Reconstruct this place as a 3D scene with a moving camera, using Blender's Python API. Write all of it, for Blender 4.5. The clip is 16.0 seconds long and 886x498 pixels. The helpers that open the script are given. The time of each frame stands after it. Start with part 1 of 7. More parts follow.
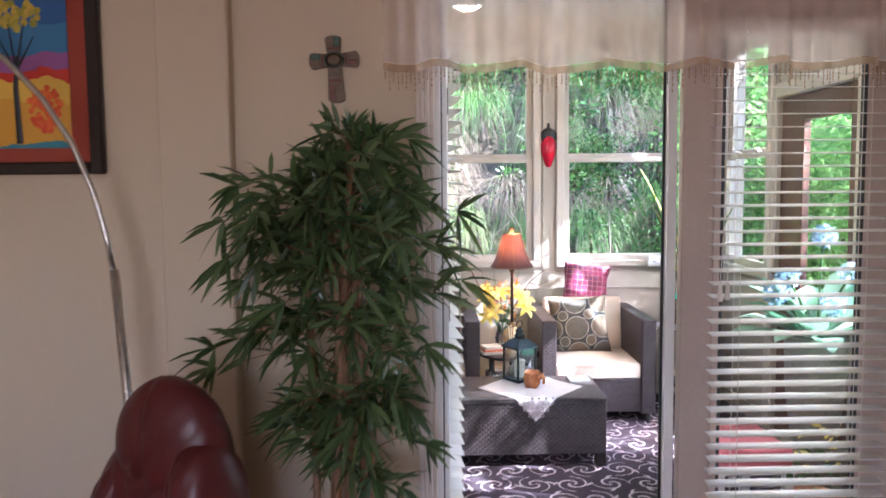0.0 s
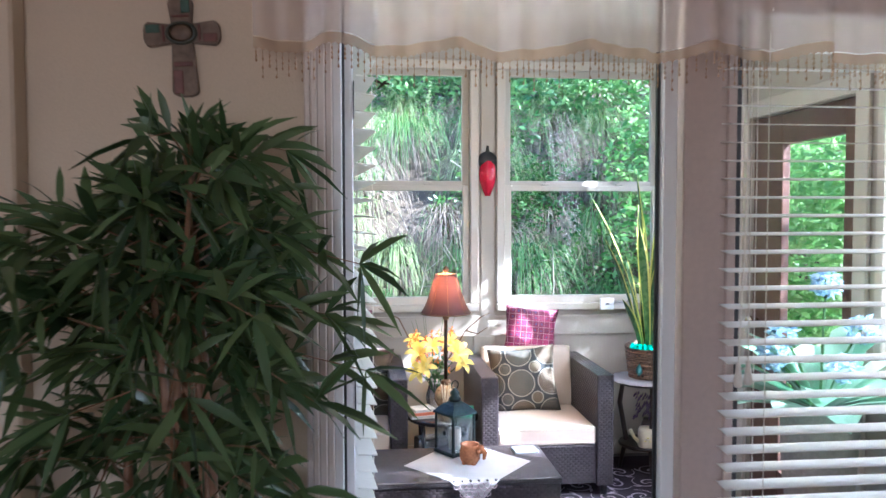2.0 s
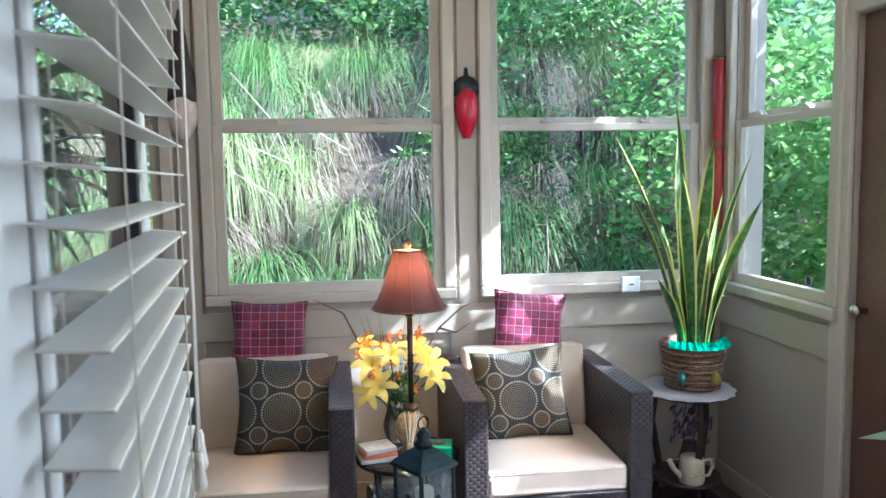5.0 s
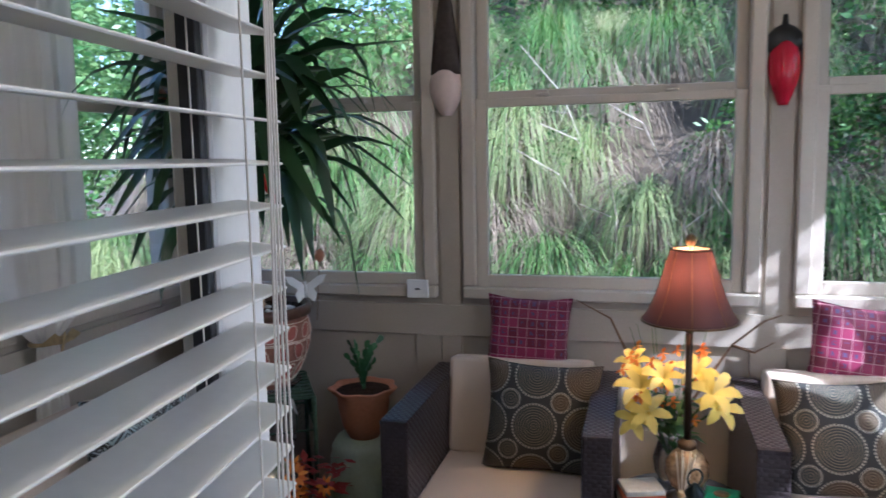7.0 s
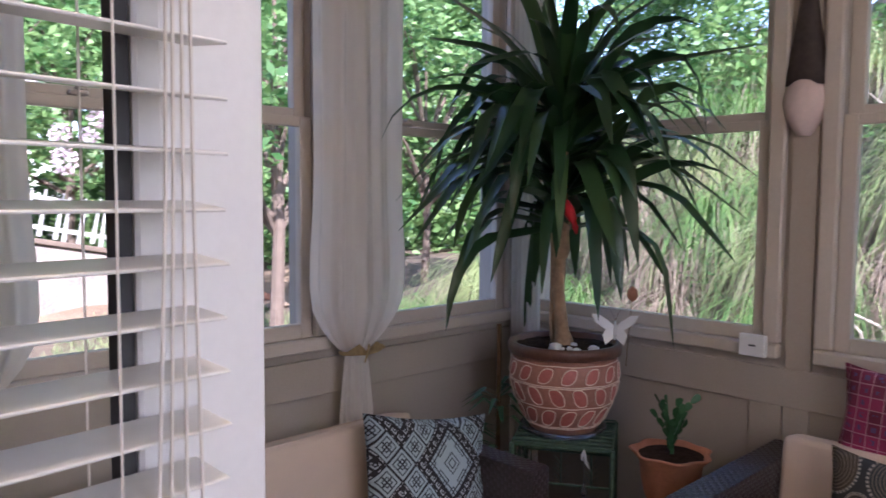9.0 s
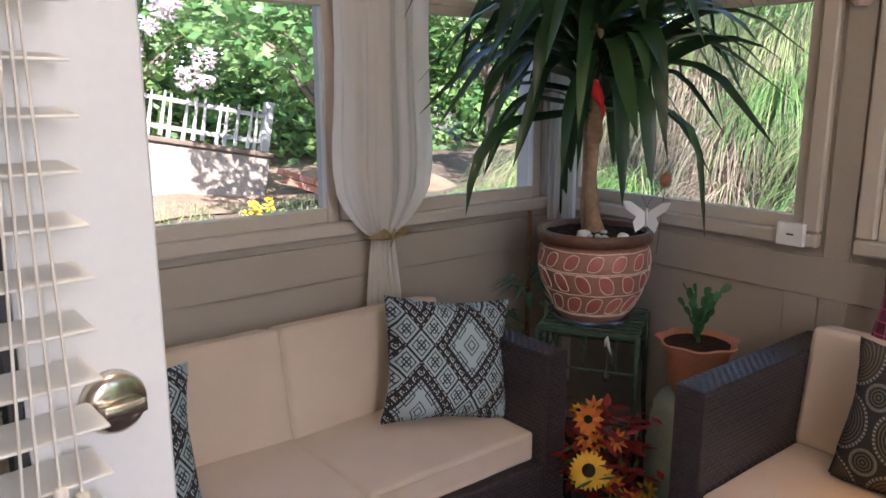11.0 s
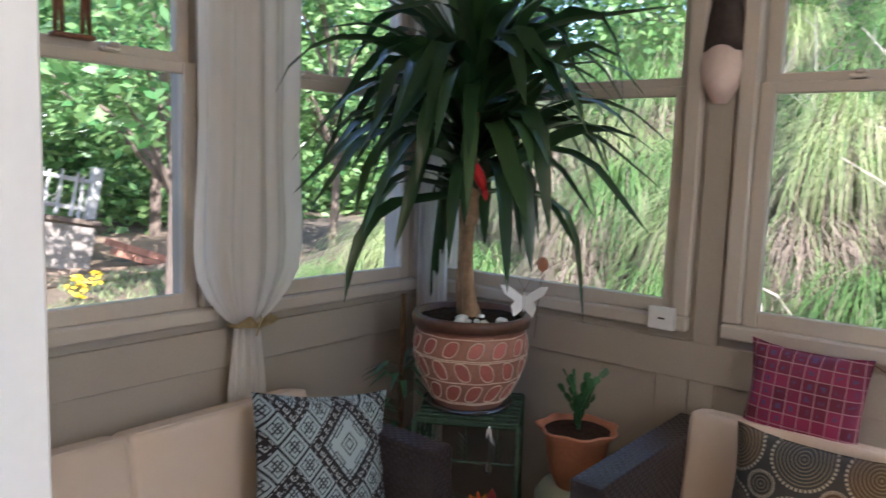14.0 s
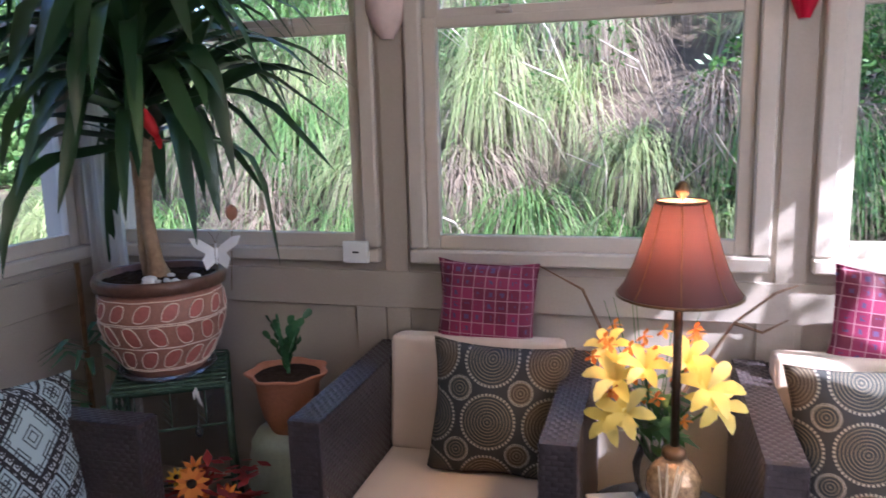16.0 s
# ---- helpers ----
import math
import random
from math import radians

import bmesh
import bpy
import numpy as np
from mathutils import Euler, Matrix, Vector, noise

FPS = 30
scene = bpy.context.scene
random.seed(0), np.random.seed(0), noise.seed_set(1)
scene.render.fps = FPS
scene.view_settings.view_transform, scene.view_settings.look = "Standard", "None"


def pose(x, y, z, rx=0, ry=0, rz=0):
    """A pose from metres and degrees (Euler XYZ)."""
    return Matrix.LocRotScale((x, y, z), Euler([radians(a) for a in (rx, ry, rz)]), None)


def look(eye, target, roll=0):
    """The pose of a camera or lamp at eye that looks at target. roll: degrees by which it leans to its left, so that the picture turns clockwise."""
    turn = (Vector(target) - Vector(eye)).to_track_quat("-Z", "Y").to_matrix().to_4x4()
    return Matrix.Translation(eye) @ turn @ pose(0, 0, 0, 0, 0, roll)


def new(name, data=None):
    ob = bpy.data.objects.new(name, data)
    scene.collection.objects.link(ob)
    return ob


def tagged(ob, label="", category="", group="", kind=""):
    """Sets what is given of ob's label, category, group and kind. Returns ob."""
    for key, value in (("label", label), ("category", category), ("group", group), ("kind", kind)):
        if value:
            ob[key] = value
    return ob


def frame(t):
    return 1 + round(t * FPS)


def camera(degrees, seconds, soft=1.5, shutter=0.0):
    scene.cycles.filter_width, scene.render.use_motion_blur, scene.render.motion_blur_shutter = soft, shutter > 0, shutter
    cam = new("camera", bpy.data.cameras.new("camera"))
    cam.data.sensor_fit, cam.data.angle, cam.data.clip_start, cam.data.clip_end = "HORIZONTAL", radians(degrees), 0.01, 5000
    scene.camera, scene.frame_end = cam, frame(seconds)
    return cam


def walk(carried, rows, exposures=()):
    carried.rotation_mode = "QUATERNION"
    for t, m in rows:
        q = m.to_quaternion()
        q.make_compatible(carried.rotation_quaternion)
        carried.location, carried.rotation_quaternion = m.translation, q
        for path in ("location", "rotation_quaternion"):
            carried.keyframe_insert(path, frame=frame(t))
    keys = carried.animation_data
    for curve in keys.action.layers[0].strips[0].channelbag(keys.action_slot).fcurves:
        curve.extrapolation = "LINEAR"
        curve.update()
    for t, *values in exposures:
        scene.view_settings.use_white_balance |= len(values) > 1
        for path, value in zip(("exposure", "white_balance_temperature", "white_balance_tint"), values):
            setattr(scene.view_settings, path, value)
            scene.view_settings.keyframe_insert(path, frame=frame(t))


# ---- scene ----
cam = camera(60.79, 16.0, shutter=0.5)
PATH = [
    (0, (-0.097, 0.116, 1.558), (-0.060, 2.109, 1.396), -0.52),
    (0.5, (-0.042, 0.285, 1.571), (0.032, 2.281, 1.474), -0.22),
    (1, (-0.021, 0.452, 1.579), (0.073, 2.449, 1.532), 0.35),
    (1.5, (-0.016, 0.665, 1.570), (0.132, 2.659, 1.508), 0.19),
    (2, (-0.009, 0.895, 1.576), (0.202, 2.882, 1.488), -0.09),
    (2.5, (0.019, 1.185, 1.576), (0.234, 3.170, 1.460), 0.02),
    (3, (0.038, 1.445, 1.584), (0.242, 3.430, 1.445), 0.36),
    (3.5, (0.062, 1.693, 1.587), (0.310, 3.672, 1.436), -0.06),
    (3.7, (0.074, 1.783, 1.584), (0.346, 3.758, 1.429), -0.28),
    (5.8, (0.223, 2.451, 1.496), (0.473, 4.422, 1.269), -1.63),
    (6, (0.229, 2.510, 1.499), (0.334, 4.493, 1.263), -1.08),
    (6.5, (0.291, 2.618, 1.518), (0.005, 4.584, 1.293), -0.73),
    (7, (0.317, 2.691, 1.531), (-0.203, 4.608, 1.296), -1.12),
    (7.5, (0.298, 2.759, 1.547), (-0.334, 4.642, 1.314), -1.72),
    (8, (0.320, 2.842, 1.536), (-0.497, 4.655, 1.322), -2.10),
    (8.5, (0.418, 3.001, 1.500), (-0.789, 4.589, 1.348), -0.68),
    (9, (0.496, 3.106, 1.498), (-0.935, 4.496, 1.362), 0.38),
    (9.5, (0.565, 3.169, 1.495), (-0.968, 4.444, 1.331), -0.24),
    (10, (0.591, 3.198, 1.492), (-0.972, 4.422, 1.245), -0.56),
    (10.2, (0.601, 3.220, 1.487), (-0.959, 4.430, 1.167), -0.96),
    (12.3, (0.570, 3.257, 1.447), (-0.934, 4.495, 0.992), 1.02),
    (12.5, (0.572, 3.257, 1.458), (-0.942, 4.494, 1.036), 1.23),
    (13, (0.549, 3.250, 1.473), (-0.963, 4.515, 1.139), 2.29),
    (13.5, (0.497, 3.255, 1.487), (-0.929, 4.631, 1.218), 2.75),
    (14, (0.395, 3.253, 1.494), (-0.857, 4.796, 1.266), 1.89),
    (14.5, (0.358, 3.266, 1.490), (-0.716, 4.940, 1.279), 1.00),
    (15, (0.356, 3.271, 1.472), (-0.497, 5.063, 1.230), 0.31),
    (15.5, (0.364, 3.264, 1.462), (-0.297, 5.128, 1.165), -0.54),
    (16, (0.378, 3.262, 1.455), (-0.150, 5.159, 1.108), -1.45),
]
EXPOSURES = [
    (0.0, 3.4, 5250, 17), (2.0, 3.25, 4850, 12), (3.5, 3.0, 4700, 5), (6.0, 2.35, 5000, 10), (7.0, 1.95, 5000, 16),
    (8.5, 2.1, 5500, 25), (9.0, 2.15, 5550, 30), (10.0, 2.2, 5650, 28), (12.5, 2.62, 6250, 18), (14.0, 2.35, 5700, 18), (16.0, 2.45, 5300, 26),
]
walk(cam, [(t, look(eye, target, roll)) for t, eye, target, roll in PATH], EXPOSURES)

# ---- light ----
world = bpy.data.worlds.new("sky")
scene.world = world
world.use_nodes = True
sky = world.node_tree.nodes.new("ShaderNodeTexSky")
sky.sky_type = "NISHITA"
sky.sun_disc = False
SUN = Vector((1.0, -0.38, 0.96)).normalized()
sky.sun_elevation = math.asin(SUN.z)
sky.sun_rotation = math.atan2(SUN.x, SUN.y)
background = world.node_tree.nodes["Background"]
world.node_tree.links.new(sky.outputs[0], background.inputs[0])
background.inputs[1].default_value = 0.15
sun = new("sun", bpy.data.lights.new("sun", "SUN"))
sun.data.energy, sun.data.angle, sun.data.color = 3.6, radians(0.5), (1.0, 0.95, 0.86)
sun.matrix_world = look((SUN.x * 20, SUN.y * 20, SUN.z * 20), (0, 0, 0))
# Fill lamp added in the unseen rear wall to brighten the house room.
house_fill = bpy.data.lights.new("house_fill_light", "AREA")
house_fill.shape, house_fill.size, house_fill.size_y, house_fill.energy = "RECTANGLE", 1.5, 1.2, 4.5
house_fill.color = (1.0, 0.76, 0.59)
# Out-of-view fill lamp added at the right wall, tilted towards the dark corner.
sunny_fill = bpy.data.lights.new("sunny_side_fill_light", "AREA")
sunny_fill.shape, sunny_fill.size, sunny_fill.size_y, sunny_fill.energy = "RECTANGLE", 0.55, 1.3, 3.3
sunny_fill.color = (1.0, 0.93, 0.82)
new("sunny_side_fill_light", sunny_fill).matrix_world = look((2.09, 3.29, 1.765), (-1.5, 5.2, 1.0))
new("house_fill_light", house_fill).matrix_world = look((-0.6, -2.88, 1.6), (-0.6, 0, 1.5))


# ---- small builders ----
def rng(k):
    return random.Random(k)


def link(a, b, tree):
    tree.links.new(a, b)


def material(name, colour, rough=0.6, metal=0.0, vary=0.12, scale=6.0, grain=60.0, bump=0.15, island=False, trans=0.0, glow=None, ior=1.45, sheen=0.0):
    m = bpy.data.materials.new(name)
    m.use_nodes = True
    t = m.node_tree
    p = t.nodes["Principled BSDF"]
    p.inputs["Roughness"].default_value = rough
    p.inputs["Metallic"].default_value = metal
    p.inputs["IOR"].default_value = ior
    p.inputs["Transmission Weight"].default_value = trans
    p.inputs["Sheen Weight"].default_value = sheen
    p.inputs["Base Color"].default_value = (*colour, 1)
    if glow:
        p.inputs["Emission Color"].default_value = (*glow[0], 1)
        p.inputs["Emission Strength"].default_value = glow[1]
    if vary > 0:
        co = t.nodes.new("ShaderNodeTexCoord")
        big = t.nodes.new("ShaderNodeTexNoise")
        big.inputs["Scale"].default_value = scale
        big.inputs["Detail"].default_value = 5
        fine = t.nodes.new("ShaderNodeTexNoise")
        fine.inputs["Scale"].default_value = grain
        fine.inputs["Detail"].default_value = 3
        link(co.outputs["Object"], big.inputs["Vector"], t)
        link(co.outputs["Object"], fine.inputs["Vector"], t)
        add = t.nodes.new("ShaderNodeMath")
        link(big.outputs["Fac"], add.inputs[0], t)
        link(fine.outputs["Fac"], add.inputs[1], t)
        spread = t.nodes.new("ShaderNodeMapRange")
        spread.inputs["From Min"].default_value, spread.inputs["From Max"].default_value = 0.6, 1.4
        spread.inputs["To Min"].default_value, spread.inputs["To Max"].default_value = 1 - vary, 1 + vary
        link(add.outputs[0], spread.inputs["Value"], t)
        value = spread.outputs[0]
        if island:
            geo = t.nodes.new("ShaderNodeNewGeometry")
            own = t.nodes.new("ShaderNodeMapRange")
            own.inputs["To Min"].default_value, own.inputs["To Max"].default_value = 0.55, 1.45
            link(geo.outputs["Random Per Island"], own.inputs["Value"], t)
            mul = t.nodes.new("ShaderNodeMath")
            mul.operation = "MULTIPLY"
            link(value, mul.inputs[0], t)
            link(own.outputs[0], mul.inputs[1], t)
            value = mul.outputs[0]
        tint = t.nodes.new("ShaderNodeVectorMath")
        tint.operation = "SCALE"
        tint.inputs[0].default_value = colour
        link(value, tint.inputs["Scale"], t)
        link(tint.outputs[0], p.inputs["Base Color"], t)
        if bump > 0:
            b = t.nodes.new("ShaderNodeBump")
            b.inputs["Strength"].default_value = bump
            b.inputs["Distance"].default_value = 0.003
            link(fine.outputs["Fac"], b.inputs["Height"], t)
            link(b.outputs[0], p.inputs["Normal"], t)
    return m


def leafy(name, colour, second, rough=0.45, through_light=0.25, island=True):
    """A thin leaf: two greens by leaf, some light passing through."""
    m = bpy.data.materials.new(name)
    m.use_nodes = True
    t = m.node_tree
    p = t.nodes["Principled BSDF"]
    p.inputs["Roughness"].default_value = rough
    geo = t.nodes.new("ShaderNodeNewGeometry")
    mix = t.nodes.new("ShaderNodeMix")
    mix.data_type = "RGBA"
    mix.inputs["A"].default_value, mix.inputs["B"].default_value = (*colour, 1), (*second, 1)
    link(geo.outputs["Random Per Island"], mix.inputs["Factor"], t)
    link(mix.outputs["Result"], p.inputs["Base Color"], t)
    tr = t.nodes.new("ShaderNodeBsdfTranslucent")
    link(mix.outputs["Result"], tr.inputs["Color"], t)
    join = t.nodes.new("ShaderNodeMixShader")
    join.inputs[0].default_value = through_light
    link(p.outputs[0], join.inputs[1], t)
    link(tr.outputs[0], join.inputs[2], t)
    link(join.outputs[0], t.nodes["Material Output"].inputs["Surface"], t)
    return m


def sheer(name, colour, opacity, rough=0.9, glow_through=0.45):
    """Thin cloth: a part of the rays pass straight through the weave."""
    m = bpy.data.materials.new(name)
    m.use_nodes = True
    t = m.node_tree
    p = t.nodes["Principled BSDF"]
    p.inputs["Base Color"].default_value = (*colour, 1)
    p.inputs["Roughness"].default_value = rough
    tr = t.nodes.new("ShaderNodeBsdfTranslucent")
    tr.inputs["Color"].default_value = (*colour, 1)
    half = t.nodes.new("ShaderNodeMixShader")
    half.inputs[0].default_value = glow_through
    link(p.outputs[0], half.inputs[1], t)
    link(tr.outputs[0], half.inputs[2], t)
    clear = t.nodes.new("ShaderNodeBsdfTransparent")
    join = t.nodes.new("ShaderNodeMixShader")
    co = t.nodes.new("ShaderNodeTexCoord")
    n = t.nodes.new("ShaderNodeTexNoise")
    n.inputs["Scale"].default_value = 9
    link(co.outputs["Object"], n.inputs["Vector"], t)
    r = t.nodes.new("ShaderNodeMapRange")
    r.inputs["To Min"].default_value, r.inputs["To Max"].default_value = opacity - 0.1, opacity + 0.1
    link(n.outputs["Fac"], r.inputs["Value"], t)
    link(r.outputs[0], join.inputs[0], t)
    link(clear.outputs[0], join.inputs[1], t)
    link(half.outputs[0], join.inputs[2], t)
    link(join.outputs[0], t.nodes["Material Output"].inputs["Surface"], t)
    return m


def mesh_of(name, bm, mat, smooth=False):
    me = bpy.data.meshes.new(name)
    bm.to_mesh(me)
    bm.free()
    for one in (mat if isinstance(mat, (list, tuple)) else [mat]):
        me.materials.append(one)
    if smooth:
        me.shade_smooth()
    return me


def part(name, bm, mat, parent=None, label="", smooth=False, at=None):
    ob = new(name, mesh_of(name, bm, mat, smooth))
    if parent:
        ob.parent = parent
    if at is not None:
        ob.matrix_basis = at
    if label:
        ob["label"] = label
    return ob


def thing(name, label, category, m=None, group="", kind=""):
    ob = new(name)
    ob.empty_display_size = 0.05
    if m is not None:
        ob.matrix_basis = m
    return tagged(ob, label, category, group, kind)


def box(x0, x1, y0, y1, z0, z1, bevel=0.0, bm=None, seg=1):
    own = bmesh.new()
    bmesh.ops.create_cube(own, size=1.0)
    bmesh.ops.scale(own, vec=(x1 - x0, y1 - y0, z1 - z0), verts=own.verts)
    bmesh.ops.translate(own, vec=((x0 + x1) / 2, (y0 + y1) / 2, (z0 + z1) / 2), verts=own.verts)
    if bevel > 0:
        bmesh.ops.bevel(own, geom=own.edges[:], offset=bevel, segments=seg, profile=0.7, affect="EDGES", clamp_overlap=True)
    return merge(bm, own)


def merge(bm, own, m=None):
    if m is not None:
        own.transform(m)
    if bm is None:
        return own
    me = bpy.data.meshes.new("tmp")
    own.to_mesh(me)
    own.free()
    bm.from_mesh(me)
    bpy.data.meshes.remove(me)
    return bm


def lathe(profile, n=28, bm=None, at=(0, 0, 0), cap=True, wave=None):
    """Turns (radius, height) pairs round the z axis."""
    bm = bm or bmesh.new()
    rings = []
    for k, (r, z) in enumerate(profile):
        ring = []
        for i in range(n):
            a = 2 * math.pi * i / n
            rr = r * (1 + (wave(a, k) if wave else 0))
            ring.append(bm.verts.new((at[0] + rr * math.cos(a), at[1] + rr * math.sin(a), at[2] + z)))
        rings.append(ring)
    for a, b in zip(rings, rings[1:]):
        for i in range(n):
            bm.faces.new((a[i], a[(i + 1) % n], b[(i + 1) % n], b[i]))
    if cap:
        bm.faces.new(rings[0][::-1])
        bm.faces.new(rings[-1])
    return bm


def tube(points, radius, n=8, bm=None, cap=True):
    """A round bar along points; radius one number or one for each point."""
    bm = bm or bmesh.new()
    pts = [Vector(p) for p in points]
    rad = radius if isinstance(radius, (list, tuple)) else [radius] * len(pts)
    rings, side = [], None
    for i, p in enumerate(pts):
        d = (pts[min(i + 1, len(pts) - 1)] - pts[max(i - 1, 0)]).normalized()
        if side is None:
            side = d.orthogonal().normalized()
        side = (side - d * side.dot(d)).normalized()
        up = d.cross(side)
        rings.append([bm.verts.new(p + (side * math.cos(2 * math.pi * k / n) + up * math.sin(2 * math.pi * k / n)) * rad[i]) for k in range(n)])
    for a, b in zip(rings, rings[1:]):
        for k in range(n):
            bm.faces.new((a[k], a[(k + 1) % n], b[(k + 1) % n], b[k]))
    if cap:
        bm.faces.new(rings[0][::-1])
        bm.faces.new(rings[-1])
    return bm


def blade(bm, points, widths, side=None, fold=0.0, mat=0):
    """A leaf: a strip along points, folded along its middle."""
    pts = [Vector(p) for p in points]
    rows = []
    for i, p in enumerate(pts):
        d = (pts[min(i + 1, len(pts) - 1)] - pts[max(i - 1, 0)]).normalized()
        s = d.cross(side) if side is not None else d.cross(Vector((0, 0, 1)))
        if s.length < 1e-4:
            s = Vector((1, 0, 0))
        s.normalize()
        n = s.cross(d)
        w = widths[i] / 2
        rows.append((bm.verts.new(p - s * w + n * fold * w), bm.verts.new(p), bm.verts.new(p + s * w + n * fold * w)))
    for a, b in zip(rows, rows[1:]):
        for k in (0, 1):
            f = bm.faces.new((a[k], a[k + 1], b[k + 1], b[k]))
            f.smooth = True
            f.material_index = mat
    return bm


def seam_wave(u, v):
    return 0.011 * math.sin(5.2 * u + 1.1) * (abs(v) > 0.5) + 0.010 * math.sin(4.6 * v + 0.4) * (abs(u) > 0.5)


def pillow(width, height, thick, mat, name, parent=None, corner=0.10, n=22):
    """A stuffed square cushion with pulled corners, standing in x and z, centred."""
    bm = bmesh.new()
    grid = {}
    for s in (1, -1):
        for i in range(n + 1):
            for j in range(n + 1):
                u, v = 2 * i / n - 1, 2 * j / n - 1
                edge = max(0.0, (1 - abs(u) ** 2.6)) ** 0.5 * max(0.0, (1 - abs(v) ** 2.6)) ** 0.5
                if edge <= 0 and s < 0:
                    grid[s, i, j] = grid[1, i, j]
                    continue
                pull = 1 - corner * (1 - abs(u) ** 2) * abs(v) ** 2 - 0
                pull2 = 1 - corner * (1 - abs(v) ** 2) * abs(u) ** 2
                wob = noise.noise(Vector((u * 1.7, v * 1.7, s + width * 9))) * 0.14 + noise.noise(Vector((u * 4.5, v * 4.5, s + height * 17))) * 0.07
                grid[s, i, j] = bm.verts.new((u * width / 2 * pull2, -s * thick / 2 * edge * (1 + wob) + seam_wave(u, v) * (1 - edge), v * height / 2 * pull))
        for i in range(n):
            for j in range(n):
                q = [grid[s, i, j], grid[s, i + 1, j], grid[s, i + 1, j + 1], grid[s, i, j + 1]]
                bm.faces.new(q if s > 0 else q[::-1])
    return bm


def wall_bm(a0, a1, z0, z1, holes, t0, t1, along="x"):
    """A wall between a0 and a1, z0 and z1, thickness t0 to t1, with rectangular holes (a, b, low, high)."""
    bm = bmesh.new()
    cuts = sorted({a0, a1, *[h[0] for h in holes], *[h[1] for h in holes]})
    for a, b in zip(cuts, cuts[1:]):
        mid = (a + b) / 2
        spans = sorted((h[2], h[3]) for h in holes if h[0] < mid < h[1])
        low = z0
        for lo, hi in spans + [(z1, z1)]:
            if lo > low + 1e-4:
                if along == "x":
                    box(a, b, t0, t1, low, lo, bm=bm)
                else:
                    box(t0, t1, a, b, low, lo, bm=bm)
            low = hi
    bmesh.ops.remove_doubles(bm, verts=bm.verts, dist=1e-4)
    return bm


# ---- materials ----
M_TAUPE = material("taupe_wall_paint", (0.42, 0.37, 0.31), 0.55, vary=0.06, scale=2.5, grain=120, bump=0.08)
M_TRIM = material("beige_trim_paint", (0.55, 0.49, 0.42), 0.42, vary=0.05, scale=3, grain=90, bump=0.06)
M_WHITE = material("white_door_paint", (0.80, 0.79, 0.78), 0.35, vary=0.03, scale=3, grain=90, bump=0.05)
M_HOUSE = material("beige_house_wall", (0.62, 0.515, 0.39), 0.7, vary=0.05, scale=2, grain=220, bump=0.25)
M_HTRIM = material("cream_door_casing", (0.68, 0.60, 0.54), 0.4, vary=0.04, scale=3, grain=90, bump=0.05)
M_CEIL = material("matt_ceiling_paint", (0.82, 0.80, 0.76), 0.9, vary=0.03, grain=150, bump=0.2)
M_GLASS = material("window_glass", (1, 1, 1), 0.0, vary=0, trans=1.0, ior=1.15)
M_SLAT = material("white_blind_slat", (0.80, 0.78, 0.74), 0.4, vary=0.04, scale=12, grain=60, bump=0.05)
M_CORD = material("white_cord", (0.75, 0.70, 0.63), 0.8, vary=0.05)
M_BRASS = material("brushed_nickel", (0.62, 0.55, 0.45), 0.22, 1.0, vary=0.08, scale=14)
M_BROWN = material("brown_door_wood", (0.13, 0.065, 0.045), 0.45, vary=0.25, scale=5, grain=50)
M_CUSHION = material("beige_cushion_canvas", (0.62, 0.50, 0.40), 0.9, vary=0.06, scale=7, grain=400, bump=0.35, sheen=0.2)
M_BLACK = material("black_painted_metal", (0.02, 0.02, 0.022), 0.4, vary=0.2)


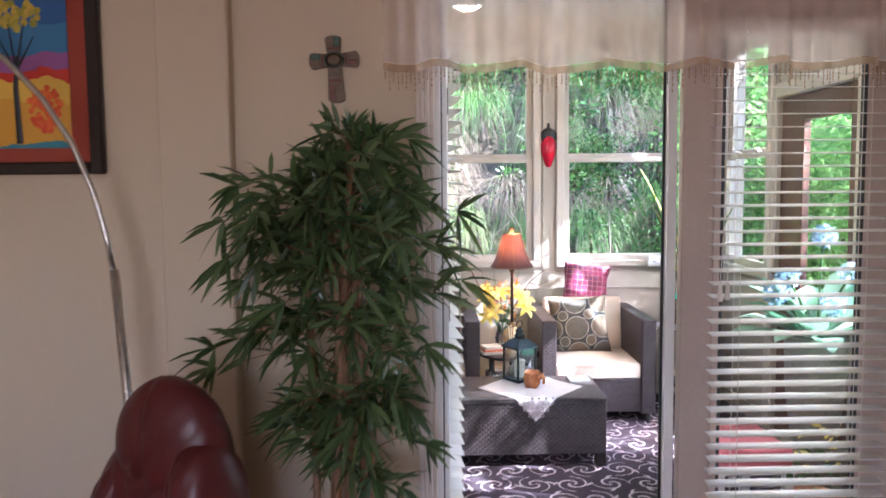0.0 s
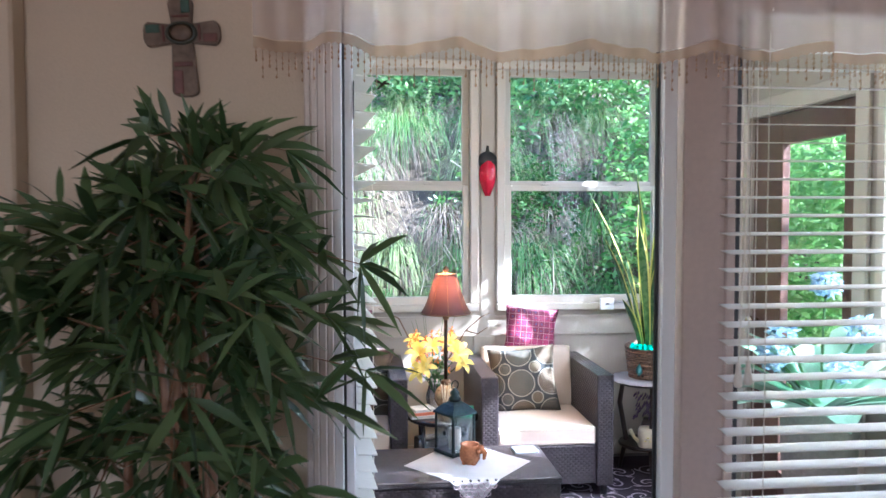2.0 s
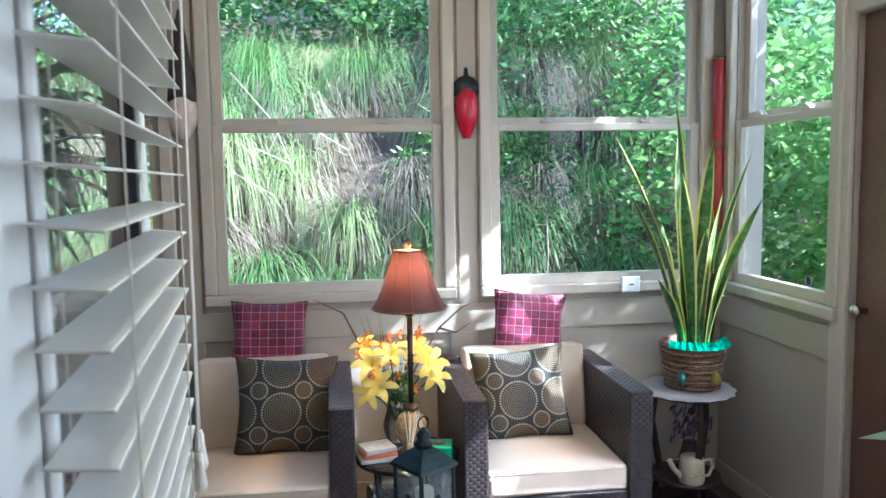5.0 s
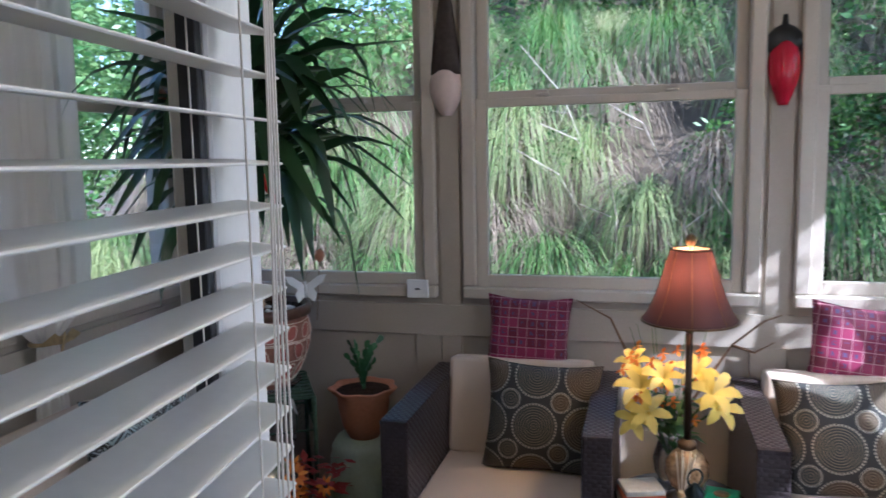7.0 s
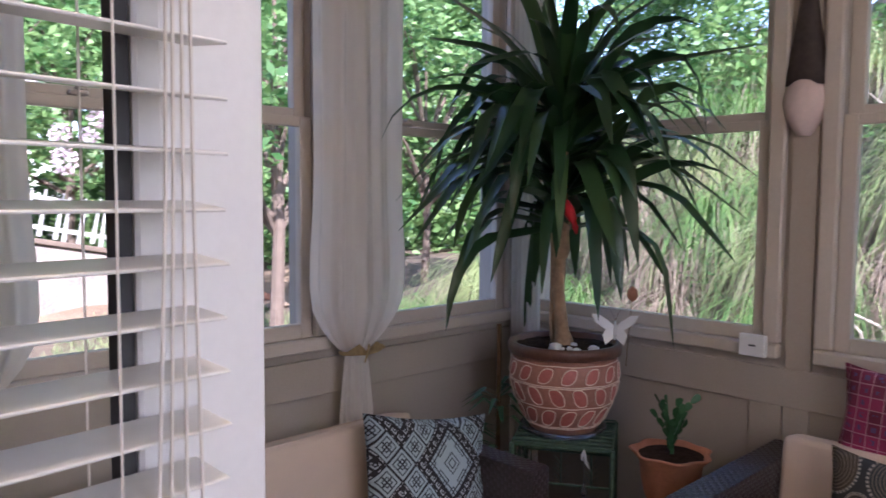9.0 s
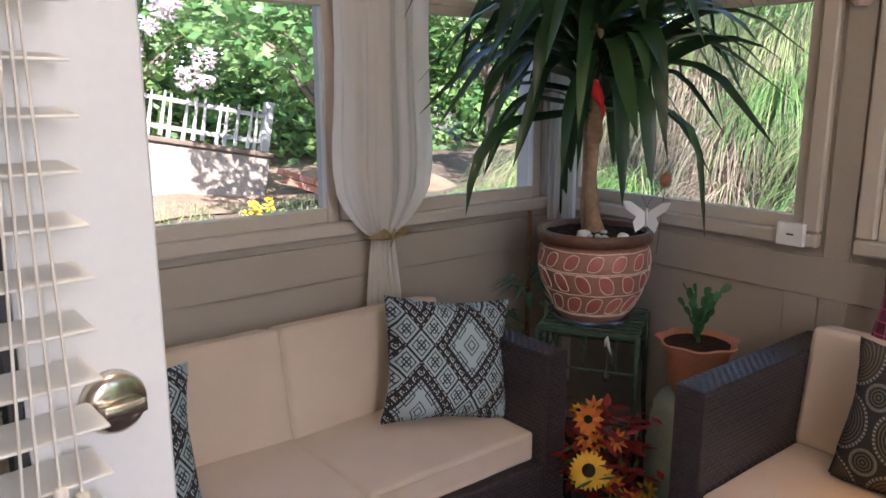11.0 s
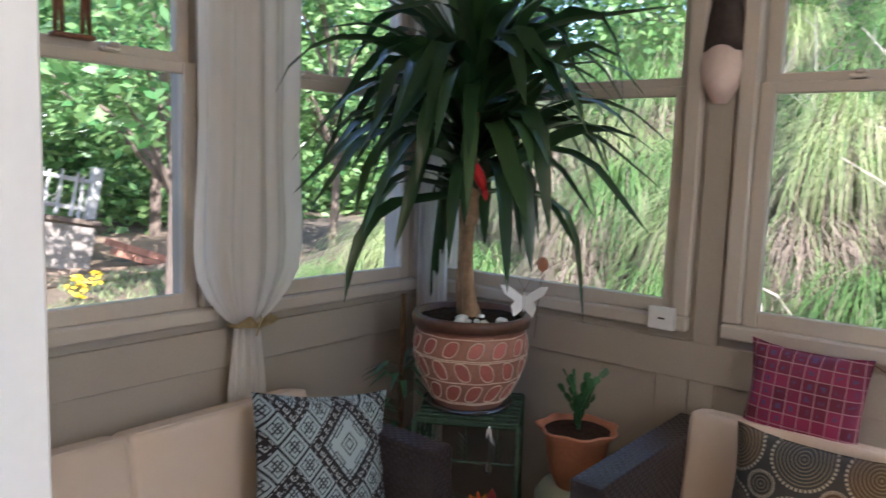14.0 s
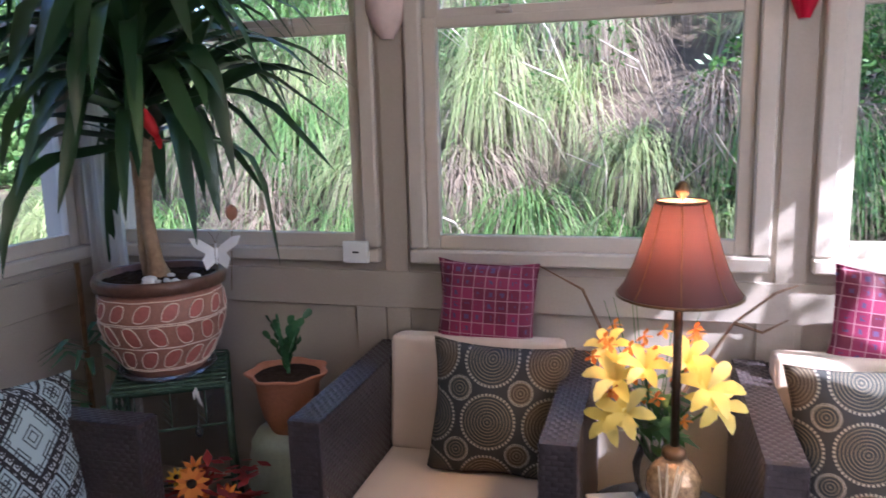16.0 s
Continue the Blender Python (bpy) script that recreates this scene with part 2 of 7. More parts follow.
def wicker(name, colour):
    """Flat resin strands, woven: a brick pattern of short raised strips."""
    m = bpy.data.materials.new(name)
    m.use_nodes = True
    t = m.node_tree
    p = t.nodes["Principled BSDF"]
    p.inputs["Roughness"].default_value = 0.45
    co = t.nodes.new("ShaderNodeTexCoord")
    sep = t.nodes.new("ShaderNodeSeparateXYZ")
    link(co.outputs["Object"], sep.inputs[0], t)
    plus = t.nodes.new("ShaderNodeMath")
    link(sep.outputs["X"], plus.inputs[0], t)
    link(sep.outputs["Y"], plus.inputs[1], t)
    minus = t.nodes.new("ShaderNodeMath")
    geo = t.nodes.new("ShaderNodeNewGeometry")
    nsep = t.nodes.new("ShaderNodeSeparateXYZ")
    link(geo.outputs["True Normal"], nsep.inputs[0], t)
    flat = t.nodes.new("ShaderNodeMath")
    flat.operation = "ABSOLUTE"
    link(nsep.outputs["Z"], flat.inputs[0], t)
    top = t.nodes.new("ShaderNodeMath")
    top.operation = "GREATER_THAN"
    top.inputs[1].default_value = 0.6
    link(flat.outputs[0], top.inputs[0], t)
    side = t.nodes.new("ShaderNodeCombineXYZ")
    link(plus.outputs[0], side.inputs["X"], t)
    link(sep.outputs["Z"], side.inputs["Y"], t)
    pick = t.nodes.new("ShaderNodeMix")
    pick.data_type = "VECTOR"
    link(top.outputs[0], pick.inputs["Factor"], t)
    link(side.outputs[0], pick.inputs[4], t)
    link(co.outputs["Object"], pick.inputs[5], t)
    br = t.nodes.new("ShaderNodeTexBrick")
    br.inputs["Scale"].default_value = 1.0
    br.inputs["Brick Width"].default_value = 0.017
    br.inputs["Row Height"].default_value = 0.0095
    br.inputs["Mortar Size"].default_value = 0.0016
    br.inputs["Mortar Smooth"].default_value = 0.6
    br.inputs["Color1"].default_value = (*colour, 1)
    br.inputs["Color2"].default_value = (*[c * 2.0 for c in colour], 1)
    br.inputs["Mortar"].default_value = (*[c * 0.12 for c in colour], 1)
    link(pick.outputs[1], br.inputs["Vector"], t)
    link(br.outputs["Color"], p.inputs["Base Color"], t)
    bump = t.nodes.new("ShaderNodeBump")
    bump.invert = True
    bump.inputs["Strength"].default_value = 1.0
    bump.inputs["Distance"].default_value = 0.009
    link(br.outputs["Fac"], bump.inputs["Height"], t)
    link(bump.outputs[0], p.inputs["Normal"], t)
    return m


M_WICKER = wicker("dark_brown_wicker", (0.030, 0.022, 0.023))

# ---- the sunroom's shell ----
BACK, LEFT, RIGHT, FRONT, INDOOR = 5.70, -1.70, 2.05, 2.76, 2.62
CEIL = 2.78
GLASS0, GLASS1 = 1.058, 2.47
hole = lambda a, w: (a - 0.045, a + w + 0.045, GLASS0 - 0.05, GLASS1 + 0.05)
BACK_W = [(-1.56, 0.94), (-0.307, 0.935), (0.944, 0.94)]
LEFT_W = [(3.62, 0.935), (4.87, 0.69)]
# The second entry is an unseen window, added to let sun reach the table.
RIGHT_W = [(4.88, 0.64), (2.98, 0.62)]
tagged(part("wall_back", wall_bm(LEFT - 0.14, RIGHT + 0.14, 0, CEIL, [hole(*w) for w in BACK_W], BACK, BACK + 0.14), M_TAUPE), "taupe painted panelled wall below and between the windows", "wall", kind="structure")
tagged(part("wall_left", wall_bm(INDOOR, BACK, 0, CEIL, [hole(*w) for w in LEFT_W], LEFT - 0.14, LEFT, "y"), M_TAUPE), "taupe painted panelled wall under garden windows", "wall", kind="structure")
DOOR2 = (3.86, 4.74, 0.02, 2.08)
tagged(part("wall_right", wall_bm(INDOOR, BACK, 0, CEIL, [hole(*w) for w in RIGHT_W] + [DOOR2], RIGHT, RIGHT + 0.14, "y"), M_TAUPE), "taupe painted wall with window and garden door", "wall", kind="structure")
DOOR_L, DOOR_R, HEAD = -0.075, 1.505, 2.20
tagged(part("wall_front", wall_bm(-3.0, 3.0, 0, CEIL, [(DOOR_L, DOOR_R, 0, HEAD)], INDOOR, FRONT), M_HOUSE), "beige painted house wall round the double doors", "wall", kind="structure")
tagged(part("ceiling", box(LEFT - 0.14, RIGHT + 0.14, FRONT, BACK + 0.14, CEIL, CEIL + 0.1), M_CEIL), "plain off-white sunroom ceiling", "ceiling", kind="structure")
tagged(part("floor", box(LEFT, RIGHT, INDOOR, BACK, -0.1, 0.0), material("dark_floor_tile", (0.10, 0.08, 0.075), 0.5)), "dark floor under the patterned rug", "floor", kind="structure")

# boards on the panelled walls: aprons under the windows, posts between, base
board = thing("trim", "beige painted boards, posts and rails on the walls", "trim", kind="structure")
for k, (a, b) in enumerate(((LEFT, -1.668), (-0.505, -0.42), (0.745, 0.832), (1.985, RIGHT))):
    part("post", box(a, b, BACK - 0.014, BACK, 0.1, CEIL, 0.002), M_TAUPE, board)
part("rail", box(LEFT + 0.02, RIGHT - 0.02, BACK - 0.017, BACK, 0.80, 0.93, 0.002), M_TAUPE, board)
for x in (-0.62, 0.70):
    part("batten", box(x, x + 0.11, BACK - 0.0145, BACK, 0.1, 0.80, 0.002), M_TAUPE, board)
part("rail", box(LEFT, LEFT + 0.017, FRONT + 0.02, BACK - 0.02, 0.80, 0.93, 0.002), M_TAUPE, board)
part("rail", box(RIGHT - 0.017, RIGHT, 4.80, BACK - 0.02, 0.80, 0.93, 0.002), M_TAUPE, board)
part("baseboard", box(LEFT, RIGHT, BACK - 0.018, BACK, 0, 0.1, 0.003), M_TAUPE, board)
part("baseboard", box(LEFT, LEFT + 0.018, FRONT, BACK - 0.02, 0, 0.1, 0.003), M_TAUPE, board)
part("baseboard", box(RIGHT - 0.018, RIGHT, 4.80, BACK - 0.02, 0, 0.1, 0.003), M_TAUPE, board)


def window(name, w, m, label):
    """A double-hung window; local x along the wall, y outwards, z up, origin at the lower left corner of its glass."""
    win = thing(name, label, "window", m, kind="structure")
    h, low, rail = GLASS1 - GLASS0, 0.677, 0.065
    o = 0.045
    bm = bmesh.new()
    for a in (-0.10, w + o):
        box(a, a + 0.055, -0.036, -0.002, -0.045, h + 0.03, 0.006, bm)
    box(-0.10, w + 0.10, -0.038, -0.002, h + 0.032, h + 0.09, 0.006, bm)
    part("window_casing", bm, M_TRIM, win)
    part("window_sill", box(-0.10, w + 0.10, -0.044, -0.002, -0.095, -0.048, 0.006), M_TRIM, win)
    for label2, z0, z1, y in (("lower_sash", 0, low, 0.012), ("upper_sash", low + rail, h, 0.05)):
        bm = bmesh.new()
        b = 0.05 if z0 == 0 else 0.034
        t = 0.034 if z0 == 0 else 0.05
        box(-o, 0, y - 0.018, y + 0.018, z0 - b, z1 + t, 0.003, bm)
        box(w, w + o, y - 0.018, y + 0.018, z0 - b, z1 + t, 0.003, bm)
        box(0, w, y - 0.016, y + 0.016, z0 - b, z0, 0.003, bm)
        box(0, w, y - 0.016, y + 0.016, z1, z1 + t, 0.003, bm)
        sash = part("sash", bm, M_TRIM, win)
        pane = part("pane", box(-0.004, w + 0.004, y + 0.002, y + 0.006, z0 - 0.004, z1 + 0.004), M_GLASS, sash, "clear glass pane")
        pane.visible_shadow = False
    for x in (w * 0.24, w * 0.76):
        bm = box(x - 0.025, x + 0.025, -0.012, 0.02, low + 0.036, low + 0.05, 0.004)
        box(x - 0.008, x + 0.02, -0.02, 0.01, low + 0.05, low + 0.062, 0.003, bm)
        part("sash_lock", bm, M_TRIM, win)
    return win


n_win = 0
for a, w in BACK_W:
    n_win += 1
    window("window_%d" % n_win, w, pose(a, BACK, GLASS0), "beige double-hung window looking onto the grassy bank")
for a, w in LEFT_W:
    n_win += 1
    window("window_%d" % n_win, w, pose(LEFT, a, GLASS0, rz=90), "beige double-hung window looking onto the garden fence")
for a, w in RIGHT_W:
    n_win += 1
    window("window_%d" % n_win, w, pose(RIGHT, a + w, GLASS0, rz=-90), "beige double-hung window on the sunny side")

# garden door in the right wall: brown frame with a tall glass
gd = thing("door_3", "brown wooden garden door with tall glass", "door", pose(RIGHT, DOOR2[1], 0, rz=-90), kind="structure")
bm = box(0.0, 0.27, 0.02, 0.065, 0.02, 2.08, 0.004)
box(0.76, 0.88, 0.02, 0.065, 0.02, 2.08, 0.004, bm)
box(0.27, 0.76, 0.02, 0.065, 1.93, 2.08, 0.004, bm)
box(0.27, 0.76, 0.02, 0.065, 0.02, 0.28, 0.004, bm)
part("door_leaf", bm, M_BROWN, gd)
pane = part("pane", box(0.265, 0.765, 0.04, 0.045, 0.27, 1.935), M_GLASS, gd)
pane.visible_shadow = False
part("door_knob", lathe([(0.012, 0), (0.012, 0.03), (0.026, 0.04), (0.026, 0.055), (0.008, 0.065)], 14), M_BRASS, gd, "small brass knob", True, pose(0.06, 0.02, 1.02, rx=90))
bm = box(-0.09, -0.002, -0.022, -0.002, 0.0, 2.17, 0.004)
box(0.882, 0.97, -0.022, -0.002, 0.0, 2.17, 0.004, bm)
box(0.0, 0.88, -0.022, -0.002, 2.085, 2.17, 0.004, bm)
part("door_casing", bm, M_TRIM, gd)

# ---- the house room ----
M_CARPET = material("beige_house_floor", (0.35, 0.27, 0.2), 0.9, vary=0.2, scale=10, grain=300, bump=0.5)
tagged(part("floor_house", box(-3.0, 3.0, -3.0, INDOOR, -0.1, 0.0), M_CARPET), "tan carpet of the house room", "floor", kind="structure")
tagged(part("ceiling_house", box(-3.0, 3.0, -3.0, FRONT, CEIL, CEIL + 0.1), M_CEIL), "plain off-white room ceiling", "ceiling", kind="structure")
tagged(part("wall_house_left", box(-3.14, -3.0, -3.0, FRONT, 0, CEIL), M_HOUSE), "plain beige house wall", "wall", kind="structure")
tagged(part("wall_house_right", box(3.0, 3.14, -3.0, FRONT, 0, CEIL), M_HOUSE), "plain beige house wall", "wall", kind="structure")
# The opening is unseen, cut only for the added fill lamp.
tagged(part("wall_house_rear", wall_bm(-3.0, 3.0, 0, CEIL, [(-1.4, 0.2, 0.95, 2.25)], -3.14, -3.0), M_HOUSE), "plain beige house wall with an opening added for the fill lamp", "wall", kind="structure")
tagged(part("wall_column", box(-0.955, -0.727, 2.555, INDOOR, 0, CEIL, 0.006), M_HOUSE), "beige wall pier beside the bamboo plant", "column", kind="structure")
tagged(part("baseboard", box(-3.0, -0.96, INDOOR - 0.016, INDOOR, 0, 0.1, 0.003), M_HTRIM), "cream baseboard", "baseboard", kind="structure")

# double door frame: moulded casing, jambs, head
fr = thing("door_frame", "cream moulded casing and jambs of the double doors", "door frame", kind="structure")
for a, s in ((DOOR_L, -1), (DOOR_R, 1)):
    bm = bmesh.new()
    for c0, c1, d in ((0.0, 0.016, 0.014), (0.016, 0.034, 0.020), (0.034, 0.048, 0.026), (0.048, 0.062, 0.018)):
        x0, x1 = sorted((a + s * c0, a + s * c1))
        box(x0, x1, INDOOR - d, INDOOR, 0, HEAD + 0.06, 0.003, bm)
    part("casing", bm, M_HTRIM, fr)
    x0, x1 = sorted((a, a - s * 0.02))
    part("jamb", box(x0, x1, INDOOR - 0.006, FRONT + 0.01, 0, HEAD, 0.002), M_WHITE, fr)
    x0, x1 = sorted((a - s * 0.02, a - s * 0.026))
    part("weather_strip", box(x0, x1, 2.662, 2.676, 0, HEAD, 0.001), M_BLACK, fr)
part("casing", box(DOOR_L - 0.062, DOOR_R + 0.062, INDOOR - 0.024, INDOOR, HEAD + 0.062, HEAD + 0.13, 0.004), M_HTRIM, fr)
part("head_jamb", box(DOOR_L + 0.02, DOOR_R - 0.02, INDOOR - 0.006, FRONT + 0.01, HEAD - 0.02, HEAD, 0.002), M_WHITE, fr)
part("threshold", box(DOOR_L + 0.02, DOOR_R - 0.02, INDOOR, FRONT + 0.02, 0.0, 0.018, 0.006), M_BRASS, fr)
part("casing", box(DOOR_L - 0.07, DOOR_L, FRONT, FRONT + 0.02, 0, HEAD + 0.07, 0.004), M_TRIM, fr)
part("casing", box(DOOR_R, DOOR_R + 0.07, FRONT, FRONT + 0.02, 0, HEAD + 0.07, 0.004), M_TRIM, fr)

LEAF_W, LEAF_H = 0.745, 2.178


M_GASKET = material("grey_rubber", (0.055, 0.055, 0.06), 0.6, vary=0.15)
# Beige tint puts dim, warm shade into the closed leaf's colour.
M_DOORSHADE = material("door_paint_dim_warm_tint", (0.52, 0.42, 0.37), 0.45, vary=0.08, scale=5, grain=60, bump=0.1)


def door_leaf(name, label, m, knob_side, cords, LEAF_W=LEAF_W, margin=0.08, paint=M_WHITE):
    """A glazed white leaf; local x across from the hinge, y to its outer face, with a blind on the inner face."""
    d = thing(name, label, "door", m, kind="structure")
    st, top, bot = 0.115, 0.12, 0.24
    bm = box(0, st, 0, 0.044, 0.012, LEAF_H, 0.003)
    box(LEAF_W - st, LEAF_W, 0, 0.044, 0.012, LEAF_H, 0.003, bm)
    box(st, LEAF_W - st, 0, 0.044, LEAF_H - top, LEAF_H, 0.003, bm)
    box(st, LEAF_W - st, 0, 0.044, 0.012, bot, 0.003, bm)
    part("door_leaf", bm, paint, d)
    bm = bmesh.new()
    for a in (st - 0.012, LEAF_W - st - 0.012):
        box(a, a + 0.024, -0.008, 0.0, bot - 0.012, LEAF_H - top + 0.012, 0.003, bm)
    box(st + 0.012, LEAF_W - st - 0.012, -0.008, 0.0, bot - 0.012, bot + 0.012, 0.003, bm)
    box(st + 0.012, LEAF_W - st - 0.012, -0.008, 0.0, LEAF_H - top - 0.012, LEAF_H - top + 0.012, 0.003, bm)
    part("glazing_bead", bm, paint, d)
    for a in (st + 0.0125, LEAF_W - st - 0.0245):
        part("glazing_gasket", box(a, a + 0.012, -0.003, 0.017, bot + 0.013, LEAF_H - top - 0.013, 0.001), M_GASKET, d, "dark grey rubber gasket")
    pane = part("pane", box(st, LEAF_W - st, 0.018, 0.023, bot, LEAF_H - top), M_GLASS, d)
    pane.visible_shadow = False
    if knob_side:
        bm = lathe([(0.0295, 0), (0.0295, 0.008), (0.027, 0.014), (0.022, 0.016), (0.012, 0.018), (0.001, 0.018)], 32)
        bolt = part("deadbolt", bm, M_BRASS, d, "round polished brass deadbolt", True, pose(LEAF_W - 0.055, 0, 1.187, rx=90))
        part("thumb_turn", box(-0.02, 0.02, -0.006, 0.006, 0.018, 0.034, 0.004, seg=2), M_BRASS, bolt, "", True)
        bm = lathe([(0.034, 0), (0.034, 0.006), (0.014, 0.012), (0.012, 0.03), (0.024, 0.036), (0.028, 0.046), (0.026, 0.054), (0.004, 0.06)], 28)
        part("door_knob", bm, M_BRASS, d, "round polished brass knob", True, pose(LEAF_W - 0.062, 0, 0.95, rx=90))
        part("door_knob", lathe([(0.03, 0), (0.03, 0.008), (0.012, 0.02), (0.026, 0.05), (0.026, 0.06), (0.004, 0.066)], 20), M_BRASS, d, "", True, pose(LEAF_W - 0.062, 0.044, 0.95, rx=-90))
        part("strike", box(LEAF_W - 0.001, LEAF_W + 0.002, 0.01, 0.034, 0.9, 1.0, 0.001), M_BRASS, d)
    for z in (0.25, 1.14, 1.85):
        part("hinge_leaf", box(-0.003, 0.034, -0.0025, 0.0, z - 0.045, z + 0.045, 0.001), M_BLACK, d, "dark bronze hinge leaf")
        part("hinge", tube([(-0.006, 0.05, z - 0.045), (-0.006, 0.05, z + 0.045)], 0.006), M_BRASS, d)
    bl = thing("blind", "white wooden slat blind hung on the glazed door", "blind", m, "door blinds")
    x0, x1 = 0.055, LEAF_W - margin
    part("headrail", box(x0, x1, -0.065, -0.008, 2.035, 2.085, 0.006), M_SLAT, bl)
    own = box(x0, x1, -0.025, 0.025, -0.0014, 0.0014, 0.001)
    slat_mesh = mesh_of("slat", own, M_SLAT)
    z, k, r = 2.00, 0, rng(len(name))
    while z > 0.24:
        ob = new("slat", slat_mesh)
        ob.parent = bl
        ob.matrix_basis = pose(r.uniform(-0.002, 0.002), -0.036, z, 6 + r.uniform(-1.5, 1.5), 0, 0)
        z -= 0.0425
    part("bottom_rail", box(x0, x1, -0.06, -0.012, 0.19, 0.208, 0.004), M_SLAT, bl)
    for x in (x0 + 0.09, x1 - 0.09):
        for y in (-0.0615, -0.0105):
            part("ladder_cord", tube([(x, y, 0.2), (x, y, 2.04)], 0.0011, 5), M_CORD, bl)
    for q, (dx, low) in enumerate(cords):
        part("pull_cord", tube([(x1 - 0.043 + dx * 0.5, -0.072, 2.02), (x1 - 0.044 + dx, -0.07, 1.5), (x1 - 0.045 + dx * 2.0, -0.069, low)], 0.0014, 5), M_CORD, bl)
        part("tassel", lathe([(0.003, 0.05), (0.0055, 0.048), (0.006, 0.035), (0.0095, 0.008), (0.0105, 0.002), (0.008, -0.006)], 12), M_CORD, bl, "wooden cord tassel", True, pose(x1 - 0.045 + dx * 2.0, -0.069, low - 0.05))
    return d


LEAF_ANGLE = 96.0
door_leaf("door_1", "white glazed door standing wide open into the sunroom", pose(DOOR_L + 0.045, 2.705, 0, rz=LEAF_ANGLE), True, ((0.0, 1.155), (0.008, 1.145), (-0.008, 1.125), (-0.014, 1.13)), 0.768)
door_leaf("door_2", "glazed door leaf standing closed, tinted beige as in dim light", Matrix.Translation((DOOR_R - 0.024, 2.612, 0)) @ Matrix.Diagonal((-1, 1, 1, 1)), False, ((0.0, 1.24), (0.012, 1.235)), 0.736, 0.085, M_DOORSHADE)
part("weather_strip", box(0.682, 0.6895, 2.622, 2.634, 0.012, LEAF_H, 0.002), M_BLACK, bpy.data.objects["door_2"], "black rubber strip", False, bpy.data.objects["door_2"].matrix_basis.inverted())
# Meeting strip kept white to stand for sunlight on the leaf's edge.
part("astragal", box(0.69, 0.722, 2.598, 2.652, 0.012, LEAF_H, 0.004, seg=2), M_WHITE, bpy.data.objects["door_2"], "rounded meeting strip", False, bpy.data.objects["door_2"].matrix_basis.inverted())

# ---- seats ----
def strand_material():
    c = material("dark_resin_strand", (0.048, 0.038, 0.040), 0.30, vary=0.4, scale=30, grain=300, bump=0.1)
    return c


M_STRAND = strand_material()


def weave(faces_, parent):
    """Flat resin strands laid in staggered rows on rectangles: (corner, along, up) each."""
    verts, quads = [], []
    r = rng(len(faces_) + 3)
    L, H = 0.031, 0.0135
    for o, a, b in faces_:
        o, a, b = Vector(o), Vector(a), Vector(b)
        la, lb = a.length, b.length
        u, v = a.normalized(), b.normalized()
        n = u.cross(v)
        rows, cols = max(1, round(lb / H)), max(1, round(la / L))
        hh, ll = lb / rows, la / cols
        for j in range(rows):
            shift = 0.5 * ll if j % 2 else 0.0
            for i in range(cols + (1 if j % 2 else 0)):
                x0, x1 = max(0.0, i * ll - shift), min(la, (i + 1) * ll - shift)
                if x1 - x0 < 0.004:
                    continue
                y0, y1 = j * hh + 0.0007, (j + 1) * hh - 0.0007
                k = len(verts)
                up = 0.0032 + r.uniform(-0.0005, 0.0005)
                m = (x0 + x1) / 2
                for x, lift in ((x0 + 0.0004, 0.0), (m - (x1 - x0) * 0.25, up), (m + (x1 - x0) * 0.25, up), (x1 - 0.0004, 0.0)):
                    for y, q in ((y0, 0.15), ((y0 + y1) / 2, 1.0), (y1, 0.15)):
                        verts.append(o + u * x + v * y + n * (0.0004 + lift * (0.35 + 0.65 * q)))
                for p in range(3):
                    for q in range(2):
                        s = k + p * 3 + q
                        quads.append((s, s + 3, s + 4, s + 1))
    me = bpy.data.meshes.new("weave")
    me.from_pydata(verts, [], quads)
    me.materials.append(M_STRAND)
    for f in me.polygons:
        f.use_smooth = True
    ob = new("weave", me)
    ob.parent = parent
    tagged(ob, kind="stuff")


def seat_weave(w, d, arm, h, c):
    fs = []
    lo = 0.075
    for x in (0.0, w - arm):
        fs.append(((x, d, lo), (0, -d, 0), (0, 0, h - lo)))
        fs.append(((x + arm, 0, lo), (0, d, 0), (0, 0, h - lo)))
        fs.append(((x, 0, lo), (arm, 0, 0), (0, 0, h - lo)))
        fs.append(((x + arm, 0.006, h), (0, d - 0.012, 0), (-arm, 0, 0)))
    fs.append(((arm + 0.002, 0.012, 0.085), (w - 2 * arm - 0.004, 0, 0), (0, 0, 0.21)))
    weave(fs, c)


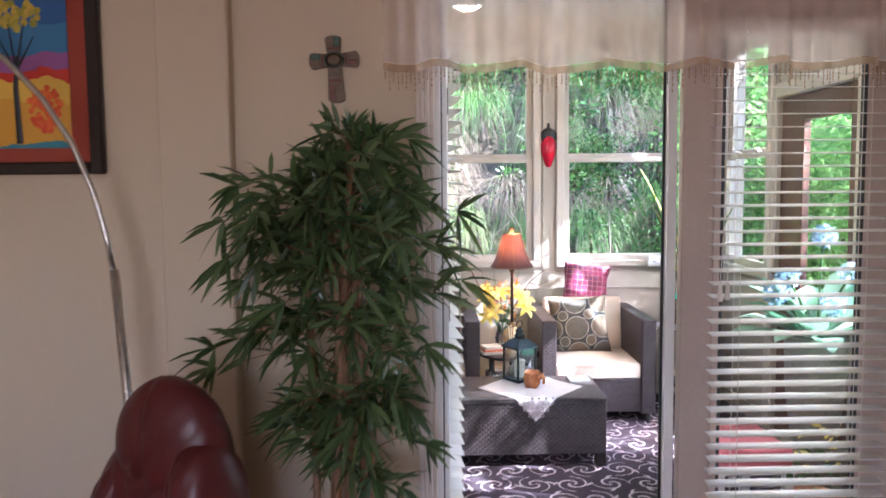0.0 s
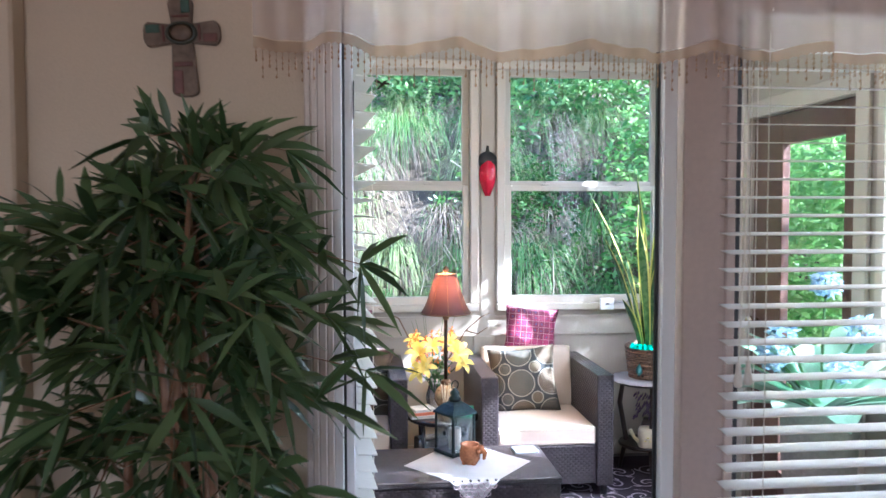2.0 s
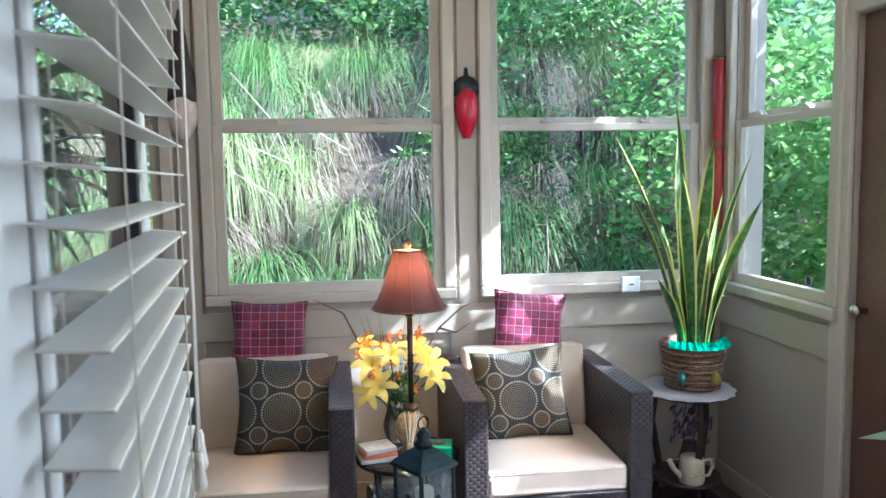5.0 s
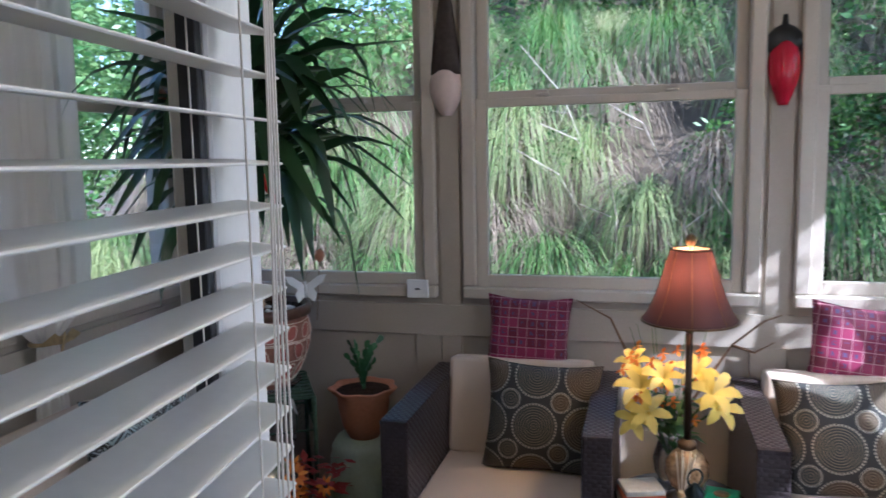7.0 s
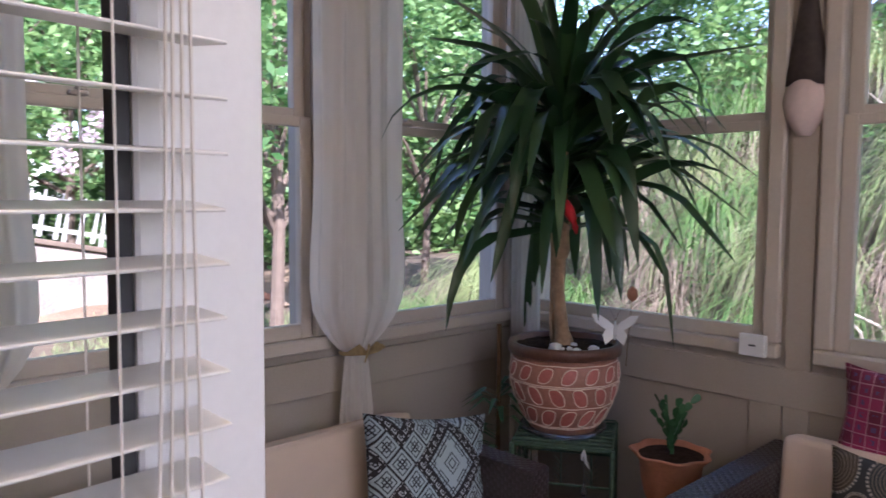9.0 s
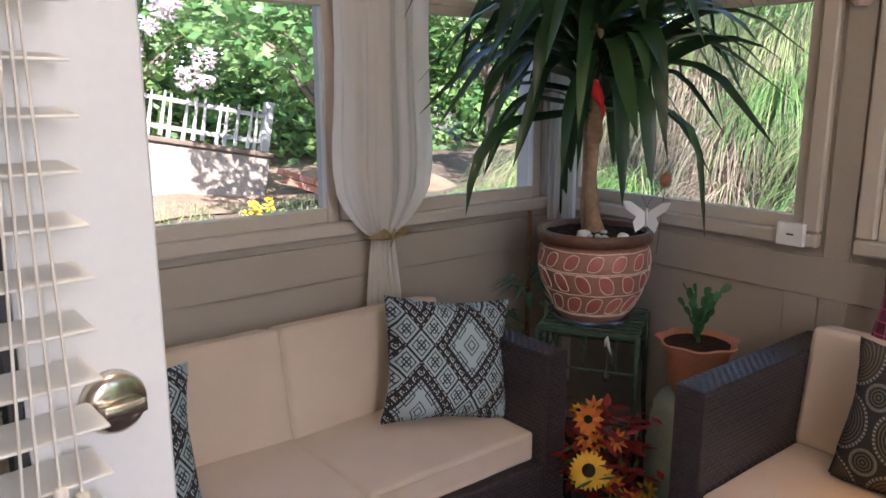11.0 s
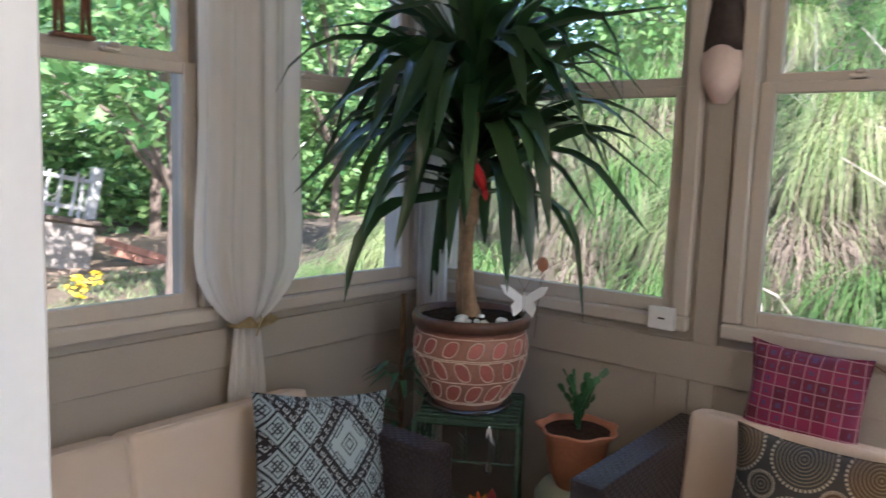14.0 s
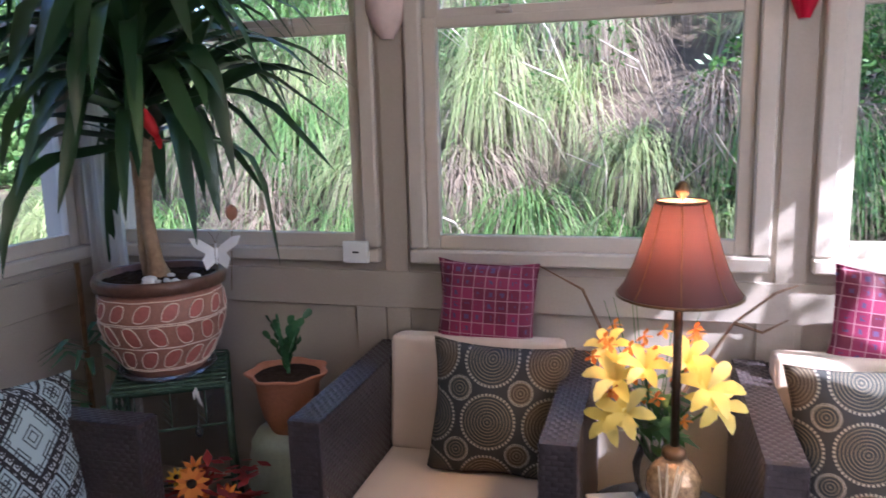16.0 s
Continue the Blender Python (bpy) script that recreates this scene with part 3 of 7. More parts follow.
def armchair(m, label):
    c = thing("armchair", label, "armchair", m, "wicker seats")
    w, d, arm, h = 0.74, 0.74, 0.09, 0.69
    for x in (0, w - arm):
        part("armrest", box(x, x + arm, 0, d, 0.07, h, 0.008, seg=2), M_WICKER, c)
    part("seat_frame", box(arm + 0.001, w - arm - 0.001, 0.012, d - 0.08, 0.08, 0.30, 0.006), M_WICKER, c)
    part("back_frame", box(arm + 0.001, w - arm - 0.001, d - 0.08, d, 0.08, h - 0.004, 0.008), M_WICKER, c)
    for x in (0.04, w - 0.04):
        for y in (0.04, d - 0.04):
            part("leg", lathe([(0.018, 0), (0.022, 0.072)], 10), M_BLACK, c, "", True, pose(x, y, 0))
    cu = part("seat_cushion", cushion(w - 2 * arm - 0.006, d - 0.2, 0.1, 0.03), M_CUSHION, c, "beige canvas seat cushion", True, pose(w / 2, 0.01 + (d - 0.2) / 2, 0.352))
    part("piping", seam(w - 2 * arm - 0.006, d - 0.2, 0.1), M_CUSHION, cu, "", True)
    cu = part("back_cushion", cushion(w - 2 * arm - 0.01, 0.37, 0.11, 0.035), M_CUSHION, c, "beige canvas back cushion", True, pose(w / 2, d - 0.16, 0.575, rx=82))
    part("piping", seam(w - 2 * arm - 0.01, 0.37, 0.11), M_CUSHION, cu, "", True)
    seat_weave(w, d, arm, h, c)
    return c


def seam(w, d, t):
    """Thin welts round the upper and lower edge of a boxed cushion."""
    bm = bmesh.new()
    for z in (t / 2 - 0.012, -t / 2 + 0.012):
        a, b = w / 2 - 0.002, d / 2 - 0.002
        tube([(-a + 0.02, -b, z), (a - 0.02, -b, z), (a, -b + 0.02, z), (a, b - 0.02, z), (a - 0.02, b, z), (-a + 0.02, b, z), (-a, b - 0.02, z), (-a, -b + 0.02, z), (-a + 0.02, -b, z)], 0.0035, 6, bm)
    return bm


def cushion(w, d, t, r, n=5):
    """A boxed foam cushion lying flat, with soft edges and a slightly domed top."""
    bm = box(-w / 2, w / 2, -d / 2, d / 2, -t / 2, t / 2)
    bmesh.ops.subdivide_edges(bm, edges=bm.edges[:], cuts=n, use_grid_fill=True)
    bmesh.ops.bevel(bm, geom=[e for e in bm.edges if len(e.link_faces) == 2 and e.calc_face_angle(0) > 1], offset=r * 0.6, segments=3, profile=0.6, affect="EDGES", clamp_overlap=True)
    for v in bm.verts:
        u, q = 2 * v.co.x / w, 2 * v.co.y / d
        dome = max(0, 1 - u * u) * max(0, 1 - q * q)
        v.co.z += (1 if v.co.z > 0 else -0.3) * dome * 0.012 + noise.noise(v.co * 7) * 0.003
    return bm


armchair(pose(-0.515, 4.93, 0), "dark brown wicker armchair with beige cushions, in shade")
armchair(pose(0.632, 4.93, 0), "dark brown wicker armchair with beige cushions, sunlit seat")


def sofa(m):
    c = thing("sofa", "dark brown wicker sofa with beige cushions", "sofa", m, "wicker seats")
    w, d, arm, h = 1.42, 0.74, 0.085, 0.66
    for x in (0, w - arm):
        part("armrest", box(x, x + arm, 0, d, 0.07, h, 0.008, seg=2), M_WICKER, c)
    part("seat_frame", box(arm + 0.001, w - arm - 0.001, 0.012, d - 0.08, 0.08, 0.30, 0.006), M_WICKER, c)
    part("back_frame", box(arm + 0.001, w - arm - 0.001, d - 0.08, d, 0.08, h - 0.004, 0.008), M_WICKER, c)
    for x in (0.04, w - 0.04):
        for y in (0.04, d - 0.04):
            part("leg", lathe([(0.018, 0), (0.022, 0.072)], 10), M_BLACK, c, "", True, pose(x, y, 0))
    cw = (w - 2 * arm) / 2 - 0.004
    for k in (0, 1):
        x = arm + 0.002 + cw / 2 + k * (cw + 0.003)
        cu = part("seat_cushion", cushion(cw, d - 0.19, 0.1, 0.03), M_CUSHION, c, "beige canvas seat cushion", True, pose(x, 0.05 + (d - 0.19) / 2, 0.345))
        part("piping", seam(cw, d - 0.19, 0.1), M_CUSHION, cu, "", True)
        cu = part("back_cushion", cushion(cw, 0.37, 0.12, 0.035), M_CUSHION, c, "beige canvas back cushion", True, pose(x, d - 0.17, 0.542, rx=78))
        part("piping", seam(cw, 0.37, 0.12), M_CUSHION, cu, "", True)
    seat_weave(w, d, arm, h, c)
    return c


sofa(pose(-0.93, 3.54, 0, rz=90))


def coffee_table(m):
    c = thing("coffee_table", "dark brown wicker storage coffee table", "coffee table", m)
    w, d, h = 1.02, 0.50, 0.40
    part("tabletop", box(0, w, 0, d, h - 0.03, h, 0.006), M_WICKER, c)
    part("body", box(0.008, w - 0.008, 0.008, d - 0.008, 0.08, h - 0.031, 0.005), M_WICKER, c)
    for x in (0.035, w - 0.035):
        for y in (0.035, d - 0.035):
            part("leg", box(x - 0.028, x + 0.028, y - 0.028, y + 0.028, 0, 0.08, 0.003), M_WICKER, c)
    b = 0.008
    weave([((b, b, 0.083), (w - 2 * b, 0, 0), (0, 0, h - 0.116)), ((b, d - b, 0.083), (0, 2 * b - d, 0), (0, 0, h - 0.116)), ((w - b, b, 0.083), (0, d - 2 * b, 0), (0, 0, h - 0.116))], c)


coffee_table(pose(-0.14, 4.17, 0))

# ---- outside ----
def strips(name, spec, mat, parent=None):
    """Many grass blades in one mesh. spec rows: base, azimuth, length, lean, droop, width."""
    verts, faces = [], []
    N = 5
    for (bx, by, bz), az, ln, lean, droop, w in spec:
        ca, sa = math.cos(az), math.sin(az)
        ang, x, z = lean, 0.0, 0.0
        share = (0.14, 0.38, 0.27, 0.13, 0.08)
        base = len(verts)
        for i in range(N + 1):
            ww = w * (1 - (i / N) ** 1.6) * 0.5 + 0.0006
            px, py = bx + ca * x, by + sa * x
            verts.append((px - sa * ww, py + ca * ww, bz + z))
            verts.append((px + sa * ww, py - ca * ww, bz + z))
            x += math.cos(ang) * ln / N
            z += math.sin(ang) * ln / N
            ang -= droop * share[min(i, N - 1)]
        for i in range(N):
            a = base + 2 * i
            faces.append((a, a + 1, a + 3, a + 2))
    me = bpy.data.meshes.new(name)
    me.from_pydata(verts, [], faces)
    me.materials.append(mat)
    me.shade_smooth()
    ob = new(name, me)
    if parent:
        ob.parent = parent
    return ob


def scatter_leaves(name, spots, size, mat, parent=None, seed=1, flat=0.5):
    """Small pointed leaves (a diamond each) at the spots."""
    r = np.random.RandomState(seed)
    spots = np.asarray(spots)
    n = len(spots)
    d = r.normal(size=(n, 3))
    d[:, 2] *= flat
    d /= np.linalg.norm(d, axis=1)[:, None]
    e = np.cross(d, r.normal(size=(n, 3)))
    e /= np.linalg.norm(e, axis=1)[:, None]
    s = size * r.uniform(0.6, 1.4, size=(n, 1))
    v = np.empty((n, 4, 3))
    v[:, 0], v[:, 2] = spots - d * s, spots + d * s
    v[:, 1], v[:, 3] = spots + e * s * 0.45, spots - e * s * 0.45
    me = bpy.data.meshes.new(name)
    me.from_pydata(v.reshape(-1, 3).tolist(), [], [(4 * i, 4 * i + 1, 4 * i + 2, 4 * i + 3) for i in range(n)])
    me.materials.append(mat)
    ob = new(name, me)
    if parent:
        ob.parent = parent
    return ob


def bank_height(x, y):
    """The slope behind the sunroom, and the garden beside it."""
    s = min(1.0, max(0.0, (y - 7.0) / 2.6))
    up = -0.35 + 2.75 * s ** 0.9 + max(0, y - 9.6) * 0.4
    side = 1.0 if x > -2.6 else max(0.0, 1 - (-2.6 - x) / 4.5)
    level = -0.35 + 0.11 * min(6.0, max(0, -x - 3))
    return level + (up - level) * side + 0.12 * noise.noise(Vector((x * 0.9, y * 0.9, 0)))


M_SOIL = material("dry_earth_and_straw", (0.10, 0.075, 0.05), 0.95, vary=0.5, scale=2.0, grain=14, bump=0.6)
bm = bmesh.new()
xs = [-300, -80, -30] + [-16 + 0.5 * i for i in range(65)] + [30, 80, 300]
ys = [-300, -80, -20] + [-8 + 0.5 * i for i in range(61)] + [40, 90, 300]
grid = [[bm.verts.new((x, y, (bank_height(x, min(y, 25)) if -16 <= x <= 16 and y > FRONT - 3 else -0.35))) for y in ys] for x in xs]
for i in range(len(xs) - 1):
    for j in range(len(ys) - 1):
        cx, cy = (xs[i] + xs[i + 1]) / 2, (ys[j] + ys[j + 1]) / 2
        f = bm.faces.new((grid[i][j], grid[i + 1][j], grid[i + 1][j + 1], grid[i][j + 1]))
        f.smooth = True
tagged(part("ground", bm, M_SOIL), "dry earth slope with straw and mulch", "ground", kind="structure")

M_GRASS = leafy("pale_weeping_grass", (0.09, 0.20, 0.06), (0.42, 0.46, 0.22), 0.6, 0.35)
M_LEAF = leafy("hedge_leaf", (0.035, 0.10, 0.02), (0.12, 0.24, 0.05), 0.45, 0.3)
# Hedge leaves coloured paler and more translucent so their shaded side looks sunlit.
M_HEDGE = leafy("hedge_leaf_paled_as_backlit", (0.11, 0.26, 0.06), (0.34, 0.50, 0.18), 0.45, 0.6)
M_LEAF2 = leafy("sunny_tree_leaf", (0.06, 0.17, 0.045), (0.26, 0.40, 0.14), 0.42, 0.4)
M_BARK = material("grey_brown_bark", (0.16, 0.12, 0.09), 0.9, vary=0.3, scale=12, grain=50, bump=0.6)
M_DRY = material("bleached_dead_wood", (0.46, 0.40, 0.33), 0.9, vary=0.25, scale=14)
r = rng(5)
tones = {
    "weeping_grass": (leafy("fresh_weeping_grass", (0.07, 0.17, 0.045), (0.19, 0.32, 0.085), 0.6, 0.35), "fresh green weeping grass clumps on the bank"),
    "pale_grass": (leafy("pale_weeping_grass_blade", (0.22, 0.30, 0.11), (0.42, 0.46, 0.20), 0.6, 0.35), "pale green weeping grass clumps on the bank"),
    "dead_grass": (leafy("straw_blade", (0.13, 0.095, 0.07), (0.40, 0.32, 0.23), 0.8, 0.25), "dry straw-coloured grass on the bank"),
}
blades = {k: [] for k in tones}
names = list(tones)
# mops of weeping grass in uneven rows up the slope, dead thatch hanging under each
for row in range(11):
    for col in range(18):
        x = -4.3 + 0.56 * col + 0.28 * (row % 2) + r.gauss(0, 0.10)
        y = 7.1 + 0.34 * row + r.gauss(0, 0.07)
        if r.random() < 0.26:
            continue
        z = bank_height(x, y) + 0.05
        size = r.uniform(0.75, 1.25)
        kind = names[r.choices((0, 1, 2), (0.44, 0.34, 0.22))[0]]
        swing = r.gauss(-1.57, 0.35)
        for b in range(240 if row < 8 else 110):
            az = r.gauss(swing, 0.7)
            lean = r.uniform(0.25, 1.2)
            base = (x + r.gauss(0, 0.045), y + r.gauss(0, 0.04), z + r.uniform(-0.02, 0.06))
            own = kind if r.random() < 0.84 else names[r.randrange(3)]
            blades[own].append((base, az, size * r.uniform(0.65, 1.1), lean, lean + r.uniform(1.25, 1.60), 0.0055))
        for b in range(130 if row < 8 else 50):
            base = (x + r.gauss(0, 0.09), y + r.gauss(0, 0.04) - 0.05, z + r.uniform(-0.08, 0.0))
            lean = r.uniform(0.0, 0.8)
            blades["dead_grass"].append((base, r.gauss(-1.57, 0.6), size * r.uniform(0.5, 0.9), lean, lean + r.uniform(1.35, 1.6), 0.006))
for k in range(260):
    x, y = r.uniform(-4, 5.2), 7.1 + 2.7 * r.random()
    blades["dead_grass"].append(((x, y, bank_height(x, y)), r.uniform(0, 6.28), r.uniform(0.5, 1.2), r.uniform(0.3, 1.5), r.uniform(0.0, 0.8), 0.009))
for k in names:
    tagged(strips(k, blades[k], tones[k][0]), tones[k][1], "grass", kind="stuff")


def cloud(centres, count, seed):
    r = np.random.RandomState(seed)
    out = []
    for (x, y, z, rad) in centres:
        n = int(count * rad ** 2)
        p = r.normal(size=(n, 3))
        p /= np.linalg.norm(p, axis=1)[:, None]
        p *= rad * r.uniform(0.55, 1.0, size=(n, 1)) ** 0.5
        p += r.normal(size=(n, 3)) * rad * 0.08
        out.append(p + np.array((x, y, z)))
    return np.concatenate(out)


# shrubs and woods above the bank
r = rng(9)
cs = []
for k in range(120):
    x = r.uniform(-5, 8)
    y = r.uniform(9.5, 13)
    cs.append((x, y, bank_height(x, y) + r.uniform(0.0, 3.6), r.uniform(0.35, 0.9)))
tagged(scatter_leaves("hillside_shrubs", cloud(cs, 2300, 3), 0.045, M_LEAF2, seed=4), "green leafy shrubs along the top of the bank", "shrubs", kind="stuff")
cs = [(r.uniform(0.75, 2.2), r.uniform(7.7, 9.0), 0, r.uniform(0.14, 0.36)) for k in range(26)] + [(r.uniform(-3.5, 5), r.uniform(7.9, 9.5), 0, r.uniform(0.12, 0.25)) for k in range(22)]
cs = [(x, y, bank_height(x, y) + 0.4, q) for x, y, _, q in cs]
tagged(scatter_leaves("bank_shrubs", cloud(cs, 3400, 5), 0.026, M_LEAF, seed=6), "small-leaved green shrubs among the grass", "shrubs", kind="stuff")
cs = [(r.uniform(2.6, 7), r.uniform(6.5, 11), r.uniform(0.6, 4.2), r.uniform(0.4, 0.9)) for k in range(50)]
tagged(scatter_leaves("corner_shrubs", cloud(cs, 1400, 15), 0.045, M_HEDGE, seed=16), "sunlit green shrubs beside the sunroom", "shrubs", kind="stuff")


def stalk(x, y, h, seed):
    """A tall weed: one stem with small leaves up its length."""
    r = rng(seed)
    z = bank_height(x, y)
    st = thing("tall_weed", "tall pale green flowering weed on the bank", "weed", pose(x, y, z), "tall weeds")
    pts = [(0.06 * math.sin(k), 0.03 * k, h * k / 6) for k in range(7)]
    part("stem", tube(pts, [0.012 - 0.0015 * k for k in range(7)], 5), M_GRASS, st)
    bm = bmesh.new()
    for k in range(80):
        f = r.uniform(0.15, 1.0)
        i = min(5, int(f * 6))
        p = Vector(pts[i]).lerp(Vector(pts[i + 1]), f * 6 - i)
        a = r.uniform(0, 6.28)
        ln = 0.17 * (1.15 - f)
        d = Vector((math.cos(a), math.sin(a), 0.5)) * ln
        blade(bm, [p, p + d * 0.5, p + d + Vector((0, 0, -0.02))], [0.005, 0.028, 0.002])
    part("leaves", bm, M_GRASS, st)


for k, (x, y, h) in enumerate(((1.95, 8.6, 1.6), (1.35, 8.7, 1.1), (0.75, 8.9, 1.3), (-0.1, 8.8, 1.2), (1.65, 9.1, 1.4))):
    stalk(x, y, h, k)


# bare pale twigs caught in the grass
r = rng(58)
for k in range(22):
    x, y = r.uniform(-2.6, 2.6), r.uniform(7.3, 9.0)
    z = bank_height(x, y) + 0.25
    d = Vector((r.uniform(-0.8, 0.8), -0.35, r.uniform(0.1, 0.9))).normalized() * r.uniform(0.5, 1.0)
    dry = thing("dry_branch", "bare pale dead branch lying in the grass", "branch", pose(x, y, z), "dead branches")
    part("stick", tube([(0, 0, -0.2), tuple(d * 0.5 + Vector((0.03, 0, 0.02))), tuple(d)], [0.009, 0.007, 0.003], 5), M_DRY, dry)
    for q in range(3):
        f = r.uniform(0.3, 0.9)
        e = Vector((r.uniform(-0.5, 0.5), -0.1, r.uniform(0.0, 0.5))) * 0.4
        part("twig", tube([tuple(d * f), tuple(d * f + e)], [0.004, 0.0015], 4), M_DRY, dry)

# terrace boxes of split timber low on the bank
tb = thing("garden_steps", "weathered wooden garden steps in the bank", "garden steps", pose(-1.9, 7.3, -0.35))
for k in range(5):
    part("step", box(0, 1.1, 0.28 * k, 0.28 * k + 0.3, 0.19 * k, 0.19 * k + 0.17, 0.02), M_BARK, tb)

# ---- the garden beside the left wall ----
# Picket and wall colours lowered, the wall mottled, to suggest dappled shade.
M_FENCE = material("white_fence_paint", (0.40, 0.39, 0.36), 0.6, vary=0.1, scale=4)
M_RENDER = material("pale_rendered_wall", (0.27, 0.235, 0.195), 0.85, vary=0.45, scale=3, grain=30, bump=0.4)
fence = thing("picket_fence", "white picket fence on a pale garden wall", "fence", pose(-8.0, 5.82, 0.12, ry=10.6, rz=88))
part("base_wall", box(-1.5, 1.42, 0, 0.2, -1.0, 0.80, 0.02), M_RENDER, fence)
part("coping", box(-1.55, 1.45, -0.04, 0.24, 0.802, 0.86, 0.01), M_BARK, fence)
for z in (0.95, 1.26):
    part("fence_rail", box(-1.5, 1.38, 0.08, 0.12, z, z + 0.05, 0.004), M_FENCE, fence)
own = box(-0.024, 0.024, 0.05, 0.072, 0.862, 1.36, 0.004)
for v in own.verts:
    if v.co.z > 1.3:
        v.co.x *= 0.45
pm = mesh_of("picket", own, M_FENCE)
for k in range(22):
    ob = new("picket", pm)
    ob.parent = fence
    ob.matrix_basis = pose(-1.45 + 0.128 * k, 0, 0.02 * math.sin(k * 1.7), ry=1.5 * math.sin(k * 2.3))
part("fence_post", box(1.30, 1.41, 0.04, 0.16, 0.862, 1.46, 0.01), M_FENCE, fence)
M_BRICKE = material("red_brick_edging", (0.36, 0.17, 0.11), 0.85, vary=0.3, scale=9)
edging = thing("retaining_edge", "red brick edging stepping down beside the fence", "edging", pose(-7.85, 7.45, 0.52, ry=20, rz=82), kind="structure")
for k in range(5):
    for q in range(2):
        part("brick", box(-0.01 + 0.22 * k + 0.1 * q, 0.20 + 0.22 * k + 0.1 * q, -0.1, 0.1, -0.09 * q - 0.08, -0.09 * q, 0.008), M_BRICKE, edging)
M_MULCH = material("tan_mulch", (0.20, 0.14, 0.09), 0.95, vary=0.45, scale=3, grain=40, bump=0.8)
bm = bmesh.new()
mg = [[bm.verts.new((x, y, bank_height(x, y) + 0.02)) for y in [3.0 + 0.25 * j for j in range(29)]] for x in [-10.0 + 0.25 * i for i in range(12)]]
for i in range(11):
    for j in range(28):
        bm.faces.new((mg[i][j], mg[i + 1][j], mg[i + 1][j + 1], mg[i][j + 1])).smooth = True
tagged(part("mulch_bed", bm, M_MULCH), "tan mulch and bare earth of the garden bed", "mulch", kind="structure")
r = rng(31)
lawn = [((r.uniform(-7.6, -2.2), r.uniform(2.2, 8.5), 0), r.uniform(0, 6.28), r.uniform(0.05, 0.11), r.uniform(0.9, 1.5), r.uniform(0.2, 1.0), 0.008) for k in range(22000)]
lawn = [((x, y, bank_height(x, y)), a, l, e, d, w) for (x, y, _), a, l, e, d, w in lawn if noise.noise(Vector((x * 0.8, y * 0.8, 3))) > -0.15]
tagged(strips("lawn", lawn, M_GRASS), "patchy sunlit lawn", "lawn", kind="stuff")


def tree(x, y, h, rad, seed, label):
    r = rng(seed)
    z = bank_height(x, y)
    t = thing("tree", label, "tree", pose(x, y, z), "garden trees")
    part("trunk", tube([(0, 0, -0.1), (0.05, 0.02, h * 0.3), (-0.03, 0.05, h * 0.6), (0.02, 0, h * 0.9)], [0.035 * (h - 1.9), 0.026 * (h - 1.9), 0.016 * (h - 1.9), 0.012], 8), M_BARK, t)
    cs = []
    for k in range(16):
        a, q = r.uniform(0, 6.28), r.uniform(0.2, 1.0) * rad
        p = (math.cos(a) * q, math.sin(a) * q, h * r.uniform(0.42, 1.05))
        part("limb", tube([(0, 0, p[2] * 0.6), (p[0] * 0.5, p[1] * 0.5, p[2] * 0.85), p], [0.035, 0.022, 0.008], 5), M_BARK, t)
        cs.append((*p, r.uniform(0.28, 0.55)))
    scatter_leaves("crown", cloud(cs, 1500, seed), 0.065, M_LEAF2, t, seed)


for k, (x, y, h, q) in enumerate(((-10.2, 4.0, 4.0, 1.6), (-10.4, 6.6, 4.2, 1.7), (-7.4, 10.4, 3.8, 1.4), (-9.6, 9.0, 4.4, 1.8), (-9.9, 5.3, 3.2, 1.5), (-6.0, 7.1, 4.2, 1.1))):
    tree(x, y, h, q, 40 + k, "leafy green garden tree with a slim trunk")
cs = [(r.uniform(-15, -11), r.uniform(-1, 18), r.uniform(0.3, 7.5), r.uniform(0.7, 1.4)) for k in range(230)]
tagged(scatter_leaves("garden_woods", cloud(cs, 520, 7), 0.11, M_LEAF2, seed=8), "leafy woods behind the fence", "trees", kind="stuff")
M_PETAL = leafy("white_blossom", (0.75, 0.70, 0.70), (0.80, 0.60, 0.66), 0.7, 0.3)
cs = [(r.uniform(-7.9, -7.5), r.uniform(5.2, 7.0), r.uniform(1.35, 2.6), r.uniform(0.07, 0.15)) for k in range(11)]
tagged(scatter_leaves("white_blossoms", cloud(cs, 7000, 17), 0.032, M_PETAL, seed=18), "white and pale pink blossoms on a shrub", "blossom", kind="stuff")
cs = [(r.uniform(-8.8, -7.5), r.uniform(3.8, 8.6), r.uniform(1.75, 3.6), r.uniform(0.16, 0.4)) for k in range(70)]
tagged(scatter_leaves("flowering_shrub", cloud(cs, 1500, 27), 0.05, M_LEAF2, seed=28), "flowering green shrub behind the fence", "shrubs", kind="stuff")
cs = [(-6.6, 6.5, 0.24, 0.11), (-6.5, 6.62, 0.32, 0.07)]
tagged(scatter_leaves("yellow_daylilies", cloud(cs, 4000, 29), 0.035, leafy("yellow_petal", (0.8, 0.5, 0.02), (0.85, 0.62, 0.05)), seed=30), "yellow garden flowers by the mulch", "flowers", kind="stuff")
cs = [(r.uniform(3.0, 3.8), r.uniform(4.45, 7.2), r.uniform(-0.2, 2.15), r.uniform(0.3, 0.5)) for k in range(56)]
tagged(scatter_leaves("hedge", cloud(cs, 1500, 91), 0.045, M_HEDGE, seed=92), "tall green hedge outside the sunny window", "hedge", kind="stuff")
# Clusters added in the sun's path to shade the back wall and seat.
cs = [(r.uniform(3.0, 3.9), r.uniform(4.4, 5.3), r.uniform(2.6, 3.6), r.uniform(0.16, 0.28)) for k in range(7)]
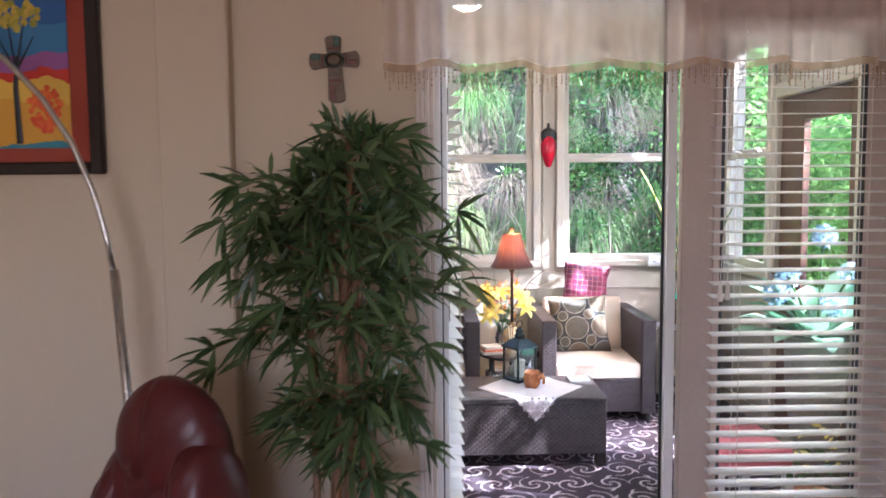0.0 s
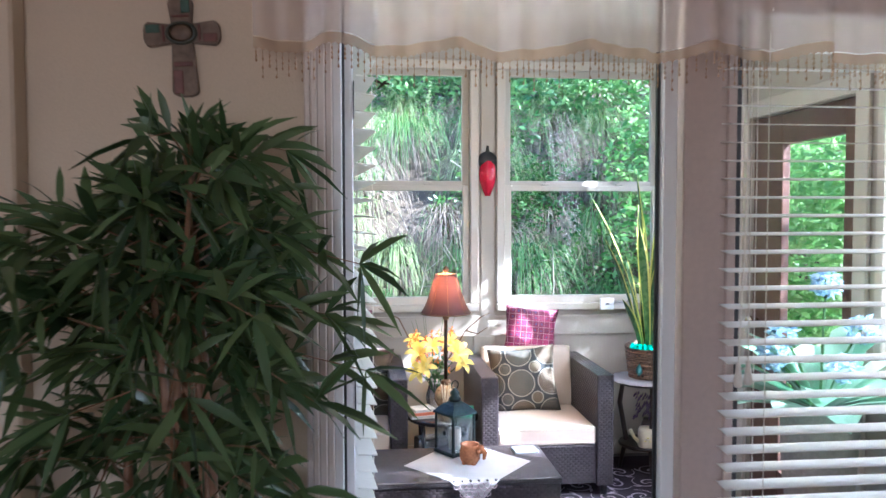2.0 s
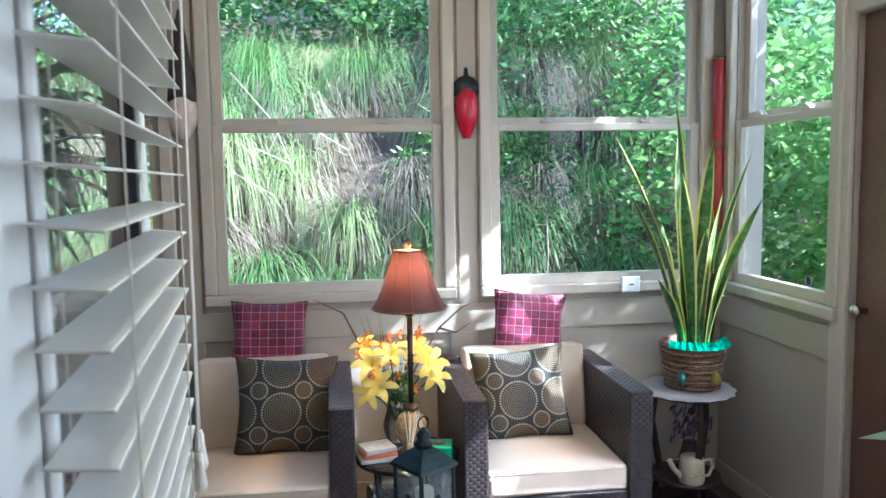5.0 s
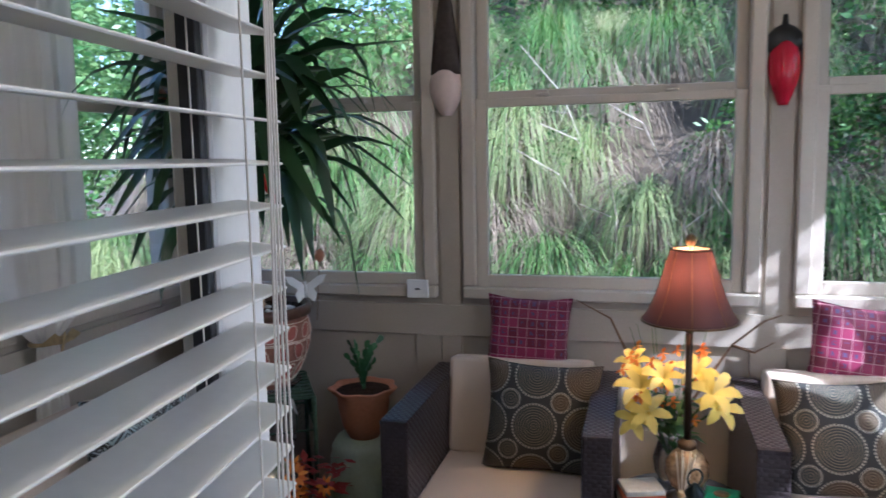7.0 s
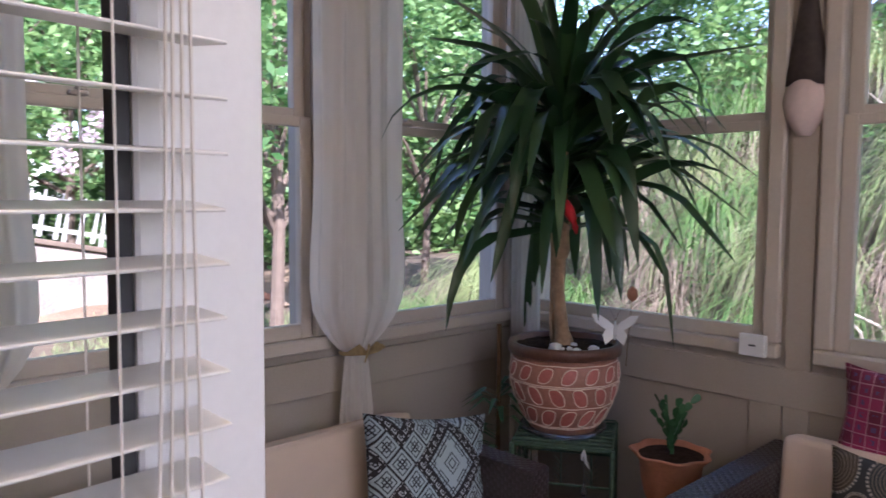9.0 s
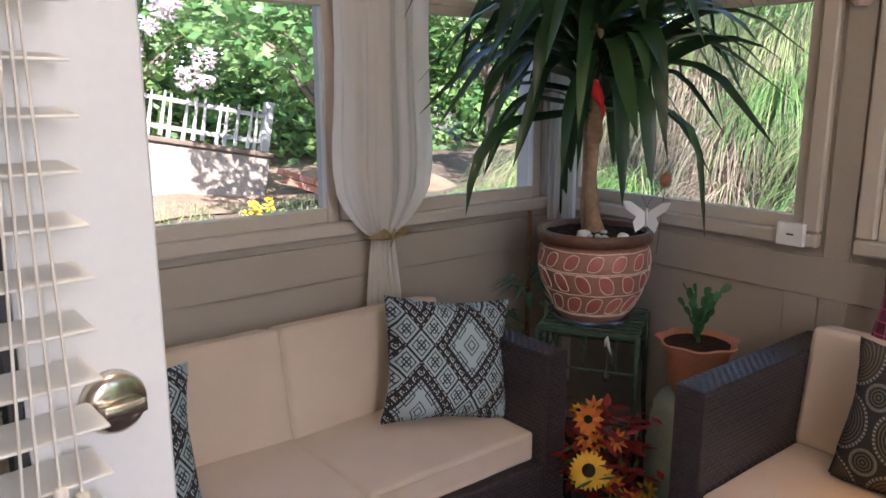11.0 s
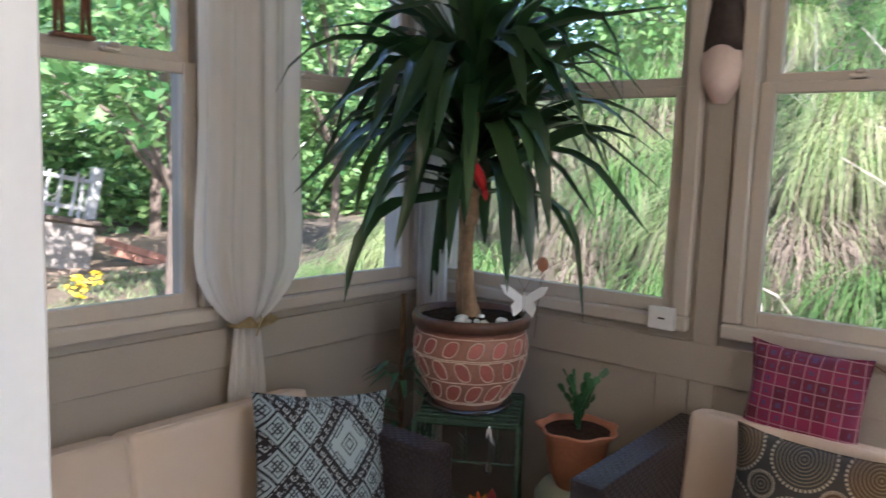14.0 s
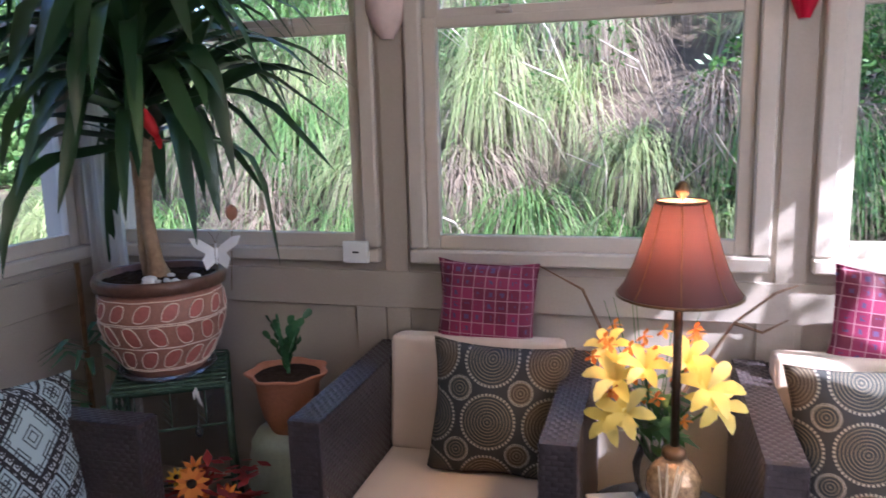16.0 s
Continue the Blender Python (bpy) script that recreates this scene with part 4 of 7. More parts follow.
cs += [(r.uniform(3.1, 3.7), r.uniform(4.85, 5.5), r.uniform(2.2, 3.3), r.uniform(0.18, 0.30)) for k in range(26)]
cs += [(r.uniform(3.2, 3.6), r.uniform(4.0, 4.5), r.uniform(2.1, 2.6), r.uniform(0.14, 0.22)) for k in range(10)]
tagged(scatter_leaves("hedge_shade_clusters", cloud(cs, 1700, 95), 0.045, M_HEDGE, seed=96), "loose leaf clusters added above the hedge to shade wall and seat", "hedge", kind="stuff")
# Unseen foliage added between sun and room to break up the sunlight.
cs = [(r.uniform(3.2, 4.6), r.uniform(0.8, 3.6), r.uniform(2.3, 4.4), r.uniform(0.16, 0.33)) for k in range(26)]
tagged(scatter_leaves("sun_dapple_foliage", cloud(cs, 1500, 93), 0.05, M_LEAF2, seed=94), "unseen leaf clusters added to dapple the sun", "foliage", kind="stuff")
cs = [(r.uniform(6.5, 9), r.uniform(0, 14), r.uniform(-0.2, 2.6), r.uniform(0.4, 0.8)) for k in range(46)]
tagged(scatter_leaves("side_shrubs", cloud(cs, 800, 9), 0.07, M_LEAF2, seed=10), "green shrubs on the sunny side", "shrubs", kind="stuff")

# ---- patterned cloth ----
class Nodes:
    """Short arithmetic on shader nodes."""

    def __init__(self, name, rough=0.85):
        self.m = bpy.data.materials.new(name)
        self.m.use_nodes = True
        self.t = self.m.node_tree
        self.p = self.t.nodes["Principled BSDF"]
        self.p.inputs["Roughness"].default_value = rough
        co = self.t.nodes.new("ShaderNodeTexCoord")
        sep = self.t.nodes.new("ShaderNodeSeparateXYZ")
        link(co.outputs["Object"], sep.inputs[0], self.t)
        self.co, self.x, self.y, self.z = co.outputs["Object"], sep.outputs[0], sep.outputs[1], sep.outputs[2]

    def op(self, kind, a, b=0.0):
        n = self.t.nodes.new("ShaderNodeMath")
        n.operation = kind
        for k, v in enumerate((a, b)):
            if isinstance(v, (int, float)):
                n.inputs[k].default_value = v
            else:
                link(v, n.inputs[k], self.t)
        return n.outputs[0]

    def mix(self, f, a, b):
        n = self.t.nodes.new("ShaderNodeMix")
        n.data_type = "RGBA"
        if isinstance(f, (int, float)):
            n.inputs["Factor"].default_value = f
        else:
            link(f, n.inputs["Factor"], self.t)
        for key, v in (("A", a), ("B", b)):
            if isinstance(v, tuple):
                n.inputs[key].default_value = (*v, 1)
            else:
                link(v, n.inputs[key], self.t)
        return n.outputs["Result"]

    def vec(self, a, b):
        n = self.t.nodes.new("ShaderNodeCombineXYZ")
        link(a, n.inputs[0], self.t)
        link(b, n.inputs[1], self.t)
        return n.outputs[0]

    def done(self, colour, height=None, strength=0.4):
        link(colour, self.p.inputs["Base Color"], self.t)
        n = self.t.nodes.new("ShaderNodeTexNoise")
        n.inputs["Scale"].default_value = 420
        link(self.co, n.inputs["Vector"], self.t)
        b = self.t.nodes.new("ShaderNodeBump")
        b.inputs["Strength"].default_value = strength
        b.inputs["Distance"].default_value = 0.002
        h = n.outputs["Fac"] if height is None else self.op("ADD", self.op("MULTIPLY", n.outputs["Fac"], 0.4), height)
        link(h, b.inputs["Height"], self.t)
        link(b.outputs[0], self.p.inputs["Normal"], self.t)
        return self.m


def circles_cloth():
    c = Nodes("circle_print_cotton")
    pitch = 0.178

    def spot(off):
        u = c.op("DIVIDE", c.op("ADD", c.x, 1.5 + off), pitch)
        w = c.op("DIVIDE", c.op("ADD", c.z, 1.5 + off), pitch)
        fu, fw = c.op("SUBTRACT", c.op("FRACT", u), 0.5), c.op("SUBTRACT", c.op("FRACT", w), 0.5)
        d = c.op("SQRT", c.op("ADD", c.op("MULTIPLY", fu, fu), c.op("MULTIPLY", fw, fw)))
        n = c.t.nodes.new("ShaderNodeTexWhiteNoise")
        n.noise_dimensions = "2D"
        link(c.vec(c.op("FLOOR", u), c.op("FLOOR", w)), n.inputs["Vector"], c.t)
        return c.op("MULTIPLY", d, pitch), n.outputs["Value"], c.op("ARCTAN2", fu, fw)

    col = (0.030, 0.031, 0.030)
    rings = 0.0
    for off, radius in ((0.035, 0.081), (0.035 + pitch / 2, 0.037)):
        d, tone, turn = spot(off)
        inside = c.op("LESS_THAN", d, radius)
        fine = c.op("GREATER_THAN", c.op("SINE", c.op("MULTIPLY", d, 700.0)), 0.45)
        stitch = c.op("GREATER_THAN", c.op("SINE", c.op("MULTIPLY", turn, 44.0)), -0.2)
        rim = c.op("MULTIPLY", c.op("GREATER_THAN", d, radius - 0.007), inside)
        disc = c.mix(c.op("GREATER_THAN", tone, 0.5), (0.030, 0.034, 0.033), (0.060, 0.042, 0.026))
        disc = c.mix(c.op("MULTIPLY", fine, 0.55), disc, (0.25, 0.20, 0.13))
        disc = c.mix(rim, disc, (0.05, 0.05, 0.048))
        disc = c.mix(c.op("MULTIPLY", rim, stitch), disc, (0.33, 0.30, 0.24))
        col = c.mix(inside, col, disc)
        rings = c.op("ADD", c.op("MULTIPLY", fine, inside), rings)
    return c.done(col, c.op("MULTIPLY", rings, 0.3))


def diamond_cloth():
    c = Nodes("blue_diamond_weave")
    cell = lambda k, o: c.op("ABSOLUTE", c.op("SUBTRACT", c.op("FRACT", c.op("ADD", k, 40.0 + o)), 0.5))
    z = c.op("MULTIPLY", c.z, 0.8)
    u = c.op("ADD", c.op("MULTIPLY", c.op("ADD", c.x, z), 12.0), 1.0)
    w = c.op("SUBTRACT", c.op("MULTIPLY", c.op("SUBTRACT", c.x, z), 12.0), 2.1)
    band = lambda k, lo, hi: c.op("MULTIPLY", c.op("GREATER_THAN", k, lo), c.op("LESS_THAN", k, hi))
    m = c.op("MAXIMUM", cell(u, 0.5), cell(w, 0.5))
    ring = c.op("MAXIMUM", band(m, 0.29, 0.34), band(m, 0.13, 0.18))
    star = c.op("LESS_THAN", c.op("MINIMUM", cell(u, 0.5), cell(w, 0.5)), 0.035)
    fill = c.mix(c.op("LESS_THAN", m, 0.45), (0.018, 0.018, 0.022), (0.36, 0.44, 0.47))
    fill = c.mix(c.op("MAXIMUM", ring, c.op("MULTIPLY", star, c.op("LESS_THAN", m, 0.30))), fill, (0.03, 0.033, 0.04))
    u3, w3 = c.op("MULTIPLY", u, 2.5), c.op("MULTIPLY", w, 2.5)
    m3 = c.op("MAXIMUM", cell(u3, 0.5), cell(w3, 0.5))
    hook = c.op("GREATER_THAN", c.op("ADD", c.op("FRACT", c.op("ADD", u3, 40.0)), c.op("MULTIPLY", c.op("FRACT", c.op("ADD", w3, 40.5)), 0.8)), 0.75)
    dark = c.mix(c.op("MULTIPLY", band(m3, 0.22, 0.36), hook), (0.020, 0.019, 0.021), (0.44, 0.47, 0.48))
    dark = c.mix(c.op("LESS_THAN", m3, 0.09), dark, (0.40, 0.43, 0.45))
    far = c.op("MULTIPLY", c.op("MAXIMUM", cell(c.op("MULTIPLY", u, 0.25), 0.0), cell(c.op("MULTIPLY", w, 0.25), 0.0)), 4.0)
    dark = c.mix(c.op("LESS_THAN", far, 1.12), dark, (0.018, 0.018, 0.022))
    big = c.mix(c.op("MAXIMUM", band(far, 0.80, 0.86), ring), (0.36, 0.44, 0.47), (0.03, 0.033, 0.04))
    dark = c.mix(c.op("LESS_THAN", far, 0.98), dark, big)
    strip = c.op("GREATER_THAN", far, 1.5)
    col = c.mix(strip, dark, fill)
    return c.done(col, ring)


def pink_cloth():
    c = Nodes("magenta_embroidered_silk", 0.55)
    br = c.t.nodes.new("ShaderNodeTexBrick")
    br.offset = 0.0
    br.inputs["Scale"].default_value = 1.0
    br.inputs["Brick Width"].default_value = 0.037
    br.inputs["Row Height"].default_value = 0.037
    br.inputs["Mortar Size"].default_value = 0.0014
    br.inputs["Color1"].default_value = (0.13, 0.008, 0.035, 1)
    br.inputs["Color2"].default_value = (0.30, 0.022, 0.095, 1)
    br.inputs["Mortar"].default_value = (0.46, 0.26, 0.29, 1)
    link(c.vec(c.x, c.z), br.inputs["Vector"], c.t)
    fx = c.op("ABSOLUTE", c.op("SUBTRACT", c.op("FRACT", c.op("DIVIDE", c.op("ADD", c.x, 3.7), 0.037)), 0.5))
    fz = c.op("ABSOLUTE", c.op("SUBTRACT", c.op("FRACT", c.op("DIVIDE", c.op("ADD", c.z, 3.7), 0.037)), 0.5))
    dot = c.op("LESS_THAN", c.op("MAXIMUM", fx, fz), 0.2)
    n = c.t.nodes.new("ShaderNodeTexNoise")
    n.inputs["Scale"].default_value = 45
    link(c.co, n.inputs["Vector"], c.t)
    some = c.op("MULTIPLY", dot, c.op("GREATER_THAN", n.outputs["Fac"], 0.52))
    col = c.mix(some, br.outputs["Color"], (0.10, 0.06, 0.16))
    return c.done(col, br.outputs["Fac"])


M_CIRCLE, M_DIAMOND, M_PINK = circles_cloth(), diamond_cloth(), pink_cloth()


def throw_pillow(label, mat, w, h, t, m, group):
    p = thing("throw_pillow", label, "pillow", m, group)
    part("cover", pillow(w, h, t, mat, "cover"), mat, p, "", True)
    edge = [(q / 8 - 1, -1) for q in range(17)] + [(1, q / 8 - 1) for q in range(1, 17)] + [(1 - q / 8, 1) for q in range(1, 17)] + [(-1, 1 - q / 8) for q in range(1, 17)]
    seam = [(u * w / 2 * (1 - 0.10 * (1 - v * v) * u * u), seam_wave(u, v), v * h / 2 * (1 - 0.10 * (1 - u * u) * v * v)) for u, v in edge]
    part("piping", tube(seam, 0.0028, 6), mat, p, "", True)
    return p


throw_pillow("dark cotton pillow with circle print, leaning on armchair", M_CIRCLE, 0.42, 0.41, 0.19, pose(-0.045, 5.36, 0.585, -14, 3, 4), "circle pillows")
throw_pillow("circle print pillow dappled with sun on armchair", M_CIRCLE, 0.41, 0.40, 0.19, pose(0.955, 5.36, 0.58, -16, -5, -6), "circle pillows")
throw_pillow("magenta embroidered pillow behind the armchair cushion", M_PINK, 0.33, 0.32, 0.10, pose(-0.125, 5.575, 0.835, -8, 2, 0), "magenta pillows")
throw_pillow("magenta embroidered pillow in bright sun", M_PINK, 0.34, 0.32, 0.10, pose(1.045, 5.575, 0.835, -8, 6, 0), "magenta pillows")
throw_pillow("black and pale blue diamond pillow on sofa", M_DIAMOND, 0.44, 0.405, 0.19, pose(-1.24, 4.725, 0.597, -17, 7, 72), "diamond pillows")
throw_pillow("black and pale blue diamond pillow on sofa", M_DIAMOND, 0.44, 0.43, 0.20, pose(-1.20, 3.66, 0.58, -17, 4, 96), "diamond pillows")

# ---- rug with scrolls ----
M_RUG = material("dark_aubergine_rug", (0.035, 0.022, 0.032), 0.95, vary=0.25, scale=9, grain=500, bump=0.7)
M_SCROLL = material("pale_scroll_pile", (0.48, 0.39, 0.42), 0.95, vary=0.15, scale=9, grain=500, bump=0.6)
rug = thing("rug", "dark aubergine rug with pale scroll pattern", "rug")
part("rug_body", box(LEFT + 0.1, RIGHT - 0.12, FRONT + 0.08, BACK - 0.1, 0.0, 0.009, 0.003), M_RUG, rug)
bm = bmesh.new()


def ribbon(bm, pts, ws, z):
    rows = []
    for i, p in enumerate(pts):
        d = (Vector(pts[min(i + 1, len(pts) - 1)]) - Vector(pts[max(i - 1, 0)])).normalized()
        n = Vector((-d.y, d.x))
        rows.append((bm.verts.new((p[0] + n.x * ws[i], p[1] + n.y * ws[i], z)), bm.verts.new((p[0] - n.x * ws[i], p[1] - n.y * ws[i], z))))
    for a, b in zip(rows, rows[1:]):
        bm.faces.new((a[0], a[1], b[1], b[0]))


r = rng(77)
for i in range(18):
    for j in range(14):
        cx, cy = LEFT + 0.24 + 0.2 * i + (0.1 if j % 2 else 0), FRONT + 0.2 + 0.195 * j
        if cx > RIGHT - 0.28 or cy > BACK - 0.25:
            continue
        a0, s = r.uniform(0, 6.28), 1 if (i + j) % 2 else -1
        for turn in (0, math.pi):
            pts, ws = [], []
            for k in range(22):
                f = k / 21
                rad = 0.008 + 0.092 * f ** 1.2
                a = a0 + turn + s * f * 5.6
                pts.append((cx + rad * math.cos(a), cy + rad * math.sin(a)))
                ws.append(0.0025 + 0.0035 * math.sin(math.pi * min(1, f * 1.1)))
            ribbon(bm, pts, ws, 0.0105 + 0.0003 * (turn > 0))
            q = pts[14]
            a = a0 + turn + s * 14 / 21 * 5.6
            leaf = [(q[0] + 0.014 * k * math.cos(a + s * 0.5 + 0.12 * k * s), q[1] + 0.014 * k * math.sin(a + s * 0.5 + 0.12 * k * s)) for k in range(5)]
            ribbon(bm, leaf, [0.002, 0.008, 0.009, 0.006, 0.001], 0.0112)
tagged(part("scroll_pattern", bm, M_SCROLL, rug, "pale curling scrolls"), kind="stuff")

# ---- coffee table things ----
M_LACE = sheer("white_lace", (0.80, 0.77, 0.78), 0.85)
doily = thing("lace_cloth", "white lace square draped over the table edge", "table cloth", pose(0.48, 4.395, 0.4))
bm = bmesh.new()
n = 16
half = 0.205
cells = {}
for i in range(n + 1):
    for j in range(n + 1):
        u, v = (2 * i / n - 1) * half, (2 * j / n - 1) * half
        x, y = (u - v) * 0.7071, (u + v) * 0.7071
        x, y = x * 1.05, y * 1.25
        edge = -0.232
        z = 0.003
        if y < edge:
            z, y = 0.003 - (edge - y), edge - 0.004
        cells[i, j] = bm.verts.new((x, y, z + 0.001 * noise.noise(Vector((u * 40, v * 40, 0)))))
for i in range(n):
    for j in range(n):
        bm.faces.new((cells[i, j], cells[i + 1, j], cells[i + 1, j + 1], cells[i, j + 1]))
cloth = part("cloth", bm, M_LACE, doily, "", True)
bm = bmesh.new()
for k in range(9):
    x = (-0.5 + k / 8) * 0.22
    low = 0.14 - abs(x) * 1.05
    for q in range(3):
        zc = -0.02 - q * 0.035
        if -zc < low - 0.01:
            tube([(x + 0.014 * math.cos(a * 0.785), -0.239, zc + 0.014 * math.sin(a * 0.785)) for a in range(9)], 0.0022, 4, bm)
part("lace_motif", bm, M_SCROLL, doily)

M_VERDI = material("dark_verdigris_metal", (0.02, 0.03, 0.032), 0.35, 0.7, vary=0.4, scale=15)
M_PANEL = material("lantern_glass", (0.85, 0.9, 0.92), 0.06, vary=0.02, trans=0.95)
lan = thing("lantern", "dark metal and glass lantern on the coffee table", "lantern", pose(0.44, 4.575, 0.4, rz=33))
part("base", box(-0.075, 0.075, -0.075, 0.075, 0.0, 0.022, 0.004), M_VERDI, lan)
for x in (-0.066, 0.066):
    for y in (-0.066, 0.066):
        part("corner_post", box(x - 0.006, x + 0.006, y - 0.006, y + 0.006, 0.022, 0.2, 0.002), M_VERDI, lan)
for a in range(4):
    g = part("glass_panel", box(-0.06, 0.06, -0.001, 0.001, 0.024, 0.198), M_PANEL, lan, "", False, pose(0, 0, 0, rz=90 * a) @ pose(0, 0.066, 0))
    part("rosette", lathe([(0.012, 0), (0.010, 0.003), (0.002, 0.005)], 10), M_VERDI, lan, "", True, pose(0, 0, 0, rz=90 * a) @ pose(0, 0.0675, 0.11, rx=-90))
part("roof", lathe([(0.112, 0.2), (0.108, 0.21), (0.06, 0.245), (0.03, 0.26)], 4, cap=True), M_VERDI, lan, "", False, pose(0, 0, 0, rz=45))
part("chimney", lathe([(0.03, 0.26), (0.032, 0.275), (0.02, 0.285), (0.026, 0.3), (0.004, 0.325)], 12), M_VERDI, lan, "", True)
part("ring", tube([(0.022 * math.cos(a * 0.524), 0, 0.338 + 0.022 * math.sin(a * 0.524)) for a in range(13)], 0.003, 6), M_VERDI, lan, "", True)
part("candle", lathe([(0.03, 0.022), (0.03, 0.12), (0.026, 0.124)], 16), material("ivory_wax", (0.8, 0.75, 0.62), 0.5), lan)

M_COPPER = material("glazed_copper_brown", (0.36, 0.14, 0.06), 0.18, 0.0, vary=0.35, scale=25, grain=90)
mug = thing("elephant_mug", "glazed copper-brown elephant-shaped pot", "ornament", pose(0.49, 4.40, 0.4045, rz=-20))
bm = lathe([(0.036, 0), (0.048, 0.02), (0.05, 0.05), (0.043, 0.08), (0.046, 0.092), (0.038, 0.088), (0.034, 0.03)], 20)
tube([(0.035, -0.01, 0.06), (0.062, -0.012, 0.07), (0.075, -0.012, 0.055), (0.07, -0.012, 0.025)], [0.022, 0.02, 0.012, 0.007], 8, bm)
for s in (-1, 1):
    tube([(0.052, -0.012 + s * 0.02, 0.07), (0.05, -0.012 + s * 0.042, 0.072), (0.048, -0.012 + s * 0.03, 0.048)], [0.006, 0.014, 0.004], 6, bm)
for a in range(4):
    q = math.pi / 4 + a * math.pi / 2
    tube([(0.03 * math.cos(q), 0.03 * math.sin(q), -0.004), (0.034 * math.cos(q), 0.034 * math.sin(q), 0.03)], 0.013, 8, bm)
part("pot", bm, M_COPPER, mug, "", True)
tagged(part("coaster", box(-0.06, 0.06, -0.045, 0.045, 0, 0.012, 0.003), material("grey_slate", (0.25, 0.27, 0.28), 0.5), at=pose(0.79, 4.56, 0.4, rz=4)), "grey slate coaster on the coffee table", "coaster")

# ---- side table with lamp ----
M_SIDE = material("black_lacquered_wood", (0.018, 0.016, 0.018), 0.2, vary=0.2, scale=9)
st = thing("side_table", "round black side table with shelf, crowded top", "side table", pose(0.428, 5.05, 0))
part("tabletop", lathe([(0.19, 0.445), (0.2, 0.45), (0.2, 0.465), (0.19, 0.47)], 32), M_SIDE, st, "glossy black top")
part("shelf", lathe([(0.16, 0.19), (0.165, 0.2), (0.16, 0.208)], 32), M_SIDE, st)
for a in range(4):
    q = math.pi / 4 + a * math.pi / 2
    part("leg", tube([(0.165 * math.cos(q), 0.165 * math.sin(q), 0), (0.15 * math.cos(q), 0.15 * math.sin(q), 0.2), (0.17 * math.cos(q), 0.17 * math.sin(q), 0.446)], 0.011, 8), M_SIDE, st, "", True)
M_SILVER = material("crackled_silver_foil", (0.55, 0.55, 0.52), 0.25, 0.8, vary=0.4, scale=30, grain=120)
tagged(part("photo_box", box(-0.085, 0.085, -0.055, 0.055, 0, 0.15, 0.008), M_SILVER, at=pose(0.36, 5.0, 0.208, rz=12)), "crinkled silver box on the side table shelf", "box")

lamp = thing("table_lamp", "table lamp with brown bell shade, lit", "table lamp", pose(0.445, 5.03, 0.47))
M_BRONZE = material("aged_bronze", (0.17, 0.10, 0.05), 0.35, 0.7, vary=0.4, scale=20)
M_DARKB = material("dark_oiled_bronze", (0.045, 0.028, 0.018), 0.35, 0.5, vary=0.4, scale=30)
M_MOSAIC = material("mosaic_amber_glass", (0.42, 0.28, 0.15), 0.15, 0.4, vary=0.7, scale=45, grain=110, bump=0.6)
part("foot", lathe([(0.062, 0), (0.062, 0.012), (0.045, 0.02), (0.03, 0.035)], 24), M_BRONZE, lamp, "", True)
part("globe", lathe([(0.03, 0.035), (0.05, 0.055), (0.066, 0.09), (0.064, 0.125), (0.045, 0.155), (0.024, 0.17)], 24), M_MOSAIC, lamp, "mosaic amber globe", True)
part("collar", lathe([(0.024, 0.17), (0.03, 0.176), (0.028, 0.19), (0.014, 0.2)], 20), M_BRONZE, lamp, "", True)
part("stem", tube([(0, 0, 0.2), (0, 0, 0.34), (0, 0, 0.352), (0, 0, 0.364), (0, 0, 0.56)], [0.0105, 0.0105, 0.0135, 0.0105, 0.0105], 12), M_DARKB, lamp, "", True)
part("knuckle", lathe([(0.011, 0.53), (0.019, 0.54), (0.019, 0.555), (0.012, 0.565)], 16), M_BRONZE, lamp, "", True)
shade_mat = sheer("brown_silk_shade", (0.075, 0.026, 0.024), 1.1, 0.6, 0.11)
prof = [(0.139, 0.568), (0.121, 0.594), (0.102, 0.636), (0.087, 0.68), (0.073, 0.73), (0.057, 0.783)]
part("shade", lathe(prof, 40, cap=False, wave=lambda a, k: 0.012 * math.cos(8 * a)), shade_mat, lamp, "brown silk bell shade", True)
for k in (0, -1):
    rr, zz = prof[k]
    part("shade_trim", tube([(rr * 1.01 * math.cos(a * 0.2618), rr * 1.01 * math.sin(a * 0.2618), zz) for a in range(25)], 0.0035, 6), M_BRONZE, lamp, "", True)
for a in range(8):
    q = a * math.pi / 4
    part("rib", tube([(rr * 1.014 * math.cos(q), rr * 1.014 * math.sin(q), zz) for rr, zz in prof], 0.0014, 5), M_BRONZE, lamp, "", True)
part("finial", lathe([(0.004, 0.775), (0.006, 0.79), (0.014, 0.80), (0.017, 0.812), (0.012, 0.824), (0.003, 0.83)], 14), M_BRONZE, lamp, "", True)
part("bulb", lathe([(0.012, 0.66), (0.026, 0.69), (0.028, 0.715), (0.018, 0.74), (0.003, 0.75)], 16), material("lit_bulb", (1, 0.8, 0.6), 0.5, vary=0, glow=((1.0, 0.62, 0.26), 80.0)), lamp, "lit warm bulb", True)


def lily(bm, at, out, size, mat):
    """Six curled pointed petals round a stem end."""
    o = Vector(out).normalized()
    s = o.orthogonal().normalized()
    u = o.cross(s)
    for k in range(6):
        a = k * math.pi / 3
        d = s * math.cos(a) + u * math.sin(a)
        p = Vector(at)
        blade(bm, [p, p + o * size * 0.3 + d * size * 0.22, p + o * size * 0.5 + d * size * 0.55, p + o * size * 0.42 + d * size * 0.82, p + o * size * 0.3 + d * size], [0.010, size * 0.30, size * 0.44, size * 0.30, 0.004], side=o, fold=0.25, mat=mat)


M_YEL = leafy("yellow_lily_petal", (0.85, 0.66, 0.08), (0.90, 0.82, 0.34), 0.6, 0.4)
